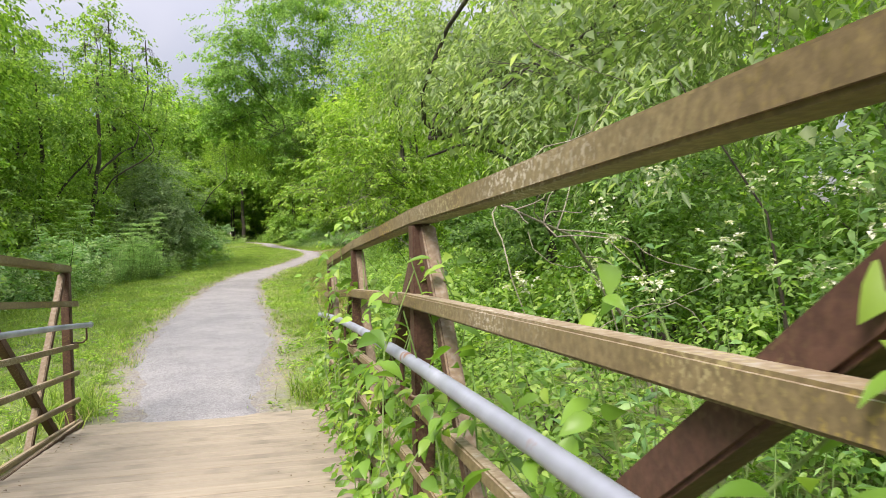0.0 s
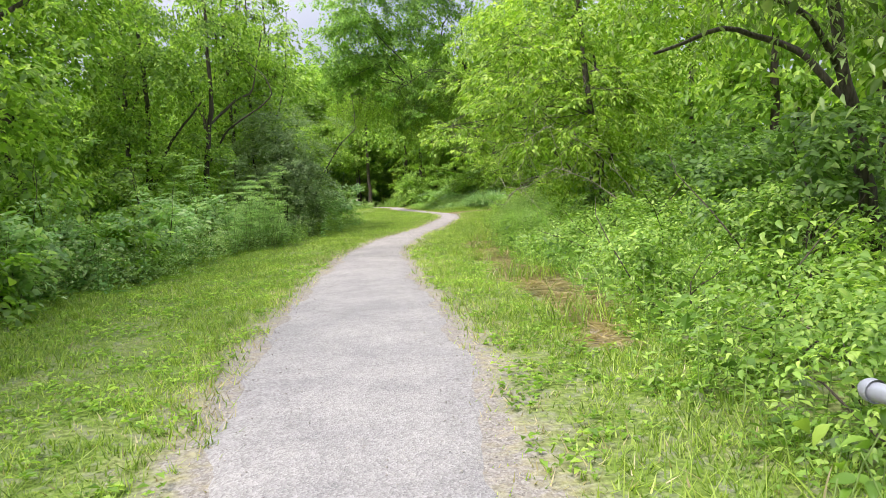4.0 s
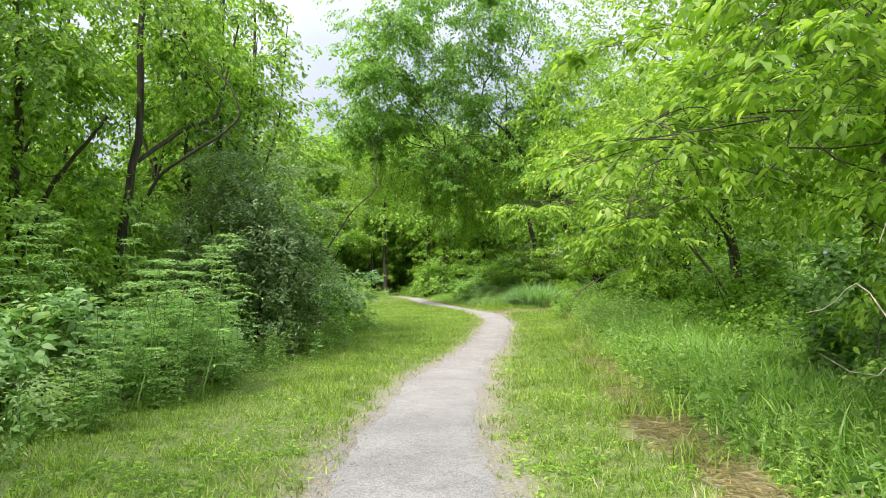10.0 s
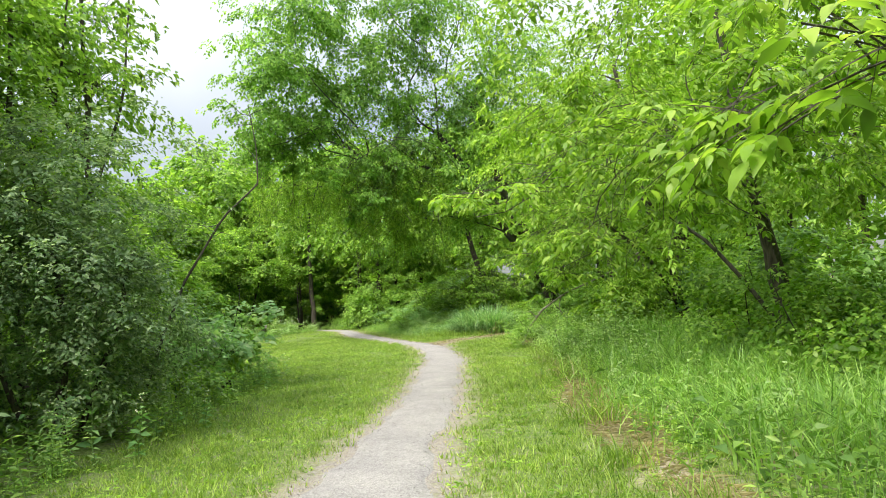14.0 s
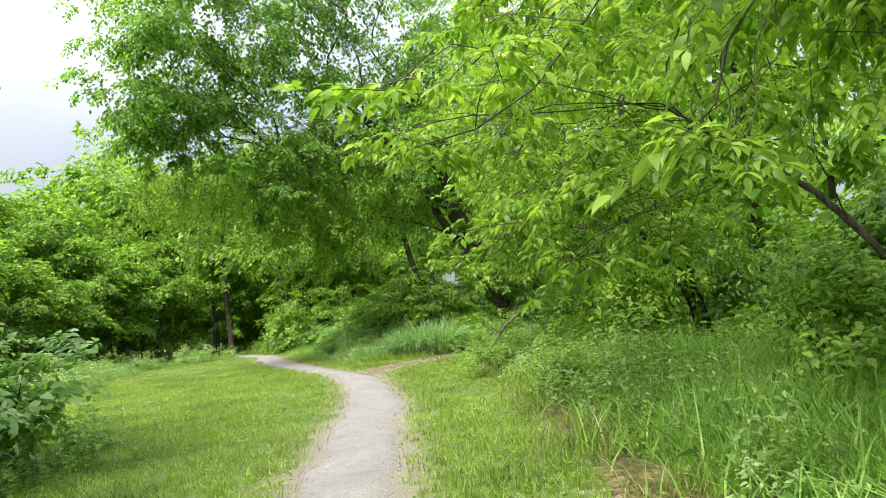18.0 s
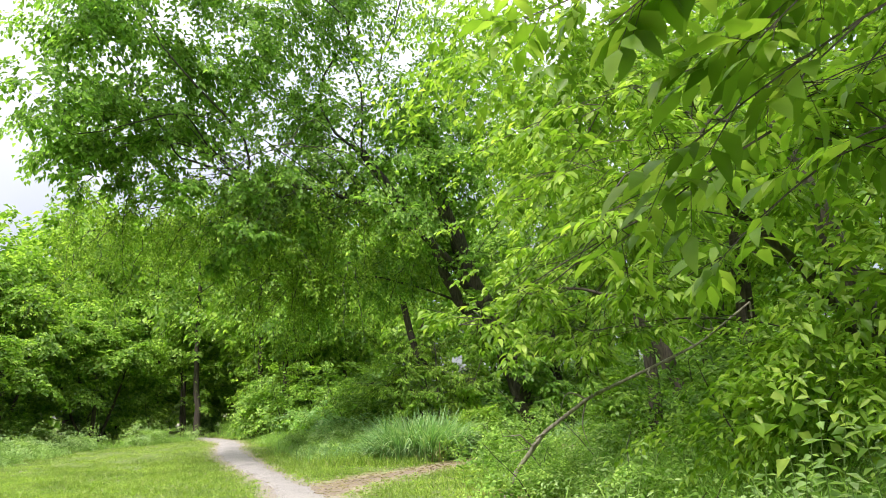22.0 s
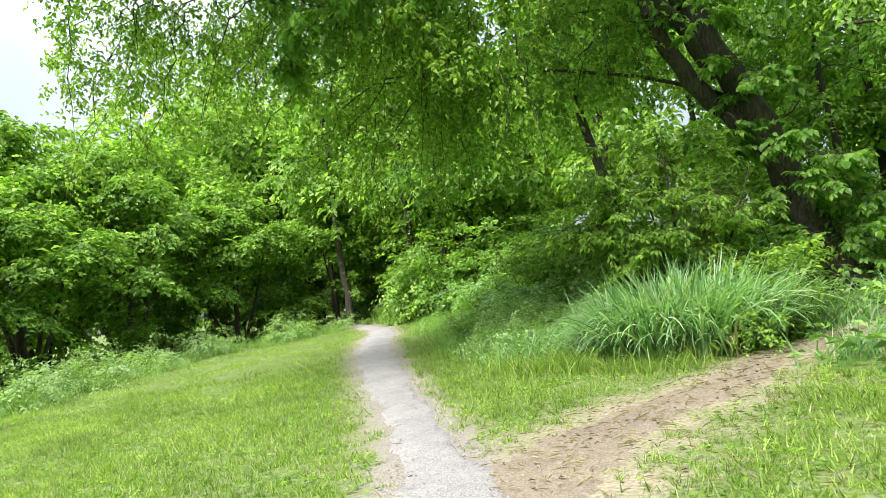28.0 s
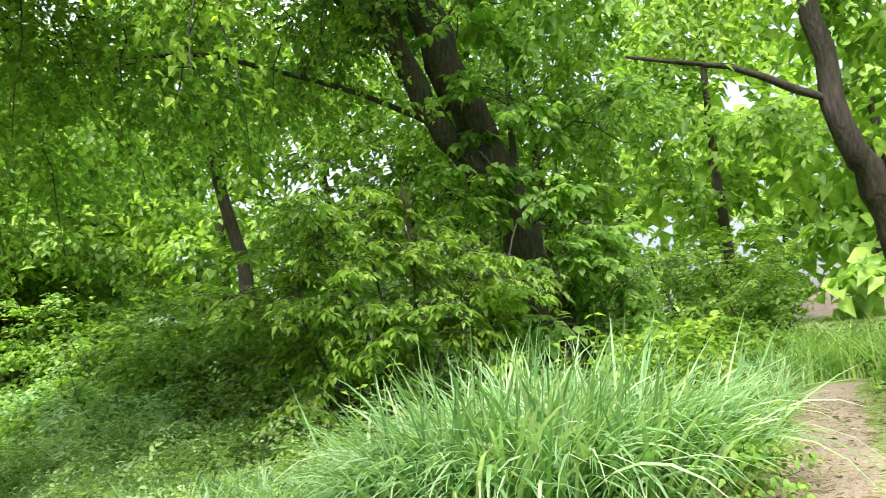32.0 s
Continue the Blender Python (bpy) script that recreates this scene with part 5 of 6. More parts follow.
plant(shrub_b, (((4.9, 14.4, 0.6), (4.5, 12.4, 0.5), (5.3, 16.6, 0.7), (5.6, 8.4, 0.9), (9.4, 66, 1.4), (12.4, 64.5, 1.4), (15.6, 63, 1.4), (18.5, 63.5, 1.3), (4.6, 72, 1.4), (21, 60, 1.3), (11.4, 57.6, 1.1), (14.2, 58.8, 1.1), (-6.2, -0.6, 1.1), (-8.6, 4.0, 1.2), (-8.8, 11.0, 1.2), (-8.4, 18.0, 1.2), (-8, 28, 0.9), (6.8, 10.6, 1.1), (8.4, 16.4, 1.2), (9.0, 20.4, 1.3), (9.4, 25.4, 1.2), (10.2, 29.6, 1.2), (11.4, 34.0, 1.2), (11.0, 38.6, 1.0), (7.4, 5.0, 1.2), (7.2, 0.6, 1.1), (7.2, -2.4, 1.1), (7.4, -5.6, 1.2), (0.6, 70, 1.1), (-2.4, 70.5, 1.1), (2.6, 70, 1.2), (7.6, 60, 1.3))
          + ((-7.8, 68.4, 1.2), (-11.2, 66, 1.2), (-16, 56, 1.2), (12.2, 48.8, 0.8), (7.0, 65.6, 1.4), (-10.5, 26, 1.1))))
bush_a = make_bush("bush", "dense green bush at the wood's edge", (-5.0, 4.0, gz(-5, 4)), (1.1, 1.1, 1.0), 240, LEAF_ELDER, size=0.135, per=6, seed=51, group="undergrowth")
bush_b = make_bush("bush", "leafy pale green bush at the wood's edge", (-4.9, 15.0, gz(-4.9, 15)), (1.0, 1.0, 1.2), 230, LEAF_FERN, size=0.13, per=6, seed=52, group="undergrowth")
bush_c = make_bush("bush", "bright leafy bush at the verge", (3.2, 9.4, gz(3.2, 9.4)), (0.9, 0.9, 0.85), 430, LEAF_VERGE, size=0.062, per=6, reach=0.28, seed=53, group="undergrowth")
bush_d = make_bush("bush", "low dark green undergrowth", (4.6, 17, gz(4.6, 17)), (1.2, 1.2, 0.75), 320, LEAF_ELDER, size=0.09, per=6, seed=54, group="undergrowth")
plant(bush_a, ((-2.9, 29.2, 1.4), (13.0, 45.6, 0.8), (-5.4, 6.6, 1.1), (-5.6, 9.3, 1.2), (-5.3, 11.6, 1.1), (-5.2, 1.2, 1.1), (-5.6, -1.8, 1.2), (-5.0, 19.5, 0.9), (-2.7, 25.4, 0.75), (-5, 26, 1.1), (-5.4, 29, 0.9), (12.5, 47.0, 0.9), (7.9, 48.4, 0.9), (4.2, 53.0, 1.1), (3.8, 57.6, 1.2), (3.2, 62.5, 1.2), (-8.6, 64.0, 1.0), (-10.0, 58, 0.9), (-10.4, 54, 1.0), (-10.2, 50, 0.9), (-3.9, 29.6, 0.5)))
plant(bush_b, ((-2.6, 27.9, 1.3), (-2.5, 26.4, 1.0), (12.0, 42.0, 0.8), (-4.6, 12.6, 0.8), (-4.4, 17.6, 0.95), (-3.8, 19.6, 0.75), (-5.2, 23.6, 1.0), (-3.1, 27.2, 0.6), (-4.8, 8.0, 0.8), (4.4, 50.0, 0.8), (3.9, 51.6, 0.8), (3.4, 55.2, 0.95), (2.7, 59.8, 1.0), (9.6, 48.5, 1.0), (8.9, 46.0, 0.6), (-7.0, 32.5, 0.7), (-5.0, 10.4, 0.8), (-4.9, 6.0, 0.75)))
plant(bush_c, (((3.0, 7.6, 0.9), (3.1, 11.2, 0.9), (3.6, 13.0, 0.8), (2.5, 5.0, 0.75), (2.5, 3.2, 0.7), (2.3, 1.6, 0.7), (6.6, 34.0, 0.65), (6.9, 36.1, 0.75), (7.2, 38.6, 1.35), (5.8, 30.2, 0.75), (4.4, 6.6, 1.1), (7.6, 34.8, 1.1), (6.5, 31.6, 0.6), (6.6, 37.6, 0.7), (5.3, 28.2, 0.5), (5.2, 32.6, 0.8), (5.7, 32.5, 0.6), (6.1, 33.3, 0.55), (4.2, 48.0, 0.6), (4.9, 46.9, 0.7), (4.1, 45.9, 0.55), (5.3, 45.2, 0.6), (3.6, 49.6, 0.6), (6.9, 45.0, 0.6), (8.2, 44.4, 0.5))
          + tuple(((x + 0.4 * math.sin(k * 2.7), y, 0.42 + 0.16 * math.sin(k * 1.9)) for k, (x, y) in enumerate([(-7.2, 36 + 2.4 * j) for j in range(9)] + [(-6.2, 59), (-4.7, 61), (-3.2, 62.9), (-1.7, 65.2), (3.3, 45.6), (2.9, 48.4), (2.5, 52.4), (2.1, 57.2)])))))
plant(bush_d, ((5.2, 12.0, 1.1), (5.8, 14.4, 1.2), (5.6, 19.6, 1.1), (6.4, 22.4, 1.2), (7.4, 28.4, 1.1), (8.6, 33, 1.3), (9.4, 36.5, 1.2), (5.4, 9.4, 1.3), (9.6, 40.0, 1.0), (6.4, 41.7, 0.6), (7.0, 42.25, 0.55), (7.5, 43.0, 0.45), (6.0, 3.4, 1.4), (4.2, 3.8, 1.2), (-4.6, 21.0, 0.9)))

thicket = make_bush("bush", "tangled bright bush crowding the bridge rail", (2.5, -1.2, gz(2.5, -1.2)), (1.0, 1.2, 1.5), 460, LEAF_VERGE, size=0.06, per=7, reach=0.3, seed=59, group="undergrowth", fine=True, width=0.5, core=0.1)
for x, y, s in ((3.1, -2.5, 0.95), (2.5, -6.0, 1.1), (2.2, 0.9, 0.6), (2.2, 1.7, 0.8)):
    turned(thicket, x, y, brng.uniform(0, 360), s)

bank_shrub = make_bush("shrub", "tall dark shrub with narrow leaves on the shady bank", (4.7, 0.4, gz(4.7, 0.4)), (1.7, 1.7, 2.3), 1150, LEAF_DEEP, size=0.085, per=8, reach=0.36, seed=95, group="shrubs on the bank", fine="mid", width=0.36, gap=0.02, core=0.06, lobes=7)
for x, y, d, s in ((4.9, -2.6, 80, 1.05), (5.1, -5.4, 190, 1.15), (6.2, -1.0, 290, 1.2)):
    turned(bank_shrub, x, y, d, s)
flower_weed = make_weed("flowering_weed", "tall weeds with loose heads of small white flowers on the bank", 7, 2.25, LEAF_BLUE, 0.13, 96, 0.36, 13, FLOWER_WHITE, 0.3, 14)
flower_weed.matrix_basis = pose(2.35, -3.55, gz(2.35, -3.55))
for x, y, d, s in ((2.75, -4.15, 130, 0.98), (2.9, -3.1, 250, 0.92)):
    turned(flower_weed, x, y, d, s)

# ---- vines over the right-hand rail ----
rng = np.random.default_rng(90)
vine = tagged(new("climbing_vine"), "bright green vine leaves hanging over the bridge rails", "vine")
shoots, tubes = [], []
for y, z0, z1, n in ((0.1, -0.1, 0.75, 7), (-0.5, -0.1, 0.6, 9), (-1.0, -0.1, 0.75, 12), (-1.5, -0.1, 1.0, 12), (-1.8, 0.0, 1.5, 9), (-2.4, 0.0, 0.85, 14), (-3.0, 0.1, 0.8, 14), (-3.5, 0.2, 1.1, 11), (-4.1, 0.2, 1.3, 10), (-4.7, 0.2, 1.0, 12), (-5.3, 0.3, 1.2, 10), (-6.0, 0.3, 1.2, 10), (-6.6, 0.3, 1.2, 8)):
    for _ in range(9):
        q = bent((1.12 + rng.uniform(-0.04, 0.15), y + rng.uniform(-0.2, 0.2), z0 - 0.5), (1.0 + rng.uniform(-0.1, 0.15), y + rng.uniform(-0.35, 0.35), z1 * rng.uniform(0.6, 1.08) + deck_z(min(y, 0)) * 0.5), rng, 9, 0, 0.07)
        tubes.append(tube(q, np.linspace(0.005, 0.002, 9), 5))
        k = rng.integers(1, 9, n)
        at = q[k] + rng.normal(size=(n, 3)) * 0.05
        out = unit(np.column_stack([-0.7 + rng.normal(size=n) * 0.5, rng.normal(size=n) * 0.7, 0.2 + rng.normal(size=n) * 0.3]))
        shoots.append(spray_leaves(rng, at, out, 4, 0.17, 0.07, 0.4, flat=0.7, width=0.56, fine=True))
array_part("tendril_growth", *join(*tubes), STEM, vine, kind="stuff")
array_part("leaves", *join(*shoots), LEAF_VINE, vine, "", True, "stuff")

# ---- weeds along the verges ----
weed_a = make_weed("weed", "upright green weeds with pointed leaves at the verge", 8, 0.7, LEAF_VERGE, 0.1, 61, 0.32, 10)
weed_b = make_weed("weed", "bright low weeds with broad leaves at the verge", 10, 0.4, LEAF_VERGE, 0.07, 62, 0.5, 7)
weed_c = make_weed("weed", "dark leafy weeds topped with small white flowers", 8, 0.7, LEAF_BLUE, 0.12, 63, 0.4, 7, FLOWER_WHITE)
for ob, x, y in ((weed_a, 2.1, 2.2), (weed_b, 2.2, 4.2), (weed_c, -4.5, 11.4)):
    ob.matrix_basis = pose(x, y, gz(x, y))
for k in range(115):
    y = brng.uniform(0.2, 37.5)
    edge = float(np.interp(y, LAWN_RY, LAWN_RX))
    x = edge + 0.22 + abs(brng.gauss(0.12, 0.45))
    turned(weed_b if brng.random() < 0.5 else weed_a, x, y, brng.uniform(0, 360), brng.uniform(0.6, 1.15))
for k in range(72):
    y = brng.uniform(-2, 30)
    edge = float(np.interp(y, LAWN_LY, LAWN_LX))
    x = edge - abs(brng.gauss(0.1, 0.45))
    turned((weed_c, weed_a, weed_b)[brng.randrange(3)], x, y, brng.uniform(0, 360), brng.uniform(0.6, 1.2))
for x, y in ((-4.7, 8.4), (-4.6, 9.2), (-4.8, 10.0), (-4.5, 10.8), (-4.9, 11.6), (-4.4, 12.4), (-5.0, 9.6), (-4.2, 13.2)):
    turned(weed_c, x, y, brng.uniform(0, 360), brng.uniform(1.0, 1.4))
for k in range(24):
    turned((weed_a, weed_b)[brng.randrange(2)], brng.uniform(3.2, 4.6), brng.uniform(42.6, 46), brng.uniform(0, 360), brng.uniform(0.7, 1.2))
for k in range(36):
    y = brng.uniform(46, 63)
    edge = float(np.interp(y, LAWN_RY, LAWN_RX))
    turned((weed_a, weed_b)[brng.randrange(2)], edge + abs(brng.gauss(0.2, 0.5)), y, brng.uniform(0, 360), brng.uniform(0.6, 1.1))
for k in range(44):
    y = brng.uniform(35, 66)
    edge = float(np.interp(y, LAWN_LY, LAWN_LX))
    turned((weed_a, weed_b)[brng.randrange(2)], edge - brng.uniform(0.0, 1.6), y, brng.uniform(0, 360), brng.uniform(0.9, 1.6))

broad = make_weed("tall_weed", "tall weeds with broad pale green pointed leaves", 9, 0.95, LEAF_PALE, 0.15, 64, 0.42, 11, None, 0.2)
broad.matrix_basis = pose(5.3, 27.7, gz(5.3, 27.7))
for x, y, s in (((4.5, 26.2, 0.95), (5.2, 26.4, 1.1), (5.6, 27.4, 1.2), (4.4, 27.0, 0.8), (5.5, 25.6, 1.05), (6.2, 28.6, 1.2), (5.6, 28.5, 1.0), (5.2, 29.4, 0.8), (5.7, 30.6, 1.0), (6.1, 31.3, 0.95), (5.9, 32.3, 0.9), (6.4, 32.6, 1.0), (5.6, 31.5, 0.7), (6.3, 33.8, 0.9), (6.8, 35.0, 0.9), (4.9, 25.4, 0.9), (4.6, 24.2, 0.8), (4.1, 22.6, 0.75), (3.7, 20.2, 0.7), (3.6, 18.6, 0.7), (3.1, 15.6, 0.6), (2.7, 10.6, 0.7), (2.7, 8.2, 0.7))
          + ((-3.3, 16.2, 0.7), (-3.9, 14.8, 0.8), (-4.6, 12.0, 0.8), (-3.2, 18.4, 0.7), (-2.8, 20.4, 0.6), (-4.9, 9.0, 0.9), (6.3, 36.6, 0.9), (4.4, 46.6, 0.8), (5.0, 44.9, 0.7), (3.6, 48.4, 0.8))):
    turned(broad, x, y, brng.uniform(0, 360), s)
make_bush("privet_bush", "small dense olive-green bush with tiny leaves at the verge", (4.75, 28.0, gz(4.75, 28.0)), (0.55, 0.55, 0.62), 520, LEAF_VERGE, size=0.05, per=8, reach=0.2, seed=66, core=0.2)
froth = make_bush("leafy_weed", "frothy pale green small-leaved weeds", (3.6, 44.9, gz(3.6, 44.9)), (0.8, 0.8, 0.55), 240, LEAF_PALE, size=0.06, per=6, reach=0.3, seed=65, bark=STEM, category="weed", group="frothy weeds", core=0.1)
for x, y, s in ((4.3, 45.7, 1.0), (3.5, 46.6, 0.9), (4.5, 47.2, 1.1), (3.2, 48.2, 0.9), (5.1, 44.7, 0.9), (4.1, 49.0, 1.1), (5.3, 46.1, 1.0), (3.0, 50.2, 0.9), (5.6, 47.4, 1.1), (5.0, 48.9, 1.3), (4.5, 50.4, 1.3), (5.8, 48.5, 1.35), (4.0, 47.6, 1.1), (5.2, 50.0, 1.4), (4.8, 26.4, 0.8), (5.1, 30.3, 0.9), (5.5, 31.9, 0.9), (4.5, 24.9, 0.7), (5.6, 29.0, 0.9), (3.9, 22.0, 0.7), (-4.3, 11.6, 0.9), (-4.0, 13.9, 0.9), (-4.8, 9.8, 1.0)) + tuple((float(np.interp(35.5 + 1.05 * k, LAWN_LY, LAWN_LX)) - 0.35 - 0.5 * (k % 3), 35.5 + 1.05 * k, 1.3 + 0.25 * math.sin(k * 2.3)) for k in range(28)):
    turned(froth, x, y, brng.uniform(0, 360), s)
fern = make_fern_shrub("sumac_shrub", "pale green feathery shrub on slim stalks at the wood's edge", (-3.15, 17.0, gz(-3.15, 17.0)), 9, 2.3, LEAF_FERN, 67, group="feathery shrubs")
for x, y, s in ((-3.6, 16.0, 0.85), (-3.9, 17.6, 1.0), (-3.2, 18.6, 0.45), (-2.95, 17.9, 0.4), (-3.6, 15.0, 0.45), (-4.3, 13.4, 0.6), (-5.0, 16.2, 1.05), (-3.7, 19.0, 0.7), (-4.7, 5.0, 0.6), (-4.6, 6.6, 0.5), (-5.0, 3.6, 0.7), (-4.8, 8.0, 0.55), (-4.7, 10.2, 0.5)):
    turned(fern, x, y, brng.uniform(0, 360), s)
make_tree("box_elder_sapling", "bright young box elder in front of the leaning maple", (6.6, 46.2, gz(6.6, 46.2)),
          [([(0, 0, 0), (0.1, 0, 1.2), (0.0, 0.1, 2.6)], 0.035, 0.012), ([(0.1, 0, 0), (0.7, -0.2, 1.1), (1.0, -0.3, 2.0)], 0.025, 0.01), ([(-0.1, 0, 0), (-0.7, 0.2, 1.1), (-1.0, 0.3, 2.1)], 0.025, 0.01)],
          [((0.0, 0.1, 2.6), (0.9, 0.8, 0.7), 110, 1), ((0.9, -0.4, 2.0), (0.8, 0.7, 0.6), 100, 1), ((-0.9, 0.3, 2.1), (0.8, 0.7, 0.6), 100, 1), ((0.3, -0.5, 1.4), (1.0, 0.6, 0.5), 110, 1), ((-0.8, 0.1, 1.2), (0.8, 0.6, 0.5), 90, 1), ((1.2, -0.6, 1.1), (0.6, 0.6, 0.5), 70, 1)],
          LEAF_BRIGHT, BARK, size=0.125, seed=68, droop=0.4, width=0.42)
make_tree("box_elder_sapling", "young box elder with fresh green leaves under the leaning trunk", (7.0, 45.8, gz(7.0, 45.8)),
          [([(0, 0, 0), (-0.1, 0, 1.4), (-0.1, 0.1, 3.2)], 0.04, 0.012), ([(0.1, 0, 0), (0.8, -0.2, 1.4), (1.3, -0.3, 2.6)], 0.03, 0.01), ([(-0.1, 0, 0), (-0.8, 0.1, 1.4), (-1.2, 0.2, 2.8)], 0.03, 0.01)],
          [((-0.1, 0.1, 3.0), (1.0, 0.8, 0.8), 110, 1), ((0.8, -0.3, 2.1), (0.6, 0.6, 0.5), 60, 1), ((-1.2, 0.2, 2.8), (0.9, 0.7, 0.7), 100, 1), ((0.1, -0.5, 1.8), (0.9, 0.6, 0.6), 90, 1), ((-0.9, 0.0, 1.5), (0.9, 0.6, 0.6), 90, 1)],
          LEAF_ELDER, BARK, size=0.115, seed=70, droop=0.4, width=0.42)
leafy = make_weed("leafy_sprig", "bright leafy sprigs standing out of the long grass", 4, 1.45, LEAF_BRIGHT, 0.13, 69, 0.5, 12, None, 0.12)
leafy.matrix_basis = pose(6.5, 42.75, gz(6.5, 42.75))
for x, y, s in ((6.9, 42.9, 0.85), (5.2, 43.9, 0.95), (7.0, 42.4, 0.6)):
    turned(leafy, x, y, brng.uniform(0, 360), s)

make_bush("shrub", "bright upright shrub with pointed leaves beside the long grass", (7.25, 42.65, gz(7.25, 42.65)), (0.55, 0.5, 1.2), 240, LEAF_BRIGHT, size=0.1, per=7, reach=0.32, seed=97, fine="mid", width=0.42, core=0.1)

broad_weed = make_weed("broad_weed", "broad-leaved bright green weeds crowding the verge", 9, 0.85, LEAF_VERGE, 0.17, 98, 0.46, 8, None, 0.26, fine="mid")
broad_weed.matrix_basis = pose(5.95, 36.3, gz(5.95, 36.3))
for x, y, d, s in ((6.3, 36.9, 70, 1.05), (5.75, 35.6, 160, 0.85), (6.4, 35.9, 230, 1.1), (6.2, 37.6, 310, 0.9)):
    turned(broad_weed, x, y, d, s)
for x, y, d, s in ((0.9, 61.4, 20, 0.95), (2.1, 60.2, 140, 1.15), (1.4, 63.0, 250, 1.2)):
    turned(shrub_a, x, y, d, s)
turned(left_a, -8.6, 16.4, 200, 1.25)
rail_sapling = make_weed("rail_sapling", "slim bright sapling with large pointed leaves beside the bridge rail", 2, 2.3, LEAF_VINE, 0.14, 99, 0.42, 13, None, 0.07, fine=True)
rail_sapling.matrix_basis = pose(1.2, -4.45, gz(1.2, -4.45))
for x, y, d, s in ((1.24, -5.2, 110, 0.95), (1.3, -5.62, 215, 0.98), (1.5, -4.0, 300, 1.0)):
    turned(rail_sapling, x, y, d, s)

# ---- dead wood ----
def dead_wood(name, label, points, r0, r1, shoots, seed, material=TWIG):
    """A bare branch with bare twigs."""
    rng = np.random.default_rng(seed)
    base = np.asarray(points[0], float)
    root = tagged(new(name), label, "branch")
    root.matrix_basis = Matrix.Translation(base)
    pts = np.asarray(points, float) - base
    s = np.linspace(0, 1, 4 * len(pts))
    q = np.column_stack([np.interp(s, np.linspace(0, 1, len(pts)), pts[:, c]) for c in range(3)])
    array_part("branch", *tube(q, np.linspace(r0, r1, len(q)), 7), material, root, "", True)
    for _ in range(shoots):
        k = rng.integers(len(q) // 4, len(q))
        d = unit(rng.normal(size=3) + np.array([0, 0, 0.2]))
        e = q[k] + d * rng.uniform(0.25, 0.9)
        array_part("twig", *tube(bent(q[k], e, rng, 7, rng.normal() * 0.08, 0.1), np.linspace(r1 * 1.2, 0.0025, 7), 5), material, root, "", True)
    return root


dead_wood("dead_sapling", "thin dark bare sapling leaning out of a bush", [(-3.3, 25, -0.05), (-2.85, 25, 1.2), (-2.49, 25, 2.03), (-1.84, 25, 3.05), (-1.26, 25, 3.57), (-1.25, 25, 4.16), (-1.35, 25, 4.9)], 0.03, 0.006, 9, 71, BARK_DARK)
dead_wood("fallen_branch", "pale bare fallen branch propped among the weeds", [(5.0, 33.3, -0.02), (5.25, 33.25, 0.5), (5.65, 33.15, 0.98), (6.3, 33.1, 1.4), (7.2, 33.15, 1.72), (8.1, 33.3, 2.05), (8.9, 33.2, 2.6)], 0.034, 0.014, 9, 72)
dead_wood("dead_branch", "tangle of pale bare curving twigs", [(4.6, 11.6, 0.0), (4.2, 11.6, 0.8), (3.5, 11.5, 1.3), (2.9, 11.5, 1.55), (2.3, 11.5, 1.2), (1.95, 11.4, 1.25)], 0.012, 0.004, 26, 73)
dead_wood("dead_branch", "pale bare twigs arching from the shade", [(5.0, 12.4, 0.0), (4.4, 12.2, 1.2), (3.6, 11.8, 1.9), (2.8, 11.6, 2.3), (2.3, 11.4, 2.0)], 0.012, 0.004, 26, 74)
dead_wood("dead_branch", "grey bare twigs low beside the bridge rail", [(3.4, -1.6, -0.3), (3.0, -1.7, 0.8), (2.4, -2.0, 1.5), (1.8, -2.4, 1.7)], 0.02, 0.004, 22, 75)

# ---- leaning tree and far bank seen down the side track ----
make_tree("woodland_tree", "leaning dark tree beside the dirt track", (13.9, 43.5, gz(13.9, 43.5)), [([(0, 0, 0), (-0.4, 0, 1.6), (-0.85, 0, 2.6), (-1.4, 0, 3.4), (-1.7, 0, 4.85), (-1.9, 0, 8)], 0.26, 0.1), ([(-1.45, 0, 3.7), (-2.6, 0.6, 4.3), (-4.2, 1.2, 4.5)], 0.07, 0.02)],
          [((-2.0, 0, 8.5), (2.6, 2.6, 1.8), 320), ((-3.6, 1.0, 5.2), (1.5, 1.5, 0.7), 130), ((-0.2, 0.4, 6.2), (1.8, 1.8, 1.3), 180)], LEAF_ELDER, BARK_DARK, size=0.14, per=7, reach=0.5, seed=37, core=0.05)
bank_rng = np.random.default_rng(6)
bi, bj = np.meshgrid(np.linspace(-9, 9, 40), np.linspace(-2.5, 2.5, 14), indexing="ij")
bz = 1.3 * np.exp(-(bj / 1.2) ** 2) * (1 - (bi / 9.2) ** 2) * (1 + 0.15 * np.sin(bi * 1.9) * np.cos(bj * 3)) - 0.1 + 0.03 * bank_rng.normal(size=bi.shape)
ca, sa = math.cos(-0.9), math.sin(-0.9)
bx, by = 40 + bi * 0.7 * ca - bj * sa, 57.5 + bi * 0.7 * sa + bj * ca
vi = np.arange(bi.size).reshape(bi.shape)
bank = new("mud_bank", mesh_from("mud_bank", np.column_stack([bx.ravel(), by.ravel(), (ground_z(bx, by) + bz).ravel()]), np.stack([vi[:-1, :-1], vi[1:, :-1], vi[1:, 1:], vi[:-1, 1:]], -1).reshape(-1, 4), DIRT, True))
tagged(bank, "bare pinkish-tan mud bank beyond the trees", "bank")

# ---- grasses ----
rng = np.random.default_rng(77)


def scatter(n, x0, x1, y0, y1):
    return np.column_stack([rng.uniform(x0, x1, n), rng.uniform(y0, y1, n)])


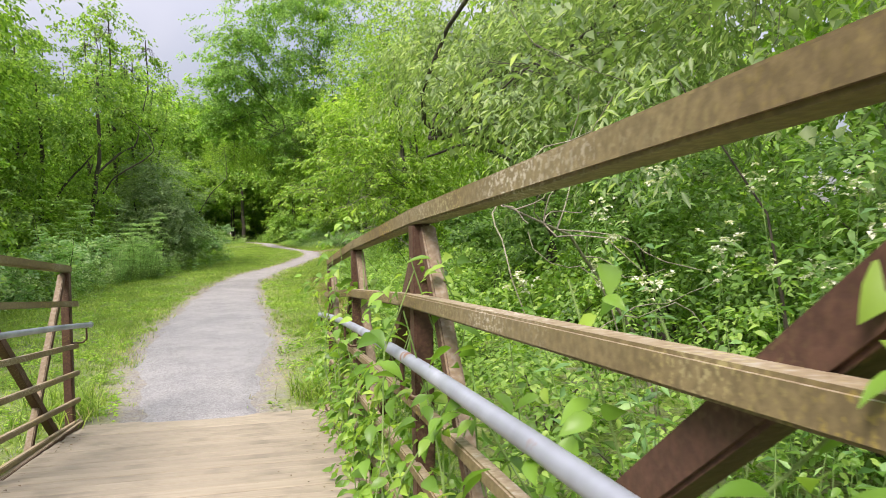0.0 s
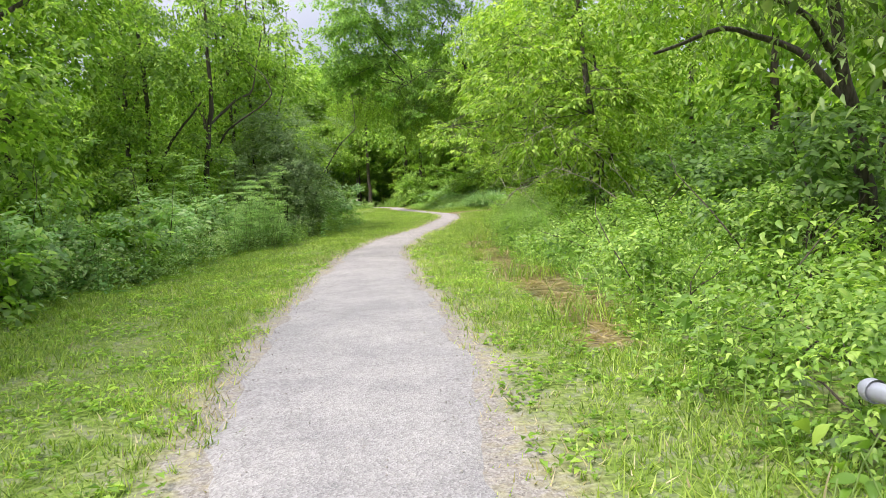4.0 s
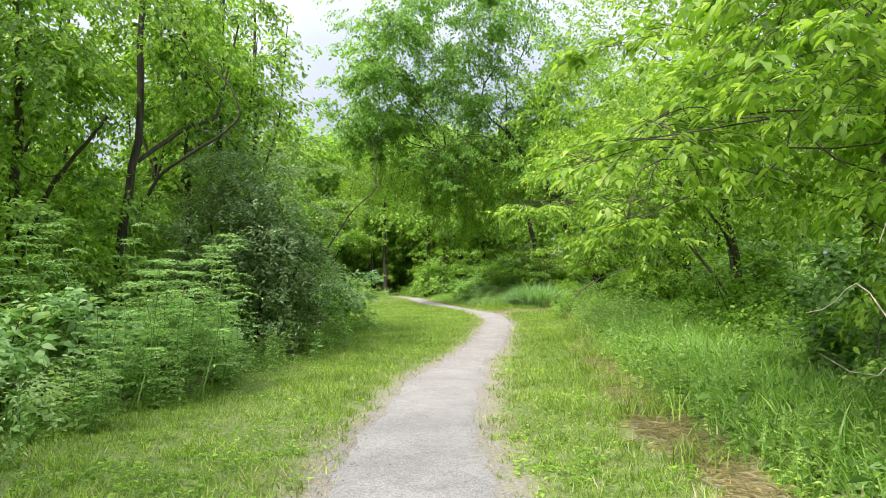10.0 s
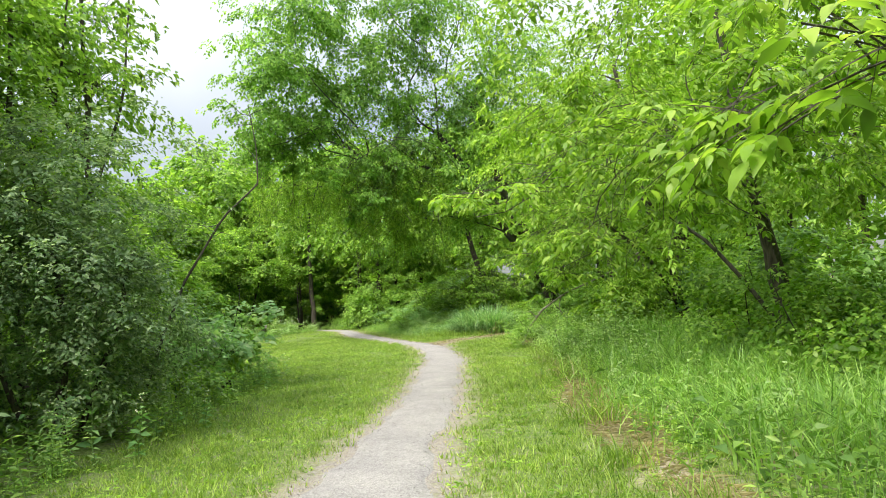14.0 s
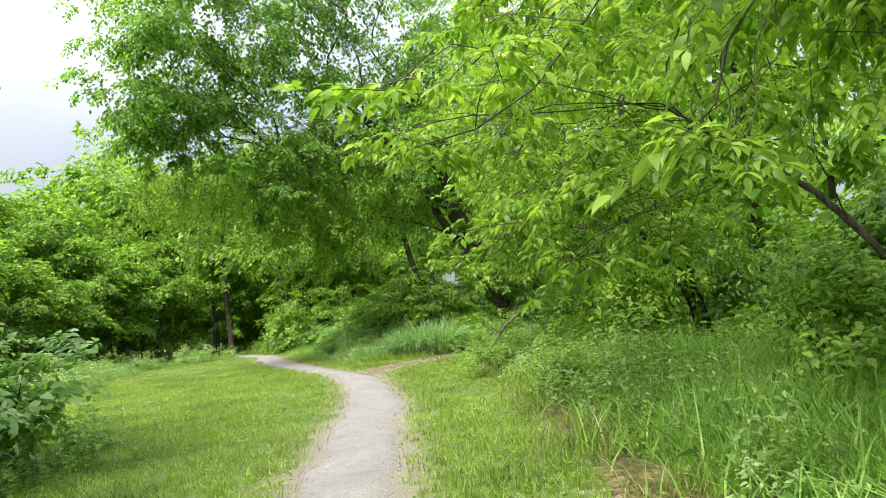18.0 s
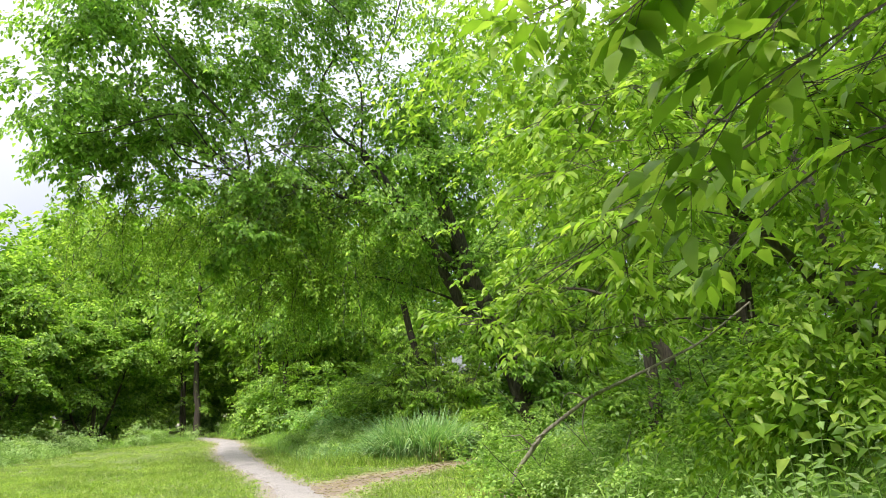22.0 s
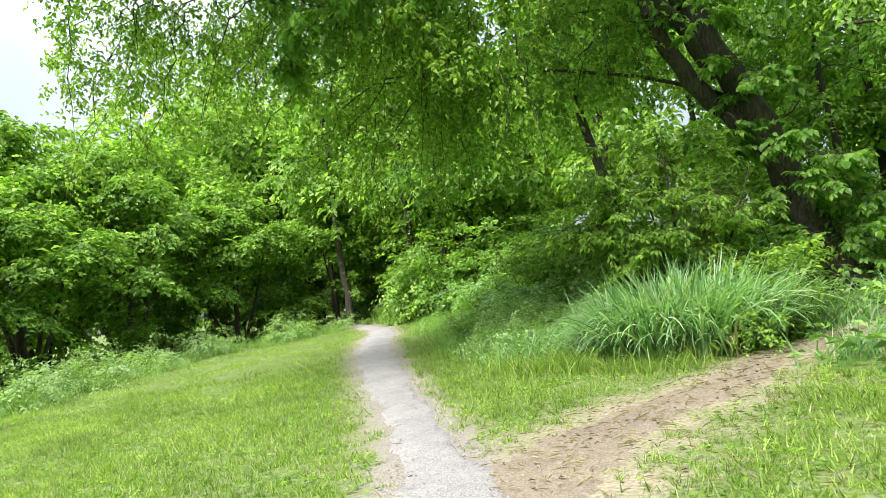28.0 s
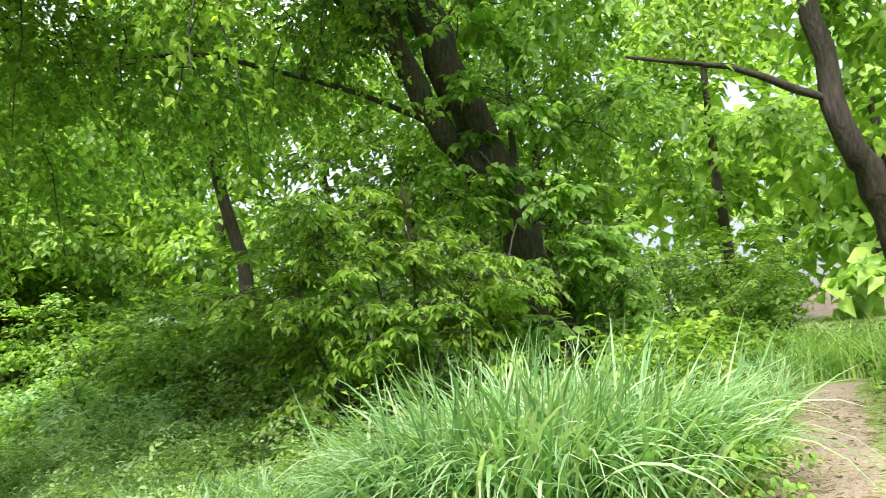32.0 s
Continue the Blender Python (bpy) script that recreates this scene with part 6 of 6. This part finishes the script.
def straw_place(x, y):
    """Where cut stalks lie over the turf's edge, 0 to 1."""
    edge = np.interp(y, LAWN_RY, LAWN_RX)
    return np.where((y > 4) & (y < 35), (0.95 + 0.25 * np.sin(y * 0.9 + 1.0) + 0.2 * np.sin(y * 2.3)) - np.abs(x - edge + 0.12) / 0.42, 0.0)


def lawn_ok(p, margin=0.02):
    left, right = np.interp(p[:, 1], LAWN_LY, LAWN_LX), np.interp(p[:, 1], LAWN_RY, LAWN_RX)
    return (p[:, 0] > left - 0.5) & (p[:, 0] < right + 0.4) & (path_gap(p[:, 0], p[:, 1]) > margin) & (side_gap(p[:, 0], p[:, 1]) > margin)


p = np.concatenate([scatter(540000, -7, 6.5, -3, 46), scatter(110000, -7, 5, 46, 66)])
g = np.minimum(path_gap(p[:, 0], p[:, 1]), side_gap(p[:, 0], p[:, 1]))
g = g - 0.7 * np.exp(-((p[:, 0] - 3.6) ** 2 + (p[:, 1] - 38.0) ** 2) / 4.0)
thin = lumps(rng, np.column_stack([p, p[:, 0] * 0]), 0.9)
p = p[lawn_ok(p, -0.06) & ~((np.abs(p[:, 0]) < 1.25) & (p[:, 1] < 0.1)) & (rng.random(len(p)) < np.clip(0.06 + g / 0.5 + 0.25 * thin, 0.03, 1)) & ~((straw_place(p[:, 0], p[:, 1]) > 0.3) & (rng.random(len(p)) < 0.95))]
tuft = lumps(rng, np.column_stack([p, p[:, 0] * 0]), 0.16)
tall = rng.uniform(0.035, 0.095, len(p)) * np.clip(1 + 0.4 * lumps(rng, np.column_stack([p, p[:, 0] * 0]), 1.2) + 0.55 * tuft, 0.35, 2.2)
dry = rng.random(len(p)) < np.clip(0.5 - np.minimum(path_gap(p[:, 0], p[:, 1]), side_gap(p[:, 0], p[:, 1])) * 0.6, 0.05, 0.5)
for name, sel, m, text in (("lawn_grass", ~dry, GRASS_LAWN, "short mown green grass beside the path"), ("dry_grass", dry, GRASS_DRY, "thin straw-coloured dry grass along the path edge")):
    q = p[sel]
    me = mesh_from(name, *blade_arrays(rng, q, ground_z(q[:, 0], q[:, 1]) - 0.005, tall[sel], rng.uniform(0.007, 0.014, len(q)), np.full(len(q), 0.9)), m)
    tagged(new(name, me), text, "grass", kind="stuff")
# longer tufts that stand out of the mown turf
q = scatter(46000, -6.5, 6.5, -2, 48)
near = np.minimum(path_gap(q[:, 0], q[:, 1]), side_gap(q[:, 0], q[:, 1]))
q = q[lawn_ok(q, 0.03) & ~((np.abs(q[:, 0]) < 1.3) & (q[:, 1] < 0.2)) & (rng.random(len(q)) < np.clip(near / 0.45, 0.06, 1)) & (lumps(rng, np.column_stack([q, q[:, 0] * 0]), 0.7) > -0.35) & (straw_place(q[:, 0], q[:, 1]) < 0.25)]
high = np.repeat(rng.uniform(0.06, 0.15, len(q)), 12) * rng.uniform(0.5, 1.1, len(q) * 12)
q = np.repeat(q, 12, 0) + rng.normal(size=(len(q) * 12, 2)) * 0.028
me = mesh_from("grass_tufts", *blade_arrays(rng, q, ground_z(q[:, 0], q[:, 1]) - 0.005, high, rng.uniform(0.006, 0.012, len(q)), np.full(len(q), 0.8)), GRASS_LAWN)
tagged(new("grass_tufts", me), "longer tufts of green grass through the mown turf", "grass", kind="stuff")
# small flat weeds in the turf
q = np.concatenate([scatter(60000, -6, 6, 0, 46), scatter(30000, -5, 3, 0, 14)])
q = q[lawn_ok(q, 0.15) & (lumps(rng, np.column_stack([q, q[:, 0] * 0]), 0.5) > 0.1) & (straw_place(q[:, 0], q[:, 1]) < 0.3)]
ang = rng.uniform(0, 6.28, len(q))
me = mesh_from("turf_weeds", *leaf_arrays(np.column_stack([q, ground_z(q[:, 0], q[:, 1]) + rng.uniform(0.01, 0.05, len(q))]), np.column_stack([np.cos(ang), np.sin(ang), rng.uniform(0, 0.5, len(q))]), np.tile([0, 0, 1.0], (len(q), 1)), rng.uniform(0.025, 0.07, len(q)), 0.6), LEAF_ELDER)
tagged(new("turf_weeds", me), "small broad-leaved weeds scattered through the turf", "weeds", kind="stuff")
# dark leafy floor of the wood
q = np.concatenate([scatter(18000, -14, -3, -8, 34), scatter(24000, 1.8, 14, -8, 44), scatter(11000, 2, 20, 42, 68), scatter(8000, -16, -7, 34, 70)])
left, right = np.interp(q[:, 1], LAWN_LY, LAWN_LX), np.interp(q[:, 1], LAWN_RY, LAWN_RX)
q = q[((q[:, 0] < left - 0.15) | (q[:, 0] > right + 0.15)) & (side_gap(q[:, 0], q[:, 1]) > 0.15)]
n = len(q)
out = unit(np.column_stack([rng.normal(size=(n, 2)), rng.uniform(-0.2, 0.6, n)]))
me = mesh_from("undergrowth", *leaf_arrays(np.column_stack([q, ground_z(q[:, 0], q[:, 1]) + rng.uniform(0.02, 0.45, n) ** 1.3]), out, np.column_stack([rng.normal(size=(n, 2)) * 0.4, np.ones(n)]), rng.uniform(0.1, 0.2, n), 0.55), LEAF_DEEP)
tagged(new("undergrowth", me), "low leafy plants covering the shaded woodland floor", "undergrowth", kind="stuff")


def clump(name, label, spots, height, material, per=900, spread=0.45, width=0.012, bend=0.5, dead=0.12):
    for x, y, s in spots:
        root = tagged(new(name), label, "grass", group=name)
        root.matrix_basis = pose(x, y, gz(x, y))
        for piece, count, stuff, tall in (("blade_growth", per * s, material, 1.0), ("dry_blade_growth", per * s * dead, GRASS_DRY, 0.6)):
            q = rng.normal(size=(int(count), 2)) * spread * s * 0.55
            w = q + (x, y)
            q = q[(path_gap(w[:, 0], w[:, 1]) > 0.3) & (side_gap(w[:, 0], w[:, 1]) > 0.1)]
            h = height * tall * s * rng.uniform(0.5, 1.15, len(q))
            z = ground_z(q[:, 0] + x, q[:, 1] + y) - gz(x, y) - 0.02
            array_part(piece, *blade_arrays(rng, q, z, h, width * rng.uniform(0.6, 1.3, len(q)), np.full(len(q), bend), 4), stuff, root, kind="stuff")


def reed_blades(n, spread, height, width):
    """Broad grass blades in loose tufts, each tuft leaning its own way, most blades arching over."""
    m = 16
    ta, tr = rng.uniform(0, 6.28, m), np.sqrt(rng.random(m)) * spread
    k = rng.integers(0, m, n)
    a = ta[k]
    xy = np.column_stack([np.cos(a), np.sin(a)]) * tr[k][:, None] + rng.normal(size=(n, 2)) * 0.13
    rr = np.hypot(xy[:, 0], xy[:, 1])
    way = np.arctan2(xy[:, 1], xy[:, 0]) + (rng.normal(size=m) * 0.8)[k] + rng.normal(size=n) * 0.7
    lean = np.stack([np.cos(way), np.sin(way), np.zeros(n)], 1)
    across = np.stack([-np.sin(way), np.cos(way), np.zeros(n)], 1) + rng.normal(size=(n, 3)) * 0.25
    tall = height * rng.uniform(0.5, 1.15, n)
    wide = width * rng.uniform(0.55, 1.25, n)
    first, last = rng.uniform(0.0, 0.4, n) + 0.2 * np.minimum(rr / spread, 1.3), np.where(rng.random(n) < 0.15, rng.uniform(0.3, 1.2, n), rng.uniform(1.3, 3.0, n))
    at = np.column_stack([xy, np.full(n, -0.03)])
    rows, k = [], 9
    for s in range(k):
        f = s / (k - 1)
        w = across * (wide * (0.55 + 0.9 * f - 1.42 * f ** 2.2) / 2)[:, None]
        rows += [at - w, at + w]
        th = first + (last - first) * f ** 1.4
        at = at + (lean * np.sin(th)[:, None] + np.array([0, 0, 1.0]) * np.cos(th)[:, None]) * (tall / (k - 1))[:, None]
    v = np.stack(rows, 1)
    f = np.concatenate([[[2 * s, 2 * s + 1, 2 * s + 3], [2 * s, 2 * s + 3, 2 * s + 2]] for s in range(k - 1)])
    return v, f, xy


for x, y, s, n in ((5.05, 42.6, 0.8, 640), (5.45, 42.3, 0.95, 900), (5.9, 42.05, 0.95, 900), (6.15, 42.5, 0.8, 620), (5.5, 43.1, 0.95, 760), (6.1, 42.9, 0.9, 640)):
    root = tagged(new("reed_clump"), "big clump of long arching pale green grass", "grass", group="reed clumps")
    root.matrix_basis = pose(x, y, gz(x, y))
    for piece, count, stuff, tall in (("blade_growth", int(n * 1.25), GRASS_REED, 1.38), ("dry_blade_growth", n // 9, GRASS_DRY, 0.8)):
        v, f, xy = reed_blades(count, 0.62 * s, tall * s, 0.034)
        v = v[(side_gap(xy[:, 0] + x, xy[:, 1] + y) > 0.12)]
        array_part(piece, v.reshape(-1, 3), (f[None] + (np.arange(len(v)) * 18)[:, None, None]).reshape(-1, 3), stuff, root, kind="stuff")
clump("verge_grass", "loose knee-high grass beside the trodden track", ((3.9, 43.6, 0.7), (3.5, 44.8, 0.7), (13.2, 44.6, 0.8), (12.2, 45.2, 0.9), (11.0, 44.4, 0.9), (9.6, 43.7, 0.8), (7.7, 42.5, 0.8), (14.4, 43.4, 0.8), (7.0, 39.9, 0.7), (3.7, 46.2, 0.6), (3.4, 47.4, 0.6), (4.4, 45.2, 0.6), (3.0, 49.0, 0.6), (4.5, 43.6, 0.75), (4.3, 44.4, 0.7), (4.9, 44.0, 0.75), (3.9, 45.0, 0.65)), 0.8, GRASS_REED, 380, 0.8, 0.022, 1.0)
clump("roadside_grass", "loose pale grass and weeds between path and wood", [(np.interp(y, LAWN_RY, LAWN_RX) + dx, y, brng.uniform(0.8, 1.1)) for y in np.arange(42.6, 62, 1.05) for dx in (0.0, 0.7)], 0.42, GRASS_TALL, 260, 0.8, 0.011, 1.1)
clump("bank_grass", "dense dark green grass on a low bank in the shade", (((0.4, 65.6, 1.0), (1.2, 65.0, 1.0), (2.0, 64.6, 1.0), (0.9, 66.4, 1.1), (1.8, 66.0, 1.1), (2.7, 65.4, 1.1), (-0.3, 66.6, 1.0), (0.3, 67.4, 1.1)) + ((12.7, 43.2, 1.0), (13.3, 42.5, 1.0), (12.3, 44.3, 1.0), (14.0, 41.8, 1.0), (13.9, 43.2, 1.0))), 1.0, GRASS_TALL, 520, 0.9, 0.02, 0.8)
clump("grass_tuft", "tuft of long light green grass at the mown edge", [(np.interp(y, LAWN_RY, LAWN_RX) - brng.uniform(-0.1, 0.5), y, brng.uniform(0.7, 1.2)) for y in (5.2, 8.3, 11.5, 13.4, 15.2, 17.1, 18.6, 20.7, 22.8, 24.4, 25.6, 27.3, 28.6, 29.7, 30.9, 31.6, 32.8, 34.6, 36.0)] + [(-0.95, 0.4, 0.7), (0.85, 0.45, 0.7), (-1.25, 0.7, 0.9), (1.15, 0.8, 0.9), (-1.2, 0.15, 0.7), (1.25, 0.3, 0.7), (4.3, 41.8, 1.0), (4.7, 41.3, 0.8), (3.7, 42.3, 0.9), (5.2, 41.1, 0.8), (3.3, 43.0, 1.0), (4.1, 42.5, 1.0)], 0.42, GRASS_LAWN, 190, 0.42, 0.012, 0.9, 0.1)
clump("tall_grass", "tall dark green grass under the trees", [(x + brng.uniform(-0.3, 0.3), y, brng.uniform(0.8, 1.15) * min(1, 0.72 + 0.02 * max(0, y - 12)) * (0.85 if x < np.interp(y, LAWN_RY, LAWN_RX) + 1.2 else 1.1)) for y in np.arange(7.3, 37, 1.35) for x in (np.interp(y, LAWN_RY, LAWN_RX) + 1.0, np.interp(y, LAWN_RY, LAWN_RX) + 1.6, np.interp(y, LAWN_RY, LAWN_RX) + 2.3)], 0.72, GRASS_TALL, 620, 0.95, 0.021, 0.8)
clump("meadow_grass", "strip of knee-high pale weeds and grass", [(x, y, brng.uniform(0.8, 1.1)) for x, y in ((-7.0, 36), (-7.3, 38), (-7.0, 40), (-7.4, 42), (-7.1, 44), (-7.4, 46), (-7.2, 48), (-7.5, 50), (-7.2, 52), (-7.4, 54), (-7.3, 56), (-6.9, 58), (-5.8, 60), (-4.6, 61.5), (-3.4, 62.8), (-2.4, 64), (-1.6, 65.5))], 0.5, GRASS_TALL, 380, 1.2, 0.014, 1.1)

# ---- loose stones and straw ----
n = 6000
y = rng.uniform(0, 46, n)
w = path_right(y) - path_left(y)
edge = np.where(rng.random(n) < 0.5, path_left(y) + np.abs(rng.normal(size=n)) * 0.12 - 0.1, path_right(y) - np.abs(rng.normal(size=n)) * 0.12 + 0.1)
x = np.where(rng.random(n) < 0.55, edge, path_left(y) + rng.random(n) * w)
s = rng.uniform(0.003, 0.009, n)
o = np.array([[1, 0, 0], [-1, 0, 0], [0, 1, 0], [0, -1, 0], [0, 0, 0.7], [0, 0, -0.5]])
f = np.array([[0, 2, 4], [2, 1, 4], [1, 3, 4], [3, 0, 4], [2, 0, 5], [1, 2, 5], [3, 1, 5], [0, 3, 5]])
v = np.column_stack([x, y, ground_z(x, y) + 0.028 + s * 0.2])[:, None] + o[None] * s[:, None, None] * rng.uniform(0.7, 1.3, (n, 6, 1))
tagged(new("loose_stones", mesh_from("loose_stones", v.reshape(-1, 3), (f[None] + (np.arange(n) * 6)[:, None, None]).reshape(-1, 3), STONE)), "small loose grey stones on the path", "stones", kind="stuff")
n = 60000
y = rng.uniform(4, 35, n)
x = np.interp(y, LAWN_RY, LAWN_RX) + rng.normal(size=n) * 0.3 - 0.12
keep = straw_place(x, y) > rng.uniform(0.1, 0.9, n)
x, y = x[keep][:16000], y[keep][:16000]
n = len(x)
a = rng.uniform(0, 6.28, n)
me = mesh_from("straw_litter", *leaf_arrays(np.column_stack([x, y, ground_z(x, y) + rng.uniform(0.005, 0.05, n)]), np.column_stack([np.cos(a), np.sin(a), rng.uniform(-0.05, 0.25, n)]), np.tile([0, 0, 1.0], (n, 1)), rng.uniform(0.08, 0.26, n), 0.045), GRASS_DRY)
tagged(new("straw_litter", me), "cut dry stalks lying along the verge", "straw", kind="stuff")

# straw, dead leaves and bits of twig over the worn junction and along the side track
k = rng.integers(0, 200, 2400)
spot = sc[k] + rng.normal(size=(2400, 2)) * np.where(k < 90, 0.75, 0.4)[:, None]
spot = spot[path_gap(spot[:, 0], spot[:, 1]) > -0.1]
n = len(spot)
a = rng.uniform(0, 6.28, n)
at = np.column_stack([spot, ground_z(spot[:, 0], spot[:, 1]) + rng.uniform(0.008, 0.03, n)])
ahead = np.column_stack([np.cos(a), np.sin(a), rng.uniform(-0.05, 0.2, n)])
up = np.tile([0, 0, 1.0], (n, 1))
cut = int(n * 0.86)
me = mesh_from("straw_scatter", *leaf_arrays(at[:cut], ahead[:cut], up[:cut], rng.uniform(0.04, 0.16, cut), 0.07), GRASS_DRY)
tagged(new("straw_scatter", me), "trampled dry straw over the worn junction", "straw", kind="stuff")
me = mesh_from("dead_leaves", *leaf_arrays(at[cut:], ahead[cut:], up[cut:], rng.uniform(0.025, 0.07, n - cut), 0.5), LEAF_DEAD)
tagged(new("dead_leaves", me), "brown dead leaves scattered on the dirt track", "leaf litter", kind="stuff")

# crumbs of dead leaves along the deck's edges
n = 300
side = np.where(rng.random(n) < 0.65, 1.0, -1.0)
x = side * (0.96 - np.abs(rng.normal(size=n)) * 0.13)
y = rng.uniform(-7, 0.0, n)
a = rng.uniform(0, 6.28, n)
me = mesh_from("leaf_litter", *leaf_arrays(np.column_stack([x, y, -0.112 * y - 0.0058 * y * y + rng.uniform(0.003, 0.01, n)]), np.column_stack([np.cos(a), np.sin(a), rng.uniform(0.0, 0.3, n)]), np.tile([0, 0, 1.0], (n, 1)), rng.uniform(0.01, 0.03, n), 0.5), LEAF_DEAD)
tagged(new("leaf_litter", me), "dry brown leaf crumbs along the edges of the deck", "leaf litter", kind="stuff")
